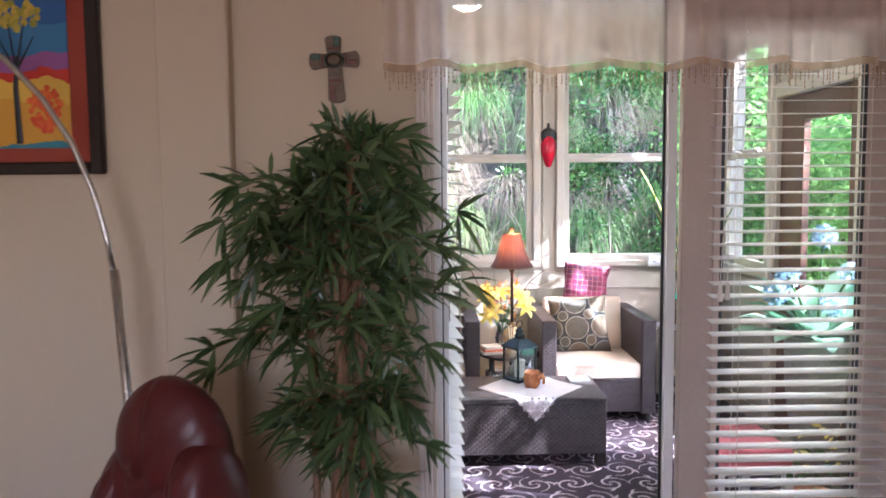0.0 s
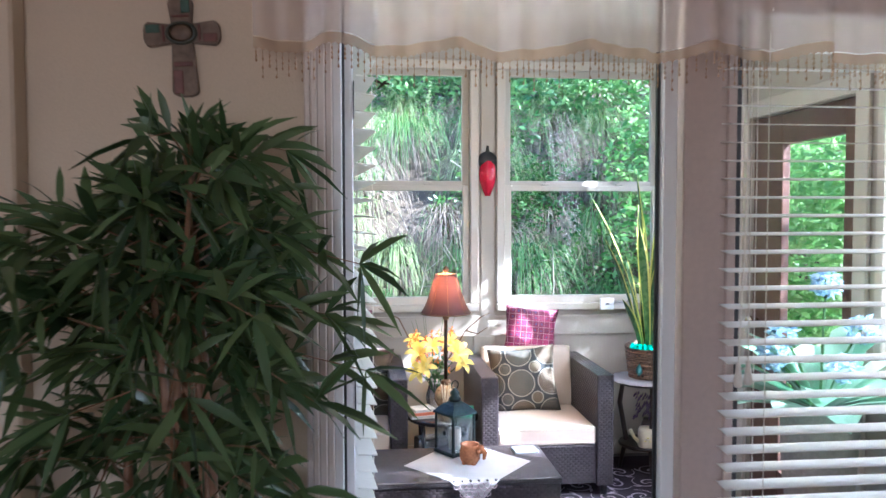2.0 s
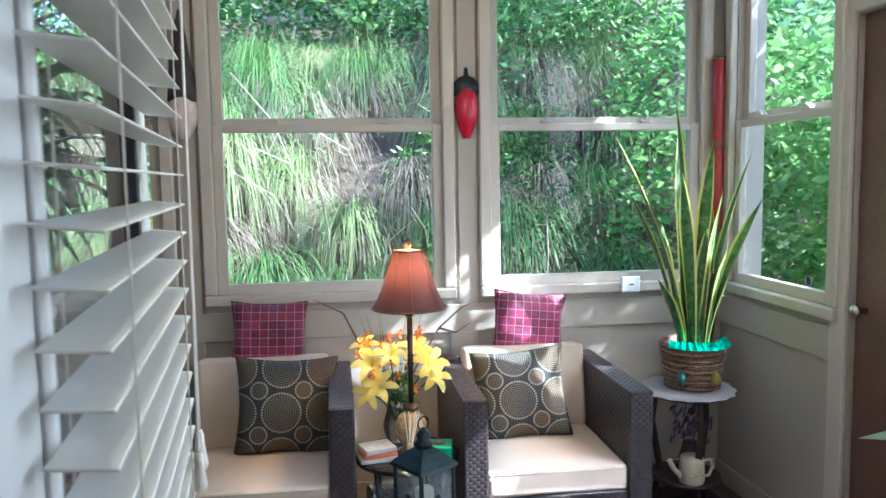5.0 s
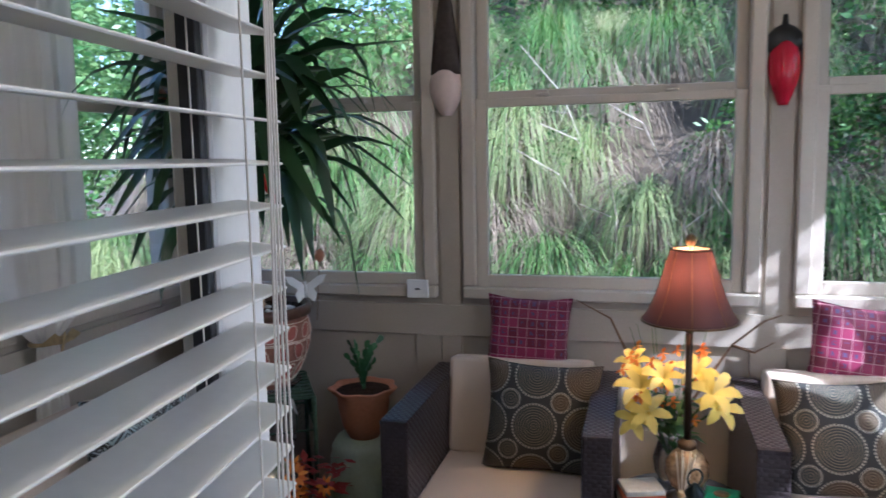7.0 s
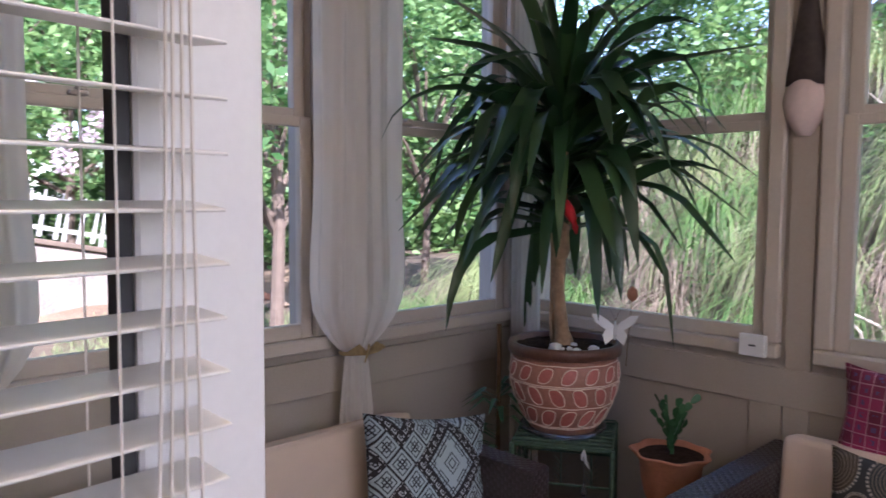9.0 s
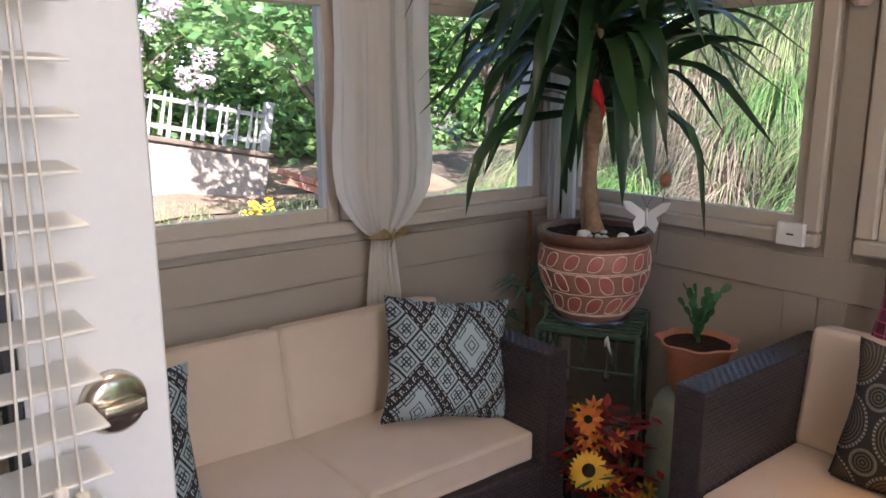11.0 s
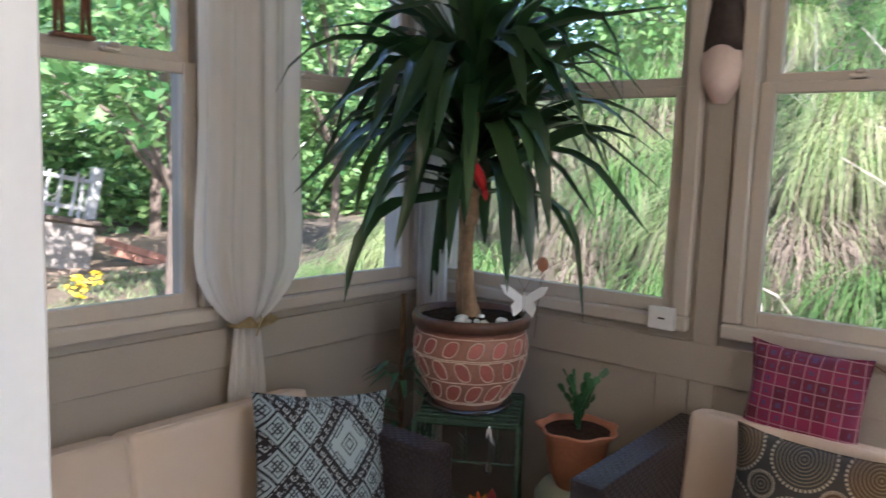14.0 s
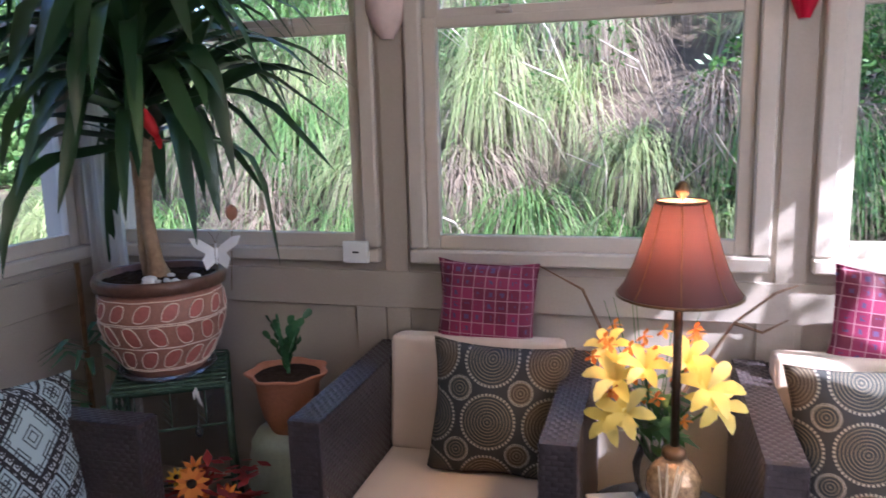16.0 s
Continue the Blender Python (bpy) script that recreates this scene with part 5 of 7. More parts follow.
M_ORG = leafy("orange_petal", (0.75, 0.20, 0.02), (0.80, 0.34, 0.06), 0.6, 0.3)
M_STEMG = leafy("silk_flower_green", (0.04, 0.11, 0.03), (0.10, 0.20, 0.06), 0.5, 0.2)
M_TWIG = material("dry_twig", (0.20, 0.12, 0.07), 0.8, vary=0.3)
fl = thing("flower_vase", "glass vase of yellow and orange silk lilies", "flowers", pose(0.40, 5.19, 0.47))
part("vase", lathe([(0.035, 0), (0.05, 0.03), (0.055, 0.07), (0.04, 0.12), (0.035, 0.15), (0.045, 0.165)], 20, cap=False), M_PANEL, fl, "frosted glass vase", True)
r = rng(21)
bo, bg = bmesh.new(), bmesh.new()
for dx, dy, dz, size in ((0.17, -0.14, 0.31, 0.115), (0.10, -0.10, 0.36, 0.10), (-0.14, -0.08, 0.30, 0.115), (-0.10, -0.12, 0.23, 0.105), (-0.17, -0.02, 0.36, 0.09), (0.20, -0.06, 0.24, 0.11), (-0.04, -0.13, 0.35, 0.09), (-0.15, -0.1, 0.20, 0.10)):
    p = Vector((dx * 0.68, dy * 0.9, dz + 0.02))
    size *= 0.72
    part("stem", tube([(0, 0, 0.08), tuple(p * 0.55 + Vector((0, 0, 0.06))), tuple(p)], 0.003, 5), M_STEMG, fl)
    one = bmesh.new()
    lily(one, p, p + Vector((0, -0.25, 0.02)), size, 0)
    part("lily", one, M_YEL, fl, "yellow lily")
for k in range(34):
    p = Vector((r.uniform(-0.16, 0.1), r.uniform(-0.12, 0.06), r.uniform(0.22, 0.46)))
    for q in range(5):
        a = q * 1.257
        d = Vector((math.cos(a), -0.4, math.sin(a))) * 0.022
        blade(bo, [p, p + d * 0.6, p + d], [0.004, 0.018, 0.003])
for k in range(60):
    a = r.uniform(0, 6.28)
    p = Vector((r.uniform(-0.04, 0.05), r.uniform(-0.08, 0.02), r.uniform(0.15, 0.30)))
    d = Vector((math.cos(a), math.sin(a), r.uniform(-0.2, 0.5))) * r.uniform(0.05, 0.09)
    blade(bg, [p, p + d * 0.5, p + d + Vector((0, 0, -0.02))], [0.006, 0.03, 0.002])
for k in range(7):
    a = r.uniform(-1, 1)
    tw = bmesh.new()
    tube([(0, 0, 0.15), (0.1 * a, 0.02, 0.35), (0.17 * a + 0.01, 0.03, 0.5 + 0.03 * k % 0.08)], [0.003, 0.002, 0.001], 4, tw)
    part("twig", tw, M_STEMG, fl)
part("orange_blossoms", bo, M_ORG, fl, "small orange blossoms")
part("leaves", bg, M_STEMG, fl)
for s, pts in ((1, ((0.05, 0.1, 0.2), (0.2, 0.16, 0.42), (0.30, 0.18, 0.50), (0.36, 0.2, 0.52))), (1, ((0.2, 0.16, 0.42), (0.27, 0.15, 0.40), (0.33, 0.14, 0.44))), (1, ((-0.05, 0.1, 0.2), (-0.2, 0.15, 0.5), (-0.32, 0.16, 0.56)))):
    part("dry_twig", tube(pts, [0.006] + [0.004] * (len(pts) - 2) + [0.0015], 5), M_TWIG, fl, "dry curling twig")

reed = thing("reed_diffuser", "small amber reed diffuser with pale sticks", "diffuser", pose(0.425, 4.90, 0.47))
part("bottle", lathe([(0.028, 0), (0.03, 0.03), (0.024, 0.05), (0.012, 0.065), (0.015, 0.085)], 16), M_MOSAIC, reed, "", True)
for k in range(7):
    a = k * 0.9
    part("reed", tube([(0.004 * math.cos(a), 0.004 * math.sin(a), 0.06), (0.028 * math.cos(a) + 0.008, 0.028 * math.sin(a), 0.20)], 0.0018, 5), material("pale_reed", (0.7, 0.6, 0.42), 0.8) if k == 0 else bpy.data.materials["pale_reed"], reed)
gb = thing("tissue_box", "green patterned box on the side table", "box", pose(0.545, 5.0, 0.47, rz=-10))
part("carton", box(-0.05, 0.05, -0.05, 0.05, 0, 0.045, 0.003), material("emerald_card", (0.02, 0.30, 0.15), 0.5, vary=0.2), gb)
part("opening", lathe([(0.024, 0), (0.022, 0.002), (0.001, 0.0025)], 18), M_BRONZE, gb, "", True, pose(0, 0, 0.0455))
bk = thing("book_stack", "small stack of books with silver covers", "books", pose(0.31, 5.0, 0.47, rz=8))
for k, (w, c) in enumerate(((0.07, (0.45, 0.44, 0.42)), (0.065, (0.55, 0.16, 0.08)), (0.06, (0.5, 0.5, 0.48)))):
    part("book", box(-w, w, -0.05, 0.05, 0.018 * k, 0.018 * k + 0.017, 0.002), material("book_cover_%d" % k, c, 0.35, vary=0.2), bk, "", False, pose(0, 0, 0, rz=5 * k))

# ---- corner with the large pot ----
M_GREEN = material("verdigris_green_iron", (0.06, 0.11, 0.075), 0.6, 0.3, vary=0.5, scale=22, grain=80, bump=0.4)
stand = thing("plant_stand", "verdigris green iron plant stand with leaf ornaments", "plant stand", pose(-1.16, 5.36, 0, rz=31) @ Matrix.Diagonal((1, 1, 0.955, 1)))
w = 0.175
part("tray", box(-w, w, -w, w, 0.648, 0.66, 0.003), M_GREEN, stand)
bm = bmesh.new()
for k in range(9):
    a = -w + 2 * w * k / 8
    tube([(a, -w, 0.664), (a, w, 0.664)], 0.004, 5, bm)
    tube([(-w, a, 0.666), (w, a, 0.666)], 0.004, 5, bm)
part("lattice", bm, M_GREEN, stand)
for x in (-w, w):
    for y in (-w, w):
        part("leg", tube([(x, y, 0.66), (x, y, 0.3), (x * 1.12, y * 1.12, 0.0)], 0.009, 8), M_GREEN, stand, "", True)
for z in (0.52, 0.15):
    for a, b in (((-w, -w), (w, -w)), ((w, -w), (w, w)), ((w, w), (-w, w)), ((-w, w), (-w, -w))):
        part("stretcher", tube([(*a, z), (*b, z)], 0.005, 6), M_GREEN, stand)
for side in range(4):
    for k in (-1, 0, 1):
        bm = bmesh.new()
        for q in range(4):
            for s in (-1, 1):
                blade(bm, [(0, 0, 0.53 + 0.022 * q), (s * 0.014, 0, 0.55 + 0.022 * q), (s * 0.024, 0, 0.562 + 0.022 * q)], [0.004, 0.011, 0.002], side=Vector((0, 1, 0)).cross(Vector((1, 0, 0))))
        tube([(0, 0, 0.52), (0, 0, 0.65)], 0.003, 5, bm)
        part("leaf_ornament", bm, M_GREEN, stand, "", False, pose(0, 0, 0, rz=90 * side) @ pose(k * 0.105, -w, 0))

M_POT = material("terracotta_red_pot", (0.42, 0.13, 0.105), 0.5, vary=0.2, scale=10, grain=90, bump=0.3)
M_POTRIM = material("brown_glazed_rim", (0.13, 0.065, 0.045), 0.4, vary=0.3, scale=10)
M_CREAM = material("cream_slip_line", (0.78, 0.64, 0.52), 0.6, vary=0.15, scale=30)
M_POTB = material("brown_pot_ground", (0.34, 0.16, 0.115), 0.5, vary=0.25, scale=14, grain=90, bump=0.3)
M_EARTH = material("dark_potting_soil", (0.035, 0.022, 0.015), 0.95, vary=0.6, scale=40, grain=160, bump=1.0)
M_EARTH.node_tree.nodes["Principled BSDF"].inputs["Specular IOR Level"].default_value = 0.1
pot = thing("flower_pot", "large brown pot with red leaf relief", "flower pot", pose(-1.175, 5.36, 0.646) @ Matrix.Diagonal((1, 1, 1.155, 1)))
prof = [(0.112, 0.0), (0.124, 0.010), (0.150, 0.045), (0.176, 0.09), (0.196, 0.145), (0.201, 0.185), (0.195, 0.225), (0.186, 0.245)]


def pot_radius(z):
    for (r0, z0), (r1, z1) in zip(prof, prof[1:]):
        if z0 <= z <= z1:
            return r0 + (r1 - r0) * (z - z0) / (z1 - z0)
    return prof[-1][0]


part("saucer", lathe([(0.14, -0.004), (0.16, 0.012), (0.155, 0.014), (0.13, 0.004)], 36), M_PANEL, pot, "clear plastic saucer", True)
part("body", lathe(prof, 48), M_POTB, pot, "", True)
part("rim", lathe([(0.186, 0.245), (0.206, 0.25), (0.21, 0.272), (0.204, 0.285), (0.186, 0.283), (0.182, 0.255)], 48), M_POTRIM, pot, "dark brown glazed rim", True)
bm = lathe([(0.001, 0.274)] + [(0.0092 * k, 0.274 - 0.0004 * k) for k in range(1, 21)], 60, cap=False)
for v in bm.verts:
    v.co.z += 0.006 * noise.noise(v.co * 70) + 0.004 * noise.noise(v.co * 170)
part("soil", bm, M_EARTH, pot, "dark crumbly soil")
for z in (0.028, 0.033, 0.101, 0.166, 0.171, 0.232):
    part("slip_line", tube([((pot_radius(z) + 0.001) * math.cos(a * 0.1309), (pot_radius(z) + 0.001) * math.sin(a * 0.1309), z + 0.001 * math.sin(a * 1.3)) for a in range(49)], 0.0017, 5), M_CREAM, pot, "", True)


def on_pot(th, z, lift):
    rr = pot_radius(min(0.244, max(0.002, z))) + lift
    return Vector((rr * math.cos(th), rr * math.sin(th), z))


for row, (zc, hh) in enumerate(((0.202, 0.030), (0.136, 0.036), (0.066, 0.035))):
    count = 15
    for k in range(count):
        th = 2 * math.pi * (k + 0.5 * (row % 2)) / count
        tilt = -0.55 if row == 1 else 0.55
        lw = 0.033 / pot_radius(zc)
        ring = []
        for q in range(16):
            a = q * math.pi / 8
            along, across = math.cos(a), 0.60 * math.sin(a) * (1 - 0.55 * abs(math.cos(a)) ** 3)
            ring.append((th + lw * (along * 0.80 - across * tilt), zc + hh * (along * tilt * 1.15 + across * 0.95)))
        bm = bmesh.new()
        c = bm.verts.new(on_pot(th, zc, 0.0035))
        vs = [bm.verts.new(on_pot(a, z, 0.002)) for a, z in ring]
        for q in range(16):
            bm.faces.new((c, vs[q], vs[(q + 1) % 16]))
        leaf = part("relief_leaf", bm, M_POT, pot, "", True)
        part("leaf_outline", tube([tuple(on_pot(a, z, 0.0025)) for a, z in ring + ring[:1]], 0.002, 4), M_CREAM, leaf, "cream outline", True)

M_YUCCA = leafy("dark_yucca_leaf", (0.014, 0.048, 0.018), (0.05, 0.11, 0.036), 0.32, 0.15)
M_TRUNK = material("pale_brown_cane", (0.38, 0.25, 0.15), 0.8, vary=0.35, scale=14, grain=60, bump=0.7)
yuc = thing("yucca_plant", "tall yucca with dark sword leaves in pot", "plant", pose(-1.175, 5.36, 0.948))
part("trunk", tube([(0.0, 0, 0.0), (-0.012, 0, 0.06), (-0.03, 0, 0.2), (-0.02, 0.0, 0.4), (-0.02, 0, 0.86)], [0.042, 0.026, 0.021, 0.020, 0.016], 10), M_TRUNK, yuc, "", True)
part("trunk", tube([(-0.045, 0.01, 0.0), (-0.06, 0.01, 0.1), (-0.05, 0, 0.25), (-0.055, 0, 0.42)], [0.022, 0.018, 0.016, 0.014], 8), M_TRUNK, yuc, "", True)
part("dry_husk", lathe([(0.022, 0.33), (0.030, 0.36), (0.025, 0.42), (0.032, 0.45), (0.024, 0.5)], 12), M_TRUNK, yuc, "", True, pose(-0.02, 0, 0))
r = rng(12)
bm = bmesh.new()
for k in range(160):
    hang = k < 126
    f = k / 126 if hang else (k - 126) / 34
    z = (0.45 + 0.40 * f if hang else 0.80 + 0.14 * f) + r.uniform(-0.03, 0.03)
    a = k * 2.399 + r.uniform(-0.35, 0.35)
    d = Vector((math.cos(a), math.sin(a), 0))
    ln = r.uniform(0.54, 0.80) if hang else r.uniform(0.50, 0.72)
    up = r.uniform(-0.1, 0.75) + 0.35 * f if hang else r.uniform(0.30, 1.35)
    down = r.uniform(-1.42, -0.62) if hang else up - r.uniform(0.15, 0.9)
    knee, soft = r.uniform(0.10, 0.42), r.uniform(0.25, 0.6)
    bend = [up + (down - up) * min(1.0, max(0.0, (q / 8 - knee) / soft)) for q in range(9)]
    flat = sum(max(0.0, math.cos(b)) for b in bend) / 9 * ln
    reach = min(1.0, 0.29 / max(0.001, d.y * flat) if d.y > 0 else 1.0, 0.50 / max(0.001, -d.x * flat) if d.x < 0 else 1.0)
    p = Vector((-0.02, 0, z)) + d * 0.018
    pts = [p]
    for b in bend[:8]:
        p = p + (d * math.cos(b) * reach + Vector((0, 0, 1)) * math.sin(b)) * ln / 8
        pts.append(p)
    wd = r.uniform(0.044, 0.062)
    blade(bm, pts, [wd * 0.45, wd * 0.75, wd * 0.95, wd, wd, wd * 0.95, wd * 0.8, wd * 0.5, 0.002], fold=0.22, side=Vector((r.uniform(-0.5, 0.5), r.uniform(-0.5, 0.5), 1)) if not hang else Vector((d.x * 0.8 + r.uniform(-0.5, 0.5), d.y * 0.8 + r.uniform(-0.5, 0.5), 0.8)))
part("leaves", bm, M_YUCCA, yuc, "dark green sword leaves")
M_RED = material("red_silk", (0.60, 0.015, 0.02), 0.5, vary=0.15)
bird = thing("red_ornament", "red feathered bird ornament clipped in the yucca", "ornament", pose(-0.975, 5.10, 1.46) @ Matrix.Diagonal((0.8, 0.8, 0.8, 1)))
part("body", tube([(-0.035, 0, 0.05), (-0.02, 0, 0.03), (0.0, 0, 0), (0.02, 0, -0.035), (0.03, 0, -0.06)], [0.006, 0.02, 0.024, 0.018, 0.004], 10), M_RED, bird, "", True)
part("tail", blade(bmesh.new(), [(0.02, 0, -0.03), (0.035, 0, -0.07), (0.04, 0, -0.095)], [0.02, 0.03, 0.012], side=Vector((0, 1, 0))), M_RED, bird)
M_POD = material("terracotta_bead", (0.45, 0.20, 0.12), 0.6, vary=0.2)
for k, (x, y, z, h, w) in enumerate(((-0.93, 5.42, 1.165, 0.26, 0.02), (-1.50, 5.28, 1.80, 0.12, 0.018))):
    pk = thing("garden_pick", "terracotta bead on a thin wire pick", "garden pick", pose(x, y, z), "garden picks")
    part("bead", lathe([(0.002, -w * 1.4), (w * 0.8, -w * 0.8), (w, 0), (w * 0.8, w * 0.8), (0.002, w * 1.3)], 14), M_POD, pk, "", True)
    part("wire", tube([(0, 0, -w), (-0.01, 0, -h * 0.5), (-0.02, 0, -h)], 0.0012, 5), M_BRONZE, pk)
M_WHITEC = material("white_glazed_ceramic", (0.8, 0.8, 0.8), 0.4, vary=0.04)
bf = thing("butterfly_ornament", "white butterfly ornament on the pot rim", "ornament", pose(-0.985, 5.40, 1.035, rz=32, rx=-8) @ Matrix.Diagonal((1.08, 1.08, 1.08, 1)))
for s in (-1, 1):
    bm = bmesh.new()
    outline = [(0.004, -0.03), (0.03, -0.052), (0.04, -0.02), (0.03, -0.002), (0.062, 0.02), (0.075, 0.048), (0.05, 0.046), (0.02, 0.026), (0.004, 0.012)]
    vs = [bm.verts.new((s * x, -0.35 * x, z)) for x, z in outline]
    bm.faces.new(vs if s > 0 else vs[::-1])
    g = bmesh.ops.extrude_face_region(bm, geom=bm.faces[:])
    bmesh.ops.translate(bm, vec=(0, 0.003, 0), verts=[v for v in g["geom"] if isinstance(v, bmesh.types.BMVert)])
    part("wing", bm, M_WHITEC, bf)
part("body", tube([(0, 0, -0.035), (0, -0.002, 0.0), (0, 0, 0.028)], [0.002, 0.005, 0.003], 8), M_WHITEC, bf, "", True)
for s in (-1, 1):
    part("antenna", tube([(0, 0, 0.028), (s * 0.008, 0, 0.05), (s * 0.02, 0, 0.066)], 0.0008, 4), M_BRONZE, bf)
part("stake", tube([(0, 0, -0.035), (0, 0, -0.07)], 0.0015, 5), M_BRONZE, bf)
r = rng(4)
for k in range(9):
    bm = bmesh.new()
    bmesh.ops.create_icosphere(bm, subdivisions=2, radius=0.014 + 0.006 * (k % 3 == 0) - 0.004 * (k % 2))
    for v in bm.verts:
        v.co *= 1 + 0.7 * noise.noise(v.co * 75 + Vector((k, 0, 0)))
        v.co.z *= 0.75
    tagged(part("white_pebble", bm, M_WHITEC, None, "", True, pose(-1.10 + r.uniform(-0.06, 0.09), 5.27 + r.uniform(-0.04, 0.09), 0.968, rz=40 * k)), "white rough pebble on the potting soil", "pebble", "white pebbles")

# small terracotta pot with cactus on a ridged glass stool
M_TERRA = material("terracotta", (0.46, 0.19, 0.10), 0.7, vary=0.15, scale=12, grain=90, bump=0.3)
M_RIB = material("pale_green_ridged_glass", (0.45, 0.52, 0.40), 0.3, vary=0.15, scale=20, trans=0.25)
jar = thing("glass_garden_jar", "pale green ridged glass jar holding a pot", "jar", pose(-0.755, 5.40, 0))
bm = lathe([(0.12, 0.0), (0.125, 0.02)] + [(0.125 + 0.022 * math.sin(k / 17 * 3.1) + (0.004 if k % 2 else 0), 0.03 + 0.0228 * k) for k in range(18)] + [(0.11, 0.45)], 36)
part("body", bm, M_RIB, jar, "", True)
tp = thing("terracotta_pot", "terracotta pot with a wavy rim", "flower pot", pose(-0.755, 5.40, 0.45))
wavy = lambda a, k: (0.065 * math.cos(7 * a) if k >= 4 else 0)
part("pot", lathe([(0.06, 0.0), (0.085, 0.05), (0.098, 0.11), (0.104, 0.165), (0.125, 0.192), (0.132, 0.2), (0.122, 0.202), (0.104, 0.175)], 64, wave=wavy), M_TERRA, tp, "", True)
part("soil", lathe([(0.001, 0.192), (0.108, 0.186)], 24, cap=False), M_EARTH, tp, "", True)
M_CACT = leafy("christmas_cactus_green", (0.02, 0.085, 0.03), (0.05, 0.16, 0.06), 0.4, 0.1)
cac = thing("cactus_plant", "small green holiday cactus with jointed stems", "plant", pose(-0.755, 5.40, 0.622))
r = rng(3)
part("trunk", tube([(0, 0, -0.004), (0.004, 0, 0.03), (0, 0.002, 0.06)], [0.007, 0.006, 0.005], 8), M_CACT, cac, "", True)
for k in range(13):
    a, lean = k * 2.399, r.uniform(0.05, 0.62)
    p = Vector((0.002 * math.cos(a), 0.002 * math.sin(a), r.uniform(0.03, 0.065)))
    bm = bmesh.new()
    d = Vector((math.cos(a) * lean, math.sin(a) * lean, 1)).normalized()
    for q in range(r.randint(3, 5)):
        ln = r.uniform(0.030, 0.042)
        e = p + d * ln
        blade(bm, [p, p + d * ln * 0.25, p + d * ln * 0.7, p + d * ln * 0.9, e], [0.006, 0.019, 0.026, 0.020, 0.008], fold=0.25, side=Vector((math.sin(a * 3), math.cos(a * 3), 0.2)))
        p = e
        d = (d + Vector((r.uniform(-0.25, 0.25), r.uniform(-0.25, 0.25), 0.02))).normalized()
    part("stem", bm, M_CACT, cac)

# autumn flowers on the floor
bas = thing("autumn_flowers", "black basket of sunflowers and orange silk flowers", "flowers", pose(-0.83, 5.05, 0.045))
part("stool", lathe([(0.09, -0.036), (0.09, -0.002), (0.08, 0.0)], 20), M_BLACK, bas)
part("basket", lathe([(0.08, 0), (0.1, 0.08), (0.11, 0.15), (0.105, 0.155)], 24), M_BLACK, bas, "black basket", True)
M_SUN = leafy("sunflower_petal", (0.80, 0.42, 0.02), (0.85, 0.55, 0.05), 0.6, 0.2)
M_RUST = leafy("rust_orange_petal", (0.55, 0.12, 0.015), (0.75, 0.27, 0.03), 0.6, 0.2)
M_DRED = leafy("dark_red_leaf", (0.16, 0.012, 0.01), (0.34, 0.03, 0.02), 0.6, 0.2)
M_HEART = material("dark_seed_head", (0.03, 0.018, 0.01), 0.9, vary=0.5, scale=80, bump=1.0)


def daisy(p, out, size, petals, mat, heart):
    o = Vector(out).normalized()
    s = o.orthogonal().normalized()
    u = o.cross(s)
    bm = bmesh.new()
    for k in range(petals):
        a = k * 6.283 / petals
        d = s * math.cos(a) + u * math.sin(a)
        q = Vector(p)
        blade(bm, [q + d * heart * 0.6, q + d * size * 0.6 + o * 0.006, q + d * size], [0.008, size * 0.36, 0.003], side=o)
    fl = part("flower", bm, mat, bas)
    m = Matrix.Translation(Vector(p)) @ o.to_track_quat("Z", "Y").to_matrix().to_4x4()
    part("seed_head", lathe([(heart, 0), (heart * 0.9, 0.008), (0.002, 0.012)], 14), M_HEART, fl, "", True, m)


daisy((0.03, -0.12, 0.27), (0.35, -0.8, 0.45), 0.062, 22, M_SUN, 0.022)
daisy((-0.03, -0.06, 0.40), (0.3, -0.7, 0.6), 0.05, 12, M_RUST, 0.014)
for k in range(15):
    a = r.uniform(0, 6.28)
    daisy((r.uniform(-0.12, 0.14), r.uniform(-0.12, 0.06), r.uniform(0.17, 0.42)), (0.4 * math.cos(a) + 0.3, -0.6, 0.4 + 0.3 * math.sin(a)), r.uniform(0.028, 0.045), 9, M_RUST if k % 3 else M_SUN, 0.008)
bm = bmesh.new()
for k in range(190):
    a = r.uniform(0, 6.28)
    p = Vector((r.uniform(-0.13, 0.16), r.uniform(-0.10, 0.1), r.uniform(0.14, 0.42)))
    d = Vector((math.cos(a), math.sin(a) - 0.3, r.uniform(-0.4, 0.6))) * r.uniform(0.03, 0.07)
    blade(bm, [p, p + d * 0.5, p + d], [0.004, 0.03, 0.002])
part("leaves", bm, M_DRED, bas, "dark red leaves")
bm = bmesh.new()
for k in range(60):
    a = r.uniform(0, 6.28)
    p = Vector((r.uniform(-0.1, 0.14), r.uniform(-0.13, 0.05), r.uniform(0.10, 0.30)))
    d = Vector((math.cos(a), math.sin(a) - 0.4, r.uniform(-0.5, 0.4))) * r.uniform(0.03, 0.06)
    blade(bm, [p, p + d * 0.5, p + d], [0.003, 0.016, 0.002])
part("leaves", bm, M_STEMG, bas)

# spiky green plant low behind the stand, in the corner
sp = thing("corner_plant", "slim green plant on a pole behind the stand", "plant", pose(-1.40, 5.25, 0.0))
part("pole", tube([(0, 0, 0), (0, 0, 1.02)], 0.009, 8), M_BRONZE, sp, "dark bronze rod")
part("planter", lathe([(0.07, 0), (0.09, 0.16), (0.095, 0.17)], 18), M_TERRA, sp, "", True)
bm = bmesh.new()
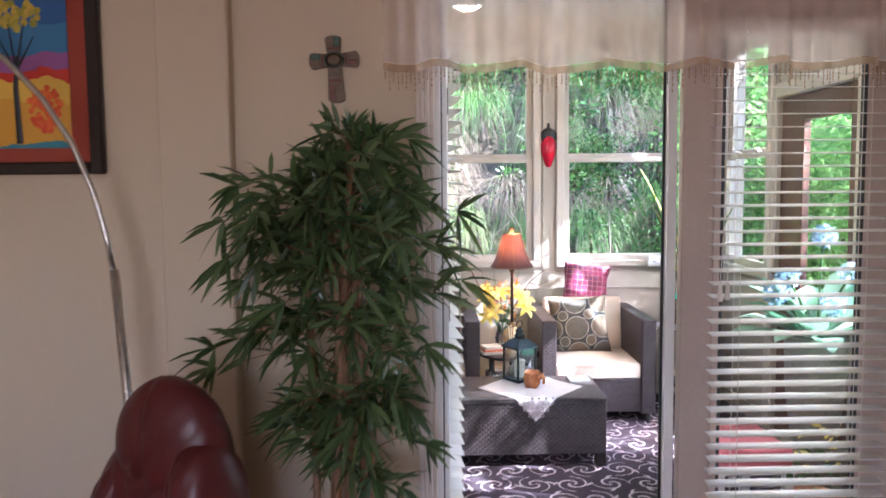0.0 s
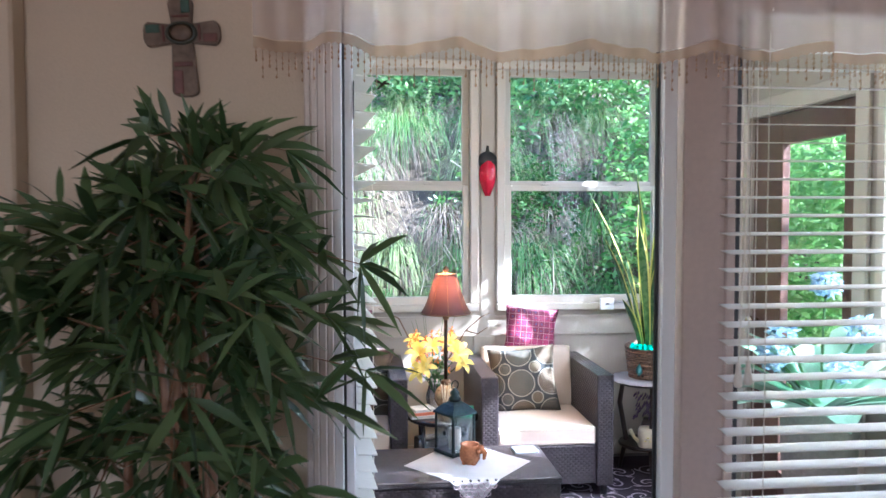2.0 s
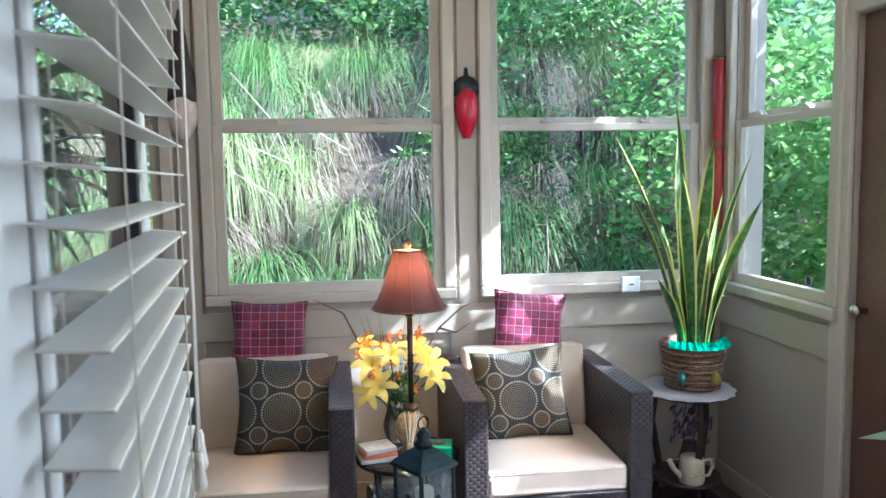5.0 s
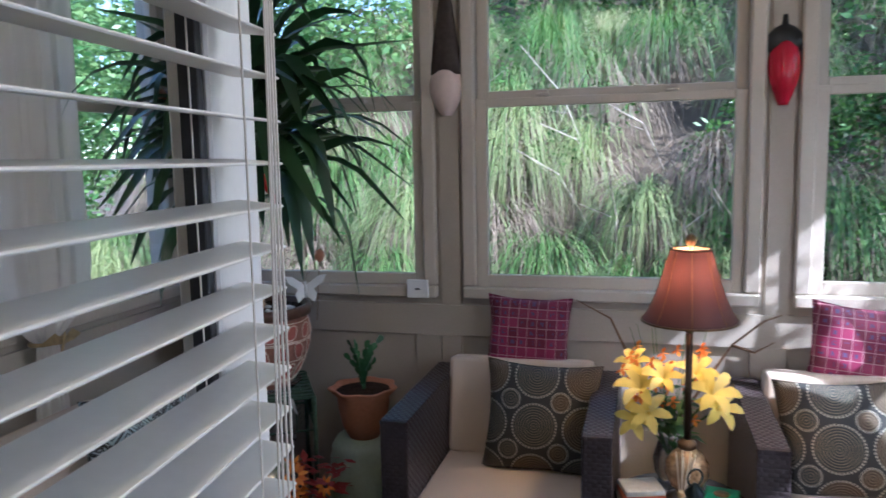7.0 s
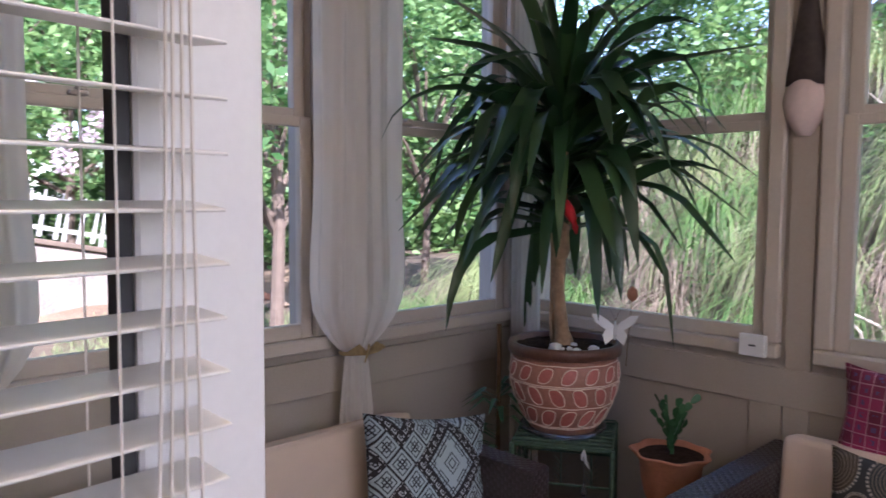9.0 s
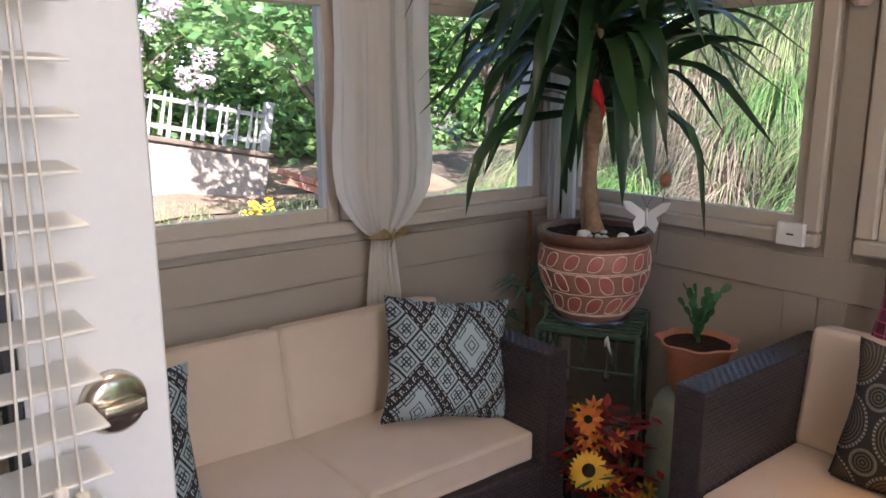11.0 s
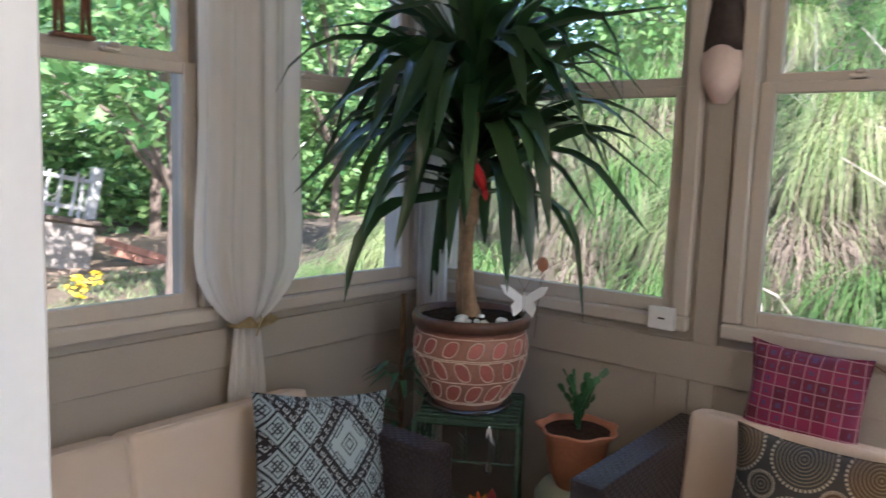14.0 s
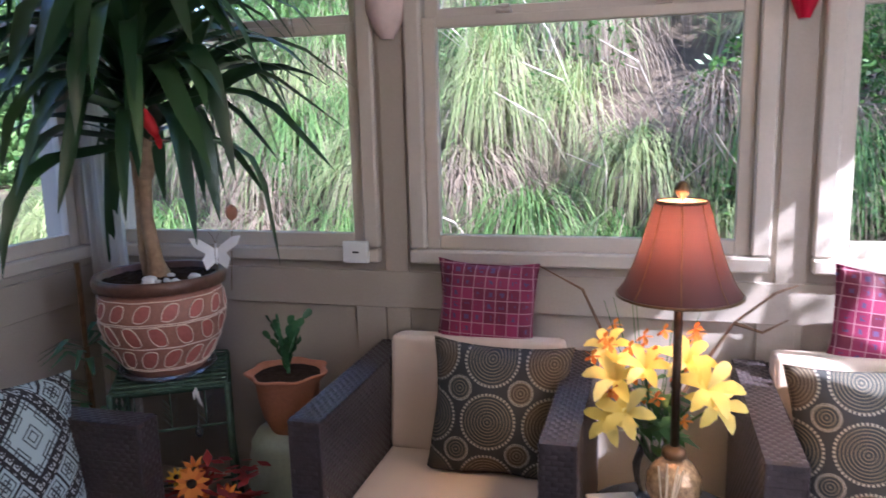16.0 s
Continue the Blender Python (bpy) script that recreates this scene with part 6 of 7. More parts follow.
for k in range(34):
    a, z = r.uniform(0, 6.28), r.uniform(0.4, 0.78)
    d = Vector((math.cos(a), math.sin(a), 0))
    p = Vector((0, 0, z))
    blade(bm, [p, p + d * 0.07 + Vector((0, 0, 0.03)), p + d * 0.15 + Vector((0, 0, -0.01))], [0.006, 0.022, 0.002], fold=0.2)
part("leaves", bm, M_CACT, sp)

# ---- the sunny corner: snake plant ----
M_TABLE = material("dark_carved_wood", (0.035, 0.022, 0.018), 0.45, vary=0.4, scale=12)
tbl = thing("plant_table", "small dark carved table with a lower shelf", "side table", pose(1.70, 5.32, 0))
part("tabletop", lathe([(0.17, 0.555), (0.185, 0.565), (0.185, 0.578), (0.175, 0.585)], 28), M_TABLE, tbl)
part("shelf", lathe([(0.15, 0.17), (0.155, 0.18), (0.15, 0.19)], 28), M_TABLE, tbl)
for a in range(3):
    q = a * 2.094 + 0.5
    part("leg", tube([(0.15 * math.cos(q), 0.15 * math.sin(q), 0), (0.11 * math.cos(q), 0.11 * math.sin(q), 0.2), (0.15 * math.cos(q), 0.15 * math.sin(q), 0.42), (0.13 * math.cos(q), 0.13 * math.sin(q), 0.556)], [0.012, 0.016, 0.016, 0.014], 8), M_TABLE, tbl, "", True)
dl = thing("crochet_doily", "white crochet doily under the basket", "doily", pose(1.70, 5.32, 0.586))
part("cloth", lathe([(0.001, 0.003), (0.15, 0.003), (0.195, 0.001), (0.205, -0.012)], 48, cap=False, wave=lambda a, k: 0.03 * math.cos(16 * a) if k > 1 else 0), M_LACE, dl, "", True)
M_RATTAN = wicker("brown_rattan_basket", (0.21, 0.12, 0.07))
bk2 = thing("basket_planter", "brown woven basket planter with green foil", "basket", pose(1.72, 5.31, 0.59))
bm = lathe([(0.105, 0), (0.115, 0.02), (0.13, 0.13), (0.138, 0.2), (0.128, 0.205), (0.12, 0.14)], 32)
part("weave", bm, M_RATTAN, bk2, "", True)
for k in range(8):
    z = 0.012 + 0.025 * k
    rr = 0.112 + 0.13 * z
    part("coil", tube([((rr + 0.003 * math.cos(a * 2.0)) * math.cos(a * 0.19635), (rr + 0.003 * math.cos(a * 2.0)) * math.sin(a * 0.19635), z) for a in range(33)], 0.009, 6), M_RATTAN, bk2, "", True)
part("soil", lathe([(0.001, 0.17), (0.122, 0.165)], 20, cap=False), M_EARTH, bk2)
M_FOIL = material("emerald_foil", (0.02, 0.42, 0.26), 0.2, 0.5, vary=0.3, scale=30)
bm = bmesh.new()
for k in range(12):
    a = -2.6 + 0.2 * k
    p = Vector((0.10 * math.cos(a), 0.10 * math.sin(a), 0.185))
    d = Vector((math.cos(a), math.sin(a), 0)) * 0.055
    part("foil", blade(bmesh.new(), [p, p + d * 0.6 + Vector((0, 0, 0.03)), p + d + Vector((0, 0, 0.005))], [0.03, 0.045, 0.03], fold=0.4), M_FOIL, bk2, "crumpled emerald foil")
for k, (a, c) in enumerate(((-2.35, (0.03, 0.12, 0.11)), (-1.25, (0.30, 0.24, 0.04)))):
    bm = lathe([(0.004, 0), (0.02, 0.02), (0.018, 0.045), (0.004, 0.07)], 10)
    part("butterfly_clip", bm, material("painted_clip_%d" % k, c, 0.5, vary=0.3), bk2, "", True, pose(0.135 * math.cos(a), 0.135 * math.sin(a), 0.03))


def snake_leaf_material():
    c = Nodes("variegated_snake_leaf", 0.4)
    a = c.t.nodes.new("ShaderNodeAttribute")
    a.attribute_name = "edge"
    n = c.t.nodes.new("ShaderNodeTexNoise")
    n.inputs["Scale"].default_value = 22
    n.inputs["Distortion"].default_value = 1.2
    link(c.co, n.inputs["Vector"], c.t)
    green = c.mix(c.op("GREATER_THAN", n.outputs["Fac"], 0.52), (0.035, 0.105, 0.030), (0.085, 0.17, 0.06))
    return c.done(c.mix(c.op("GREATER_THAN", a.outputs["Fac"], 0.72), green, (0.58, 0.56, 0.14)))


M_SNAKE = snake_leaf_material()
snake = thing("snake_plant", "tall snake plant with yellow-edged leaves", "plant", pose(1.72, 5.31, 0.755))


def snake_leaf(x, y, lean, az, ln, wd, twist, seed):
    me_bm = bmesh.new()
    lay = me_bm.verts.layers.float.new("edge")
    N = 12
    rows = []
    d = Vector((math.cos(az), math.sin(az), 0))
    for i in range(N + 1):
        f = i / N
        c = Vector((x, y, 0)) + d * (lean * ln * f ** 1.5) + Vector((0, 0, ln * f * (1 - 0.12 * lean * f)))
        a = az + 1.57 + twist * f
        s = Vector((math.cos(a), math.sin(a), 0))
        nrm = Vector((-s.y, s.x, 0))
        w = 1.35 * wd * (0.55 + 0.9 * f - 0.4 * f * f) * (1 if f < 0.7 else max(0.02, max(0.0, 1 - (f - 0.7) / 0.3) ** 0.8)) / 2
        row = []
        for u in (-1, -0.66, 0, 0.66, 1):
            v = me_bm.verts.new(c + s * w * u + nrm * w * 0.35 * u * u)
            v[lay] = abs(u)
            row.append(v)
        rows.append(row)
    for a, b in zip(rows, rows[1:]):
        for k in range(4):
            f = me_bm.faces.new((a[k], a[k + 1], b[k + 1], b[k]))
            f.smooth = True
    ob = part("leaf", me_bm, M_SNAKE, snake)


r = rng(15)
for k, (x, y, lean, az, ln, wd) in enumerate(((-0.02, 0.0, 0.06, 2.6, 1.10, 0.05), (-0.05, -0.02, 0.34, 3.2, 0.98, 0.055), (0.0, -0.03, 0.10, 0.4, 0.92, 0.055), (0.05, 0.0, 0.28, 0.2, 0.90, 0.05), (0.06, -0.03, 0.30, -0.4, 0.68, 0.06), (0.03, 0.03, 0.1, 0.5, 0.86, 0.05), (-0.06, 0.02, 0.30, 2.9, 0.72, 0.045), (-0.07, -0.04, 0.38, 3.4, 0.34, 0.05), (0.02, -0.05, 0.12, -1.0, 0.7, 0.06), (-0.03, -0.05, 0.1, 3.6, 0.78, 0.05), (0.07, 0.02, 0.15, 0.9, 0.66, 0.05), (-0.01, 0.05, 0.1, 1.6, 0.95, 0.05), (0.04, -0.06, 0.18, -0.8, 0.5, 0.055), (-0.05, 0.04, 0.16, 2.4, 0.6, 0.045), (0.0, -0.06, 0.1, -1.6, 0.55, 0.05), (0.08, -0.01, 0.28, 0.1, 0.45, 0.05))):
    snake_leaf(x, y, lean, az, ln, wd, r.uniform(-0.7, 0.7), k)
can = thing("watering_can", "cream watering can with painted flowers on shelf", "watering can", pose(1.68, 5.22, 0.19))
M_CANC = material("cream_enamel", (0.68, 0.60, 0.46), 0.35, vary=0.12, scale=15)
part("body", lathe([(0.05, 0), (0.055, 0.01), (0.052, 0.10), (0.046, 0.115)], 22), M_CANC, can, "", True)
part("handle", tube([(0.05, 0, 0.09), (0.085, 0, 0.095), (0.095, 0, 0.06), (0.08, 0, 0.025), (0.052, 0, 0.02)], 0.007, 8), M_CANC, can, "", True)
part("spout", tube([(-0.048, 0, 0.03), (-0.08, 0, 0.06), (-0.105, 0, 0.105)], [0.014, 0.010, 0.012], 8), M_CANC, can, "", True)
bm = bmesh.new()
for k in range(5):
    a = -2.1 + 0.25 * k
    lathe([(0.009, 0), (0.002, 0.003)], 8, bm=bm, at=(0.0545 * math.cos(a), 0.0545 * math.sin(a), 0.045 + 0.02 * (k % 2)))
part("painted_flower", bm, M_YEL, can)
lav = thing("purple_dried_flowers", "bunch of dried purple flowers on shelf", "flowers", pose(1.74, 5.36, 0.19))
bm = bmesh.new()
for k in range(90):
    a, q = r.uniform(0, 6.28), r.uniform(0, 0.1)
    p = Vector((q * math.cos(a), q * math.sin(a), r.uniform(0.12, 0.26)))
    blade(bm, [p, p + Vector((0.01, 0, 0.012)), p + Vector((0.016, 0.004, 0.03))], [0.004, 0.016, 0.002])
part("blossoms", bm, leafy("dried_purple", (0.10, 0.05, 0.16), (0.20, 0.12, 0.26)), lav)
part("vase", lathe([(0.04, 0), (0.05, 0.05), (0.03, 0.13)], 16), M_TABLE, lav, "", True)

# ---- on the walls ----
def wall_mask(name, label, m, mat, hair, wide, tall, crest):
    k = thing(name, label, "wall mask", m)
    bm = bmesh.new()
    rows = []
    N, S = 12, 12
    for i in range(N + 1):
        f = i / N
        z = -tall / 2 + tall * f
        hw = wide / 2 * max(0.06, max(0.0, math.sin(math.pi * (0.08 + 0.84 * f))) ** 0.7) * (0.66 + 0.40 * f)
        rows.append([bm.verts.new((hw * math.cos(math.pi * j / S), -0.06 * math.sin(math.pi * j / S) * max(0.1, math.sin(math.pi * (0.05 + 0.9 * f))) ** 0.5, z)) for j in range(S + 1)])
    for a, b in zip(rows, rows[1:]):
        for j in range(S):
            bm.faces.new((a[j + 1], a[j], b[j], b[j + 1]))
    bmesh.ops.recalc_face_normals(bm, faces=bm.faces)
    part("face_shell", bm, mat, k, "", True)
    part("headdress", crest, hair, k, "black painted headdress", True)
    return k


M_MASKR = material("glossy_red_lacquer", (0.50, 0.01, 0.035), 0.15, vary=0.12, scale=8)
M_MASKW = material("pale_pink_plaster", (0.70, 0.55, 0.50), 0.6, vary=0.08, scale=10)
crest = lathe([(0.045, 0.06), (0.066, 0.09), (0.06, 0.13), (0.035, 0.155), (0.012, 0.165), (0.008, 0.2)], 18)
bmesh.ops.scale(crest, vec=(1, 0.55, 1), verts=crest.verts)
wall_mask("red_mask", "glossy red oval wall mask with black crest", pose(0.787, 5.686, 1.822), M_MASKR, M_BLACK, 0.125, 0.24, crest)
crest = lathe([(0.074, 0.065), (0.07, 0.11), (0.05, 0.2), (0.035, 0.3), (0.02, 0.4), (0.004, 0.46)], 18)
bmesh.ops.scale(crest, vec=(1, 0.5, 1), verts=crest.verts)
wall_mask("pale_mask", "pale pink wall mask with tall dark headdress", pose(-0.468, 5.686, 1.803), M_MASKW, material("dark_mask_hair", (0.05, 0.035, 0.03), 0.6, vary=0.4, scale=20), 0.160, 0.195, crest)
for x, lab in ((-0.595, "white indoor thermometer box on the sill"), (1.565, "white indoor sensor box on the sill")):
    u = thing("sensor_box", lab, "sensor", pose(x, 5.632, 0.965))
    part("case", box(-0.045, 0.045, 0, 0.022, 0, 0.075, 0.005, seg=2), M_WHITEC, u)
    part("slot", box(-0.010, 0.014, -0.002, 0.0, 0.035, 0.041, 0.001), M_BLACK, u)
tube_mat = material("dark_red_bamboo", (0.30, 0.02, 0.02), 0.3, vary=0.3, scale=12)
rs = thing("rain_stick", "dark red tube hanging in the window corner", "rain stick", pose(1.985, 5.62, 1.25))
part("tube", tube([(0, 0, 0), (0, 0, 0.2), (0, 0, 0.5), (0, 0, 0.82)], [0.026, 0.027, 0.026, 0.027], 14), tube_mat, rs, "", True)
for z in (0.0, 0.40, 0.80):
    part("band", lathe([(0.028, z), (0.03, z + 0.008), (0.028, z + 0.02)], 14), M_BRONZE, rs, "", True)
hb = thing("window_bird", "small dark hummingbird ornament on the window glass", "ornament", pose(0.12, 5.69, 2.40))
bm = tube([(-0.03, 0, -0.03), (0, 0, 0), (0.012, 0, 0.018), (0.04, 0, 0.025)], [0.003, 0.009, 0.007, 0.001], 8)
blade(bm, [(0, 0, 0), (-0.03, 0, 0.02), (-0.055, 0, 0.022)], [0.012, 0.016, 0.002], side=Vector((0, 1, 0)))
blade(bm, [(0, 0, 0), (0.03, 0, 0.008), (0.05, 0, 0.0)], [0.012, 0.014, 0.002], side=Vector((0, 1, 0)))
part("bird", bm, M_HEART, hb)
gir = thing("giraffe_figure", "carved brown wooden giraffe on the window rail", "figurine", pose(-1.685, 4.22, 1.79, rz=90))
bm = box(-0.055, 0.055, -0.02, 0.02, 0, 0.012, 0.003)
tube([(-0.035, 0, 0.145), (0.0, 0, 0.15), (0.035, 0, 0.165)], [0.022, 0.026, 0.024], 10, bm)
for x in (-0.042, -0.03, 0.03, 0.042):
    tube([(x, 0.008 if x in (-0.03, 0.042) else -0.008, 0.012), (x, 0, 0.14)], [0.006, 0.009], 7, bm)
tube([(0.035, 0, 0.165), (0.055, 0, 0.24), (0.062, 0, 0.33)], [0.018, 0.012, 0.010], 8, bm)
tube([(0.058, 0, 0.335), (0.085, 0, 0.325), (0.1, 0, 0.315)], [0.014, 0.012, 0.007], 8, bm)
bmesh.ops.scale(bm, vec=(-1, 1, 1), verts=bm.verts)
bmesh.ops.reverse_faces(bm, faces=bm.faces)
part("figure", bm, material("carved_dark_wood", (0.15, 0.06, 0.03), 0.5, vary=0.5, scale=40), gir, "", True)

stick = thing("window_sticker", "small round dark sticker on the sunny window", "sticker", pose(2.060, 5.005, 1.085, ry=-90))
part("sticker_disc", lathe([(0.022, 0), (0.022, 0.0012), (0.002, 0.0016)], 24), material("navy_vinyl", (0.03, 0.05, 0.12), 0.5, vary=0.1), stick)
part("sticker_rim", tube([(0.020 * math.cos(a * 0.2618), 0.020 * math.sin(a * 0.2618), 0.0018) for a in range(25)], 0.0012, 5), M_WHITEC, stick, "pale rim")
M_STEELC = material("thin_steel_chain", (0.5, 0.5, 0.5), 0.3, 1.0, vary=0.1)
orn = thing("hanging_charm", "glass charm with a white ribbon on the plant stand", "ornament", pose(-0.955, 5.185, 0.655))
part("ribbon", blade(bmesh.new(), [(0.0, 0, 0.0), (0.006, -0.004, -0.02), (0.012, -0.002, -0.045), (0.02, 0, -0.06)], [0.004, 0.012, 0.011, 0.004], side=Vector((0, 1, 0))), M_WHITEC, orn, "white ribbon")
part("ribbon", blade(bmesh.new(), [(0.0, 0, 0.0), (-0.004, -0.006, -0.018), (-0.008, -0.004, -0.04)], [0.004, 0.011, 0.004], side=Vector((0, 1, 0))), M_WHITEC, orn, "white ribbon")
part("chain", tube([(0, 0, 0), (0.002, -0.002, -0.06), (0, 0, -0.11)], 0.0012, 5), M_STEELC, orn)
part("glass_drop", lathe([(0.002, 0.0), (0.004, -0.012), (0.012, -0.028), (0.013, -0.038), (0.008, -0.05), (0.001, -0.056)], 14), M_PANEL, orn, "clear glass drop", True, pose(0, 0, -0.108))

# ---- curtains ----
M_CURT = sheer("ivory_voile", (0.80, 0.76, 0.71), 1.04)
M_TIE = material("antique_gold", (0.50, 0.38, 0.20), 0.35, 0.8, vary=0.3, scale=20)


def tied_curtain(name, label, m, top, waist, mid_z, low_z, high_z, depth):
    """A gathered panel: full above, pulled in at the tie, a short tail below. Local x along the wall, y into the room."""
    c = thing(name, label, "curtain", m, "tied curtains")
    bm = bmesh.new()
    n = 46
    levels = [high_z, high_z - 0.25, 2.0, 1.8, 1.6, 1.45, 1.3, 1.2, 1.12, 1.06, 1.01, mid_z + 0.02, mid_z, mid_z - 0.03, mid_z - 0.1, mid_z - 0.22, low_z]
    rows = []
    for z in levels:
        if z > mid_z:
            f = min(1.0, (z - mid_z) / 0.22)
            w = waist + (top - waist) * max(0.0, math.sin(f * math.pi / 2)) ** 0.8
            bulge = 0.0 if z > 1.5 else 0.02 * math.sin((1.5 - z) / 0.55 * math.pi)
        else:
            f = min(1.0, (mid_z - z) / 0.2)
            w = waist + 0.055 * f
            bulge = 0
        row = []
        for i in range(n + 1):
            u = 2 * i / n - 1
            fold = math.sin(u * 13 + z * 0.6) * 0.5 + math.sin(u * 29 + 1) * 0.22 + math.sin(u * 5.0 + z) * 0.5
            row.append(bm.verts.new((u * (w / 2 + bulge), depth * (0.4 + 0.6 * w / top) * (1 + 0.55 * fold) * (1 - 0.2 * u * u) + 0.012, z)))
        rows.append(row)
    for a, b in zip(rows, rows[1:]):
        for i in range(n):
            bm.faces.new((a[i], a[i + 1], b[i + 1], b[i]))
    part("panel", bm, M_CURT, c, "", True)
    tie = bmesh.new()
    tube([(waist * 0.62 * math.cos(a * 0.2618), depth * 0.75 + 0.045 * math.sin(a * 0.2618), mid_z) for a in range(25)], 0.007, 7, tie)
    part("tieback", tie, M_TIE, c, "gold tieback", True)
    for s in (-1, 1):
        wing = blade(bmesh.new(), [(0, depth + 0.05, mid_z), (s * 0.04, depth + 0.055, mid_z + 0.02), (s * 0.085, depth + 0.045, mid_z + 0.012)], [0.012, 0.04, 0.006], side=Vector((0, 1, 0)))
        part("dragonfly_wing", wing, M_TIE, c)
    part("dragonfly_body", tube([(-0.012, depth + 0.052, mid_z - 0.03), (0, depth + 0.056, mid_z + 0.01), (0.004, depth + 0.056, mid_z + 0.035)], [0.003, 0.006, 0.003], 7), M_TIE, c, "", True)
    return c


tied_curtain("curtain", "ivory voile curtain gathered with gold dragonfly tieback", pose(LEFT + 0.055, 4.725, 0, rz=-90) @ Matrix.Diagonal((-1, 1, 1, 1)), 0.38, 0.10, 0.955, 0.42, 2.62, 0.05)
tied_curtain("curtain", "ivory voile curtain gathered beside the first garden window", pose(LEFT + 0.055, 3.50, 0, rz=-90) @ Matrix.Diagonal((-1, 1, 1, 1)), 0.36, 0.10, 0.955, 0.42, 2.62, 0.05)
cc = thing("corner_curtain", "narrow white voile curtain hanging in the corner", "curtain", pose(LEFT + 0.05, 5.62, 0))
bm = bmesh.new()
n = 30
rows = [[bm.verts.new((0.20 * i / n, -0.03 - 0.018 * math.sin(i * 1.1 + 0.3 * z) - 0.06 * (i / n - 0.5), z)) for i in range(n + 1)] for z in (2.62, 2.0, 1.4, 0.9, 0.5, 0.25)]
for a, b in zip(rows, rows[1:]):
    for i in range(n):
        bm.faces.new((a[i], a[i + 1], b[i + 1], b[i]))
part("panel", bm, M_CURT, cc, "", True)
rod = thing("curtain_rod", "thin bronze curtain rod over the garden windows", "curtain rod", pose(LEFT + 0.075, 3.2, 2.64))
part("pole", tube([(0, 0, 0), (0, 2.38, 0)], 0.009, 10), M_BRONZE, rod, "", True)
for y in (0.05, 1.2, 2.2):
    part("bracket", tube([(0, y, 0), (-0.072, y, 0)], 0.006, 6), M_BRONZE, rod)

# ---- ceiling light ----
M_BOWL = material("lit_opal_glass", (0.95, 0.85, 0.7), 0.4, vary=0, glow=((1.0, 0.80, 0.50), 5.5))
cl = thing("ceiling_light", "lit opal glass bowl ceiling light", "ceiling light", pose(0.085, 3.56, CEIL - 0.004))
part("canopy", lathe([(0.07, 0), (0.07, -0.02), (0.03, -0.04)], 24), M_BRONZE, cl, "", True)
part("rod", tube([(0, 0, -0.03), (0, 0, -0.32)], 0.010, 8), M_BRONZE, cl, "", True)
part("bowl", lathe([(0.012, -0.435), (0.04, -0.425), (0.085, -0.39), (0.118, -0.345), (0.13, -0.31), (0.125, -0.308)], 32, cap=False), M_BOWL, cl, "glowing opal bowl", True)
part("finial", lathe([(0.004, -0.455), (0.012, -0.445), (0.012, -0.435), (0.005, -0.43)], 12), M_BRONZE, cl, "", True)

# ---- beyond the closed leaf ----
M_BLUE = leafy("pale_blue_petal", (0.20, 0.33, 0.46), (0.46, 0.58, 0.68), 0.6, 0.3)
M_BROAD = leafy("broad_green_leaf", (0.10, 0.26, 0.14), (0.36, 0.48, 0.38), 0.35, 0.3)
urn = thing("grey_planter", "grey stone urn on a low plinth", "planter", pose(1.70, 3.55, 0.009))
part("plinth", box(-0.13, 0.13, -0.13, 0.13, 0, 0.34, 0.01), M_RENDER, urn)
part("urn", lathe([(0.09, 0.34), (0.10, 0.36), (0.13, 0.6), (0.14, 0.84), (0.125, 0.85), (0.12, 0.8)], 28), material("grey_stoneware", (0.30, 0.29, 0.27), 0.7, vary=0.25, scale=12), urn, "", True)
hyd = thing("hydrangea", "broad-leaved plant with pale blue flower heads", "plant", pose(1.70, 3.55, 0.82))
r = rng(8)
bm = bmesh.new()
for k in range(38):
    a, up = r.uniform(0, 6.28), r.uniform(0.1, 1.2)
    ln = r.uniform(0.26, 0.44)
    d = Vector((math.cos(a) * math.cos(up), math.sin(a) * math.cos(up), math.sin(up)))
    p = Vector((0, 0, 0.02)) + d * 0.04
    blade(bm, [p, p + d * ln * 0.35, p + d * ln * 0.7 + Vector((0, 0, -0.01)), p + d * ln + Vector((0, 0, -0.06))], [0.010, 0.12, 0.13, 0.003], fold=0.2)
part("leaves", bm, M_BROAD, hyd)
for k, (x, y, z) in enumerate(((0.03, 0.02, 0.50), (-0.12, 0.05, 0.30), (-0.22, -0.05, 0.24), (0.14, -0.03, 0.33), (0.02, -0.10, 0.20))):
    part("flower_stalk", tube([(0, 0, 0), (x * 0.6, y * 0.6, z * 0.7), (x, y, z)], 0.005, 6), M_STEMG, hyd)
    c = cloud([(x, y, z, 0.052)], 60000, 60 + k)
    scatter_leaves("flower_head", c, 0.016, M_BLUE, hyd, 70 + k)
bench = thing("low_bench", "low white bench with a pink cushion", "bench", pose(1.12, 3.25, 0.009))
part("bench_seat", box(0, 0.36, 0, 0.5, 0.30, 0.33, 0.006), M_WHITE, bench)
for x in (0.03, 0.33):
    for y in (0.03, 0.47):
        part("leg", box(x - 0.02, x + 0.02, y - 0.02, y + 0.02, 0, 0.30, 0.003), M_WHITE, bench)
pc = thing("pink_cushion", "faded pink cushion on the low bench", "cushion", pose(1.30, 3.5, 0.375))
part("cover", cushion(0.34, 0.46, 0.08, 0.03), material("faded_pink_cotton", (0.55, 0.16, 0.20), 0.9, vary=0.2, scale=14, grain=300), pc, "", True)
yf = thing("yellow_flower_pot", "small terracotta pot of yellow flowers", "flower pot", pose(1.55, 3.22, 0.009))
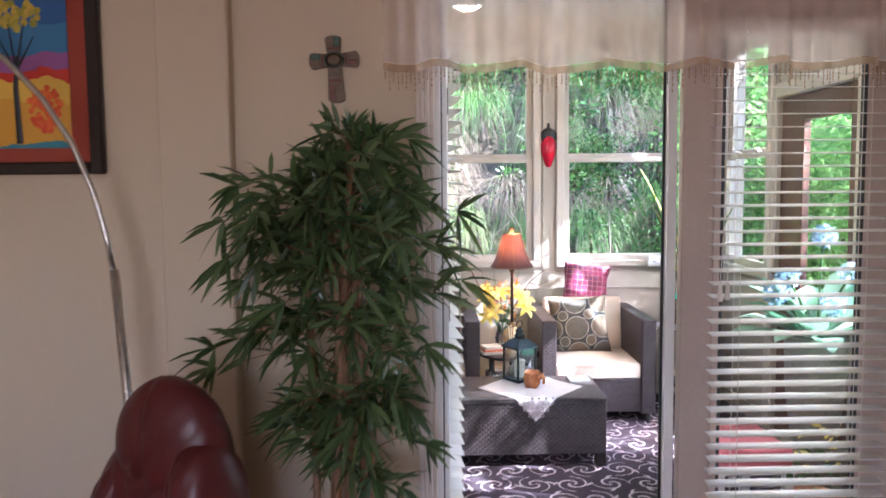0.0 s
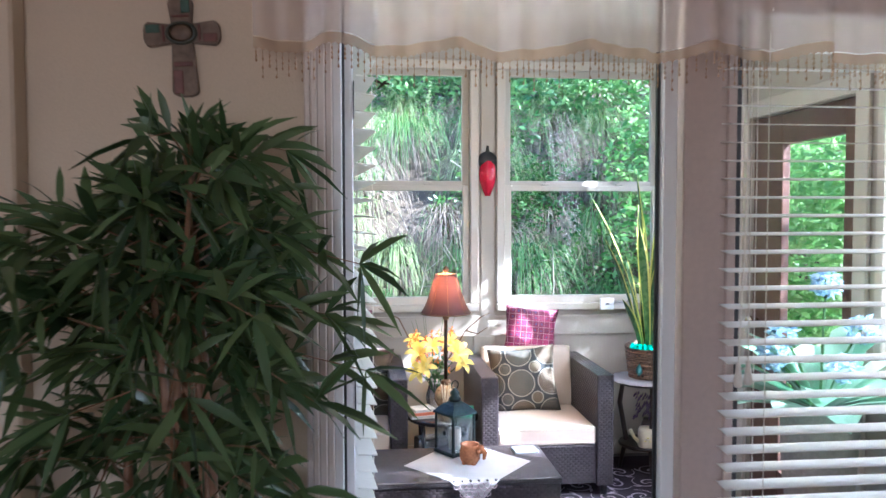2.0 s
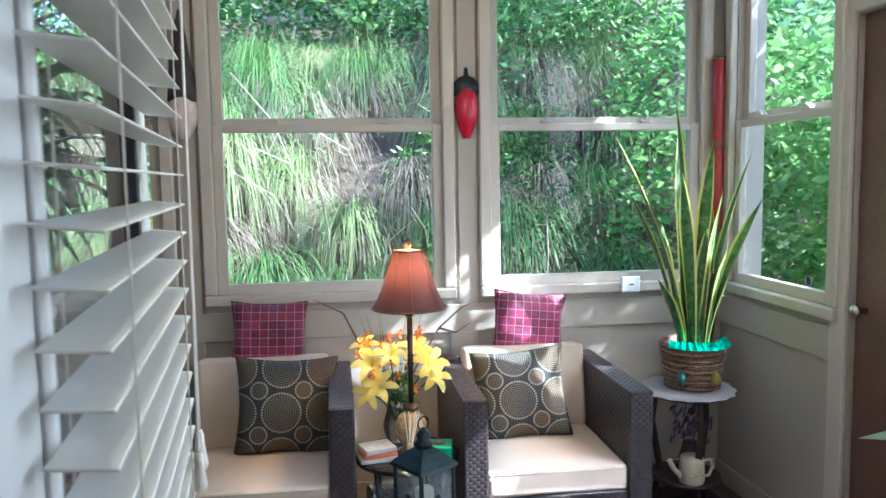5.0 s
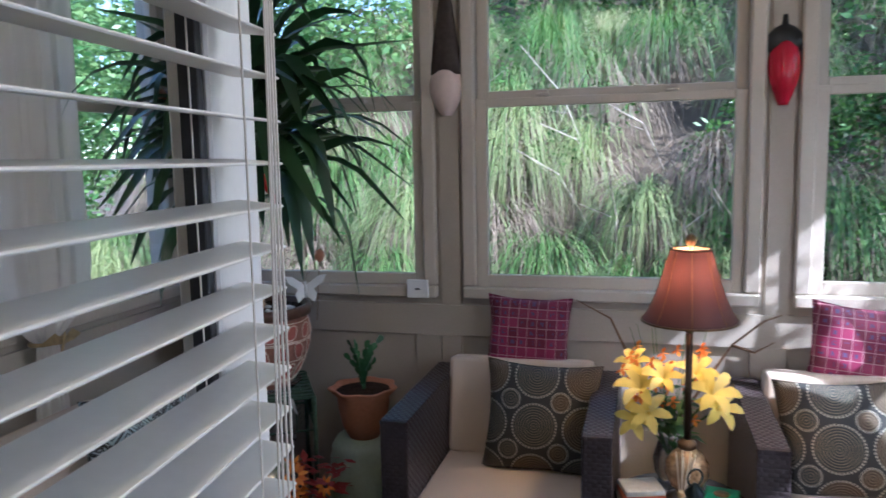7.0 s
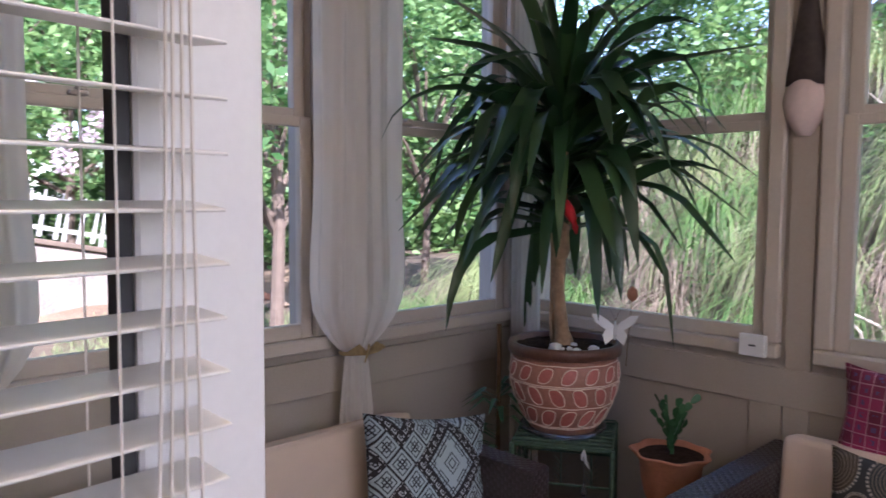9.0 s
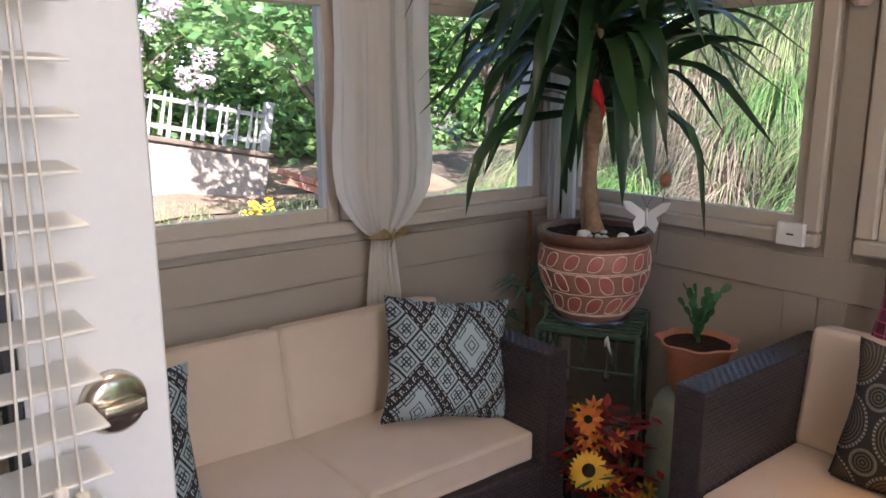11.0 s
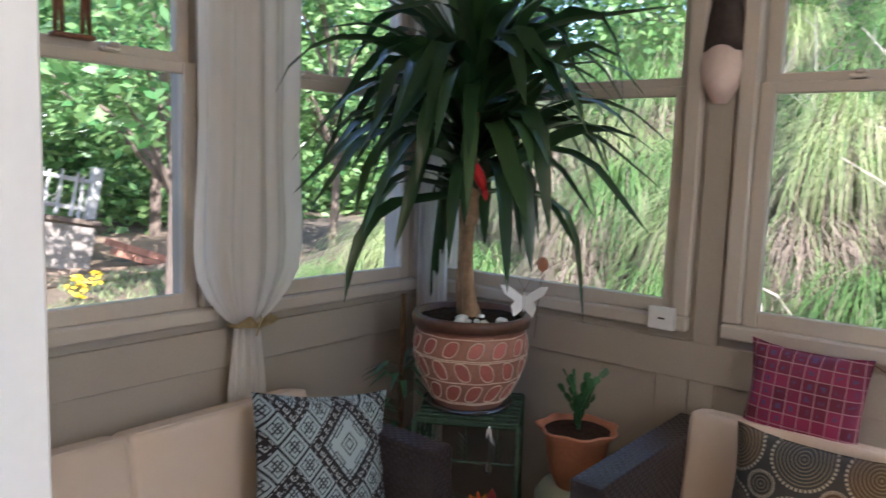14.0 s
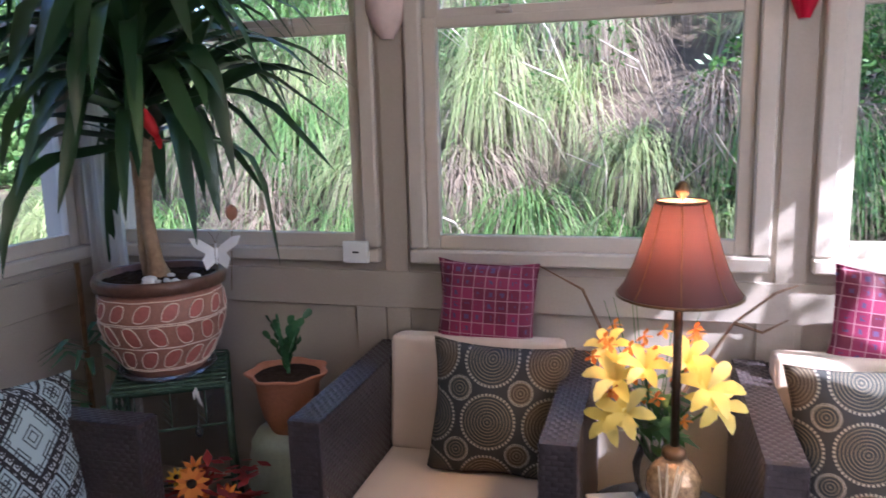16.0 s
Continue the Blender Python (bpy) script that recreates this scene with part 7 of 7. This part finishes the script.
part("pot", lathe([(0.08, 0), (0.11, 0.2), (0.12, 0.22), (0.11, 0.225)], 22), M_TERRA, yf, "", True)
scatter_leaves("leaves", cloud([(0, 0, 0.33, 0.12)], 3000, 81), 0.03, M_STEMG, yf, 82)
scatter_leaves("blossoms", cloud([(0, 0, 0.42, 0.10)], 2600, 83), 0.022, M_YEL, yf, 84)

# ---- the house room's things ----
val = thing("valance", "sheer rose-beige valance with lace hem and beads", "valance", pose(0, 2.52, 0))
M_VAL = sheer("rose_beige_voile", (0.86, 0.74, 0.68), 0.44)
M_HEM = sheer("beige_lace_hem", (0.55, 0.40, 0.28), 0.62)
M_BEAD = material("amber_glass_bead", (0.55, 0.36, 0.22), 0.2, vary=0.3, scale=40, trans=0.3)
bm = bmesh.new()
hem = bmesh.new()
n = 300
X0, X1 = -0.235, 1.75


def fold_y(x, z):
    f = max(0.0, min(1.0, (2.36 - z) / 0.38))
    return 0.028 * f * (math.sin(x * 23 + 0.7 * math.sin(x * 7)) + 0.55 * math.sin(x * 47 + 1.3)) + 0.008 * math.sin(x * 90)


def hem_z(x):
    return 1.95 - 0.006 * math.sin(x * 23 + 0.7 * math.sin(x * 7)) - 0.005 * math.sin(x * 5)


rows = []
for k in range(7):
    rows.append([bm.verts.new((X0 + (X1 - X0) * i / n, fold_y(X0 + (X1 - X0) * i / n, 2.36 - k * 0.06), 2.36 + (hem_z(X0 + (X1 - X0) * i / n) - 2.36) * k / 6)) for i in range(n + 1)])
for a, b in zip(rows, rows[1:]):
    for i in range(n):
        bm.faces.new((a[i], a[i + 1], b[i + 1], b[i]))
part("voile", bm, M_VAL, val, "", True)
rows = []
for k in range(3):
    rows.append([hem.verts.new((X0 + (X1 - X0) * i / n, fold_y(X0 + (X1 - X0) * i / n, 1.98), hem_z(X0 + (X1 - X0) * i / n) - 0.002 - k * 0.011 - (0.004 * (i % 2) if k == 2 else 0))) for i in range(n + 1)])
for a, b in zip(rows, rows[1:]):
    for i in range(n):
        hem.faces.new((a[i], a[i + 1], b[i + 1], b[i]))
part("lace_hem", hem, M_HEM, val, "beige lace hem", True)
bm = bmesh.new()
r = rng(90)
for i in range(150):
    x = X0 + (X1 - X0) * (i + 0.5) / 150
    y, z = fold_y(x, 1.98), hem_z(x) - 0.024
    ln = r.uniform(0.045, 0.07) if i % 2 else r.uniform(0.025, 0.04)
    tube([(x, y, z), (x + r.uniform(-0.002, 0.002), y, z - ln)], 0.0008, 4, bm)
    for q in range(3):
        zz = z - ln * (0.35 + 0.3 * q)
        lathe([(0.0008, -0.004), (0.0028, 0), (0.0008, 0.004)], 5, bm=bm, at=(x, y, zz), cap=False)
tagged(part("bead_fringe", bm, M_BEAD, val, "amber bead fringe"), kind="stuff")
part("rod", tube([(X0 - 0.02, 0, 2.36), (X1 + 0.02, 0, 2.36)], 0.011, 10), M_BRONZE, val, "", True)
for x in (X0 + 0.05, X1 - 0.05):
    part("bracket", tube([(x, 0, 2.36), (x, 0.10, 2.36)], 0.007, 6), M_BRONZE, val)

# cross on the wall
M_CROSSD = material("dark_green_bronze_ceramic", (0.05, 0.055, 0.04), 0.4, vary=0.6, scale=30, grain=90)
M_CROSST = material("tan_ceramic", (0.15, 0.10, 0.065), 0.5, vary=0.4, scale=30)
cr = thing("wall_cross", "ceramic wall cross in dark green and tan", "wall cross", pose(-0.397, INDOOR, 1.972, ry=-3))
M_CROSSM = material("maroon_ceramic", (0.13, 0.045, 0.035), 0.45, vary=0.4, scale=40)
M_CROSSG = material("green_ceramic_glaze", (0.03, 0.075, 0.05), 0.35, vary=0.4, scale=40)
bars = [("upper_arm", 0.042, 0.054, 0.070, 0), ("lower_arm", 0.044, 0.056, 0.128, 180), ("side_arm", 0.040, 0.054, 0.073, 90), ("side_arm", 0.040, 0.054, 0.073, -90)]
for name, w0, w1, ln, a in bars:
    bm = bmesh.new()
    pts = [(-w0 / 2, 0.018), (-w1 / 2, ln), (-w1 / 4, ln + 0.008), (w1 / 4, ln + 0.008), (w1 / 2, ln), (w0 / 2, 0.018)]
    vs = [bm.verts.new((x, -0.002, z)) for x, z in pts]
    f = bm.faces.new(vs)
    g = bmesh.ops.extrude_face_region(bm, geom=[f])
    bmesh.ops.translate(bm, vec=(0, -0.018, 0), verts=[v for v in g["geom"] if isinstance(v, bmesh.types.BMVert)])
    bmesh.ops.recalc_face_normals(bm, faces=bm.faces)
    bmesh.ops.bevel(bm, geom=bm.edges[:], offset=0.003, segments=2, affect="EDGES")
    arm = part(name, bm, M_CROSST, cr, "", False, pose(0, 0, 0, 0, a, 0))
    patch = M_CROSSG if a in (0, -90) else M_CROSSM
    part("glazed_patch", box(0.002, w0 * 0.5, -0.0225, -0.0195, ln * 0.62, ln + 0.002, 0.003), patch, arm, "dark glazed patch")
    part("inlay", box(-w0 * 0.45, w0 * 0.45, -0.0228, -0.0195, ln * 0.48, ln * 0.56, 0.003), M_CROSSM, arm, "maroon inlay")
ring = part("centre", lathe([(0.034, 0), (0.034, 0.022), (0.029, 0.027), (0.026, 0.024), (0.026, 0.0)], 28, cap=False), M_CROSSD, cr, "dark oval ring", True, pose(0, -0.002, 0, rx=90) @ Matrix.Diagonal((1.0, 0.75, 1, 1)))
part("boss", lathe([(0.026, 0.019), (0.018, 0.023), (0.001, 0.024)], 24), M_CROSST, ring, "pale oval boss", True)

# painting
pic = thing("framed_painting", "framed bright painting of trees and sunset field", "painting", pose(-1.144, INDOOR, 1.612))
M_FRAME = material("black_brown_frame", (0.022, 0.014, 0.012), 0.3, vary=0.3, scale=14)
W, H = 0.95, 0.75
for x0, x1, z0, z1 in ((-W, -W + 0.045, 0, H), (-0.045, 0, 0, H), (-W + 0.045, -0.045, 0, 0.04), (-W + 0.045, -0.045, H - 0.04, H)):
    part("frame_side", box(x0, x1, -0.03, -0.002, z0, z1, 0.006), M_FRAME, pic)
M_MAT = material("brick_red_mat", (0.33, 0.06, 0.035), 0.8, vary=0.08, scale=10)
part("mat_board", box(-W + 0.045, -0.045, -0.012, -0.004, 0.04, H - 0.04), M_MAT, pic, "brick red mat board")


def canvas_material():
    c = Nodes("painted_sunset_canvas", 0.35)
    n = c.t.nodes.new("ShaderNodeTexNoise")
    n.inputs["Scale"].default_value = 7
    n.inputs["Detail"].default_value = 6
    link(c.co, n.inputs["Vector"], c.t)
    w = c.op("ADD", c.z, c.op("MULTIPLY", c.op("SUBTRACT", n.outputs["Fac"], 0.5), 0.12))
    col = c.mix(c.op("GREATER_THAN", w, 0.10), (0.04, 0.22, 0.30), (0.70, 0.36, 0.03))
    col = c.mix(c.op("GREATER_THAN", w, 0.24), col, (0.78, 0.50, 0.06))
    col = c.mix(c.op("GREATER_THAN", w, 0.305), col, (0.55, 0.03, 0.015))
    col = c.mix(c.op("GREATER_THAN", w, 0.335), col, (0.30, 0.10, 0.32))
    col = c.mix(c.op("GREATER_THAN", w, 0.385), col, (0.05, 0.20, 0.42))
    col = c.mix(c.op("GREATER_THAN", w, 0.49), col, (0.03, 0.12, 0.34))
    return c.done(col, n.outputs["Fac"], 0.8)


part("canvas", box(-W + 0.10, -0.105, -0.016, -0.0125, 0.085, H - 0.09), canvas_material(), pic, "bright painted landscape")
M_DARKP = material("black_paint_stroke", (0.015, 0.02, 0.03), 0.5)
bm = tube([(-0.27, -0.018, 0.10), (-0.275, -0.018, 0.28), (-0.265, -0.018, 0.38)], [0.012, 0.009, 0.005], 6)
for p in ((-0.33, 0.45), (-0.21, 0.44), (-0.29, 0.48), (-0.24, 0.48)):
    tube([(-0.27, -0.018, 0.33), (p[0], -0.018, p[1])], [0.005, 0.002], 5, bm)
bmesh.ops.scale(bm, vec=(1, 0.3, 1), verts=bm.verts, space=Matrix.Translation((0, 0.018, 0)))
part("painted_trunk", bm, M_DARKP, pic)
r = rng(6)
bm = bmesh.new()
for k in range(90):
    a, q = r.uniform(0, 6.28), r.random() ** 0.5
    lathe([(r.uniform(0.006, 0.014), 0), (0.002, 0.0012)], 6, bm=bm, at=(-0.29 + 0.10 * q * math.cos(a), 0.505 + 0.05 * q * math.sin(a), 0))
part("painted_crown", bm, leafy("ochre_green_paint", (0.30, 0.30, 0.03), (0.65, 0.45, 0.05), 0.5, 0.0), pic, "", False, pose(0, -0.017, 0, rx=90) @ Matrix.Diagonal((1, 1, 1, 1)))
bm = bmesh.new()
for k in range(80):
    a, q = r.uniform(0, 6.28), r.random() ** 0.5
    lathe([(r.uniform(0.006, 0.014), 0), (0.002, 0.0012)], 6, bm=bm, at=(-0.185 + 0.05 * q * math.cos(a), 0.215 + 0.075 * q * math.sin(a), 0))
part("painted_bush", bm, leafy("vermilion_paint", (0.65, 0.06, 0.01), (0.80, 0.17, 0.02), 0.5, 0.0), pic, "", False, pose(0, -0.017, 0, rx=90))

# arc floor lamp
M_STEEL = material("brushed_steel", (0.55, 0.53, 0.50), 0.28, 1.0, vary=0.15, scale=30)
arc = thing("arc_floor_lamp", "brushed steel arc floor lamp", "floor lamp", pose(-0.988, 2.36, 0))
part("base", lathe([(0.13, 0), (0.14, 0.01), (0.14, 0.028), (0.12, 0.035)], 32), M_STEEL, arc, "", True, pose(0.03, 0, 0))
part("sleeve", tube([(0.03, 0, 0.03), (-0.005, 0, 0.7), (-0.042, 0, 1.325)], 0.0135, 12), M_STEEL, arc, "", True)
pts = [(-0.042, 0, 1.30), (-0.06, 0, 1.42), (-0.095, 0, 1.56), (-0.15, 0, 1.70), (-0.23, 0, 1.83), (-0.33, 0, 1.94), (-0.46, 0, 2.03), (-0.62, 0, 2.07), (-0.80, 0, 2.05), (-0.95, 0, 1.97)]
part("arm", tube(pts, 0.0085, 10), M_STEEL, arc, "", True)
part("shade", lathe([(0.03, 1.97), (0.08, 1.94), (0.13, 1.87), (0.14, 1.82), (0.135, 1.82), (0.07, 1.93)], 28, cap=False), M_STEEL, arc, "steel dome shade", True, pose(-0.97, 0, 0))

# recliner
M_LEATHER = material("maroon_leather", (0.085, 0.012, 0.013), 0.36, vary=0.3, scale=8, grain=130, bump=0.35)
rec = thing("recliner", "maroon leather recliner with a padded headrest", "recliner", pose(-0.765, 2.0, 0, rz=-25) @ Matrix.Diagonal((0.82, 0.82, 0.905, 1)))


def puffy(sx, sy, sz, power=2.6, crease=0.0):
    bm = bmesh.new()
    bmesh.ops.create_uvsphere(bm, u_segments=88, v_segments=60, radius=1)
    for v in bm.verts:
        x, y, z = v.co
        k = (abs(x) ** power + abs(y) ** power + abs(z) ** power) ** (-1 / power)
        v.co = Vector((x * k * sx, y * k * sy, z * k * sz))
        v.co *= 1 + 0.05 * noise.noise(v.co * 6)
        if crease:
            low = max(0.0, min(1.0, 0.5 - v.co.z / (2 * sz)))
            for o, ww in ((-0.09, 0.011), (-0.02, 0.014), (0.06, 0.012)):
                v.co *= 1 - 0.10 * low * math.exp(-((v.co.x - o - 0.45 * v.co.z) / ww) ** 2)
            v.co.y -= crease * math.exp(-((v.co.x + 0.25 * v.co.z + 0.02) / 0.012) ** 2) * (1 if v.co.y < 0 else -1) * -1
            v.co -= Vector((0, 1, 0)) * crease * 0.7 * math.exp(-((v.co.z + 0.02) / 0.014) ** 2) * (-1 if v.co.y < 0 else 1)
    return bm


part("headrest", puffy(0.21, 0.13, 0.25, 2.1, 0.012), M_LEATHER, rec, "", True, pose(0.03, 0.0, 0.965, rx=8, ry=14))
part("side_bolster", puffy(0.085, 0.13, 0.20, 2.3, 0.01), M_LEATHER, rec, "", True, pose(-0.19, -0.02, 0.78, ry=22))
part("side_bolster", puffy(0.10, 0.14, 0.20, 2.3, 0.012), M_LEATHER, rec, "", True, pose(0.195, -0.05, 0.86, ry=-4))
part("backrest", puffy(0.26, 0.13, 0.36, 3.0, 0.012), M_LEATHER, rec, "", True, pose(0, 0.0, 0.68))
part("seat", puffy(0.28, 0.3, 0.12, 3.2), M_LEATHER, rec, "", True, pose(0, 0.3, 0.42))
for s in (-1, 1):
    part("armrest", puffy(0.075, 0.3, 0.10, 3.0), M_LEATHER, rec, "", True, pose(s * 0.30, 0.25, 0.52))
part("swivel_base", lathe([(0.26, 0.0), (0.26, 0.03), (0.06, 0.06), (0.05, 0.34)], 28), M_SIDE, rec, "", True, pose(0, 0.2, 0))

# bamboo
M_BAMB = leafy("dark_bamboo_leaf", (0.035, 0.075, 0.026), (0.13, 0.19, 0.07), 0.36, 0.22)
M_CANE = material("brown_bamboo_cane", (0.24, 0.13, 0.07), 0.5, vary=0.35, scale=20, grain=60)
bam = thing("bamboo_plant", "tall artificial bamboo in a basket by the door", "plant", pose(-0.35, 2.33, 0) @ Matrix.Diagonal((1.0, 1.0, 1.03, 1)))
part("planter", lathe([(0.14, 0), (0.15, 0.02), (0.17, 0.26), (0.18, 0.29), (0.165, 0.29), (0.155, 0.2)], 28), M_RATTAN, bam, "brown woven planter", True)
part("moss", lathe([(0.001, 0.25), (0.158, 0.24)], 20, cap=False), M_EARTH, bam, "", True)
r = rng(33)
lv = bmesh.new()
tw = bmesh.new()


def fan(p, d, count, ln):
    d = d.normalized()
    s = d.orthogonal().normalized()
    for q in range(count):
        a = r.uniform(-1.35, 1.35)
        e = Matrix.Rotation(r.uniform(0, 6.28), 3, d) @ s
        v = (d * math.cos(a) + e * math.sin(a) + Vector((0, 0, -0.1))).normalized()
        l = ln * r.uniform(0.8, 1.3)
        w = r.uniform(0.013, 0.019)
        blade(lv, [p, p + v * l * 0.3, p + v * l * 0.65 + Vector((0, 0, -0.006)), p + v * l + Vector((0, 0, -0.02))], [0.003, w, w * 0.9, 0.001], fold=0.15, side=Vector((r.uniform(-1, 1), r.uniform(-1, 1), r.uniform(0.1, 1))))


for k, (x, y, top) in enumerate(((0.0, 0.0, 1.66), (-0.05, 0.03, 1.66), (0.05, 0.02, 1.66), (-0.03, -0.05, 1.60), (0.03, -0.05, 1.56), (-0.09, 0.0, 1.55), (0.08, -0.01, 1.52))):
    lean = (r.uniform(-0.17, 0.17), r.uniform(-0.06, 0.05))
    pts = [(x + lean[0] * f * f, y + lean[1] * f * f, 0.22 + (top - 0.22) * f) for f in (0, 0.2, 0.4, 0.6, 0.8, 1.0)]
    cane = part("cane", tube(pts, [0.013, 0.012, 0.011, 0.009, 0.007, 0.004], 8), M_CANE, bam, "", True)
    for q in range(21):
        f = 0.24 + 0.76 * r.random() ** 0.62
        i = min(4, int(f * 5))
        p = Vector(pts[i]).lerp(Vector(pts[i + 1]), min(1.0, f * 5 - i))
        a = r.uniform(0, 6.28)
        reach = r.uniform(0.10, 0.33) * (1.0 if 0.95 < p.z < 1.45 else 0.62)
        d = Vector((math.cos(a), math.sin(a) * 0.85, r.uniform(0.15, 0.8)))
        if math.sin(a) > 0.1:
            reach *= 0.55
        m = p + d.normalized() * reach * 0.6
        e = m + Vector((d.x, d.y, d.z * 0.1 - 0.25)).normalized() * reach * 0.5
        tube([p, m, e], [0.0025, 0.0018, 0.001], 4, tw)
        fan(m, d, 4, 0.10)
        fan(m.lerp(e, 0.5), d, 4, 0.10)
        fan(e, Vector((d.x, d.y, -0.3)), 7, 0.11)
    fan(Vector(pts[-1]), Vector((0.2, 0, 1)), 7, 0.10)
tagged(part("twigs", tw, M_CANE, bam), kind="stuff")
tagged(part("leaves", lv, M_BAMB, bam, "dark green narrow leaves"), kind="stuff")
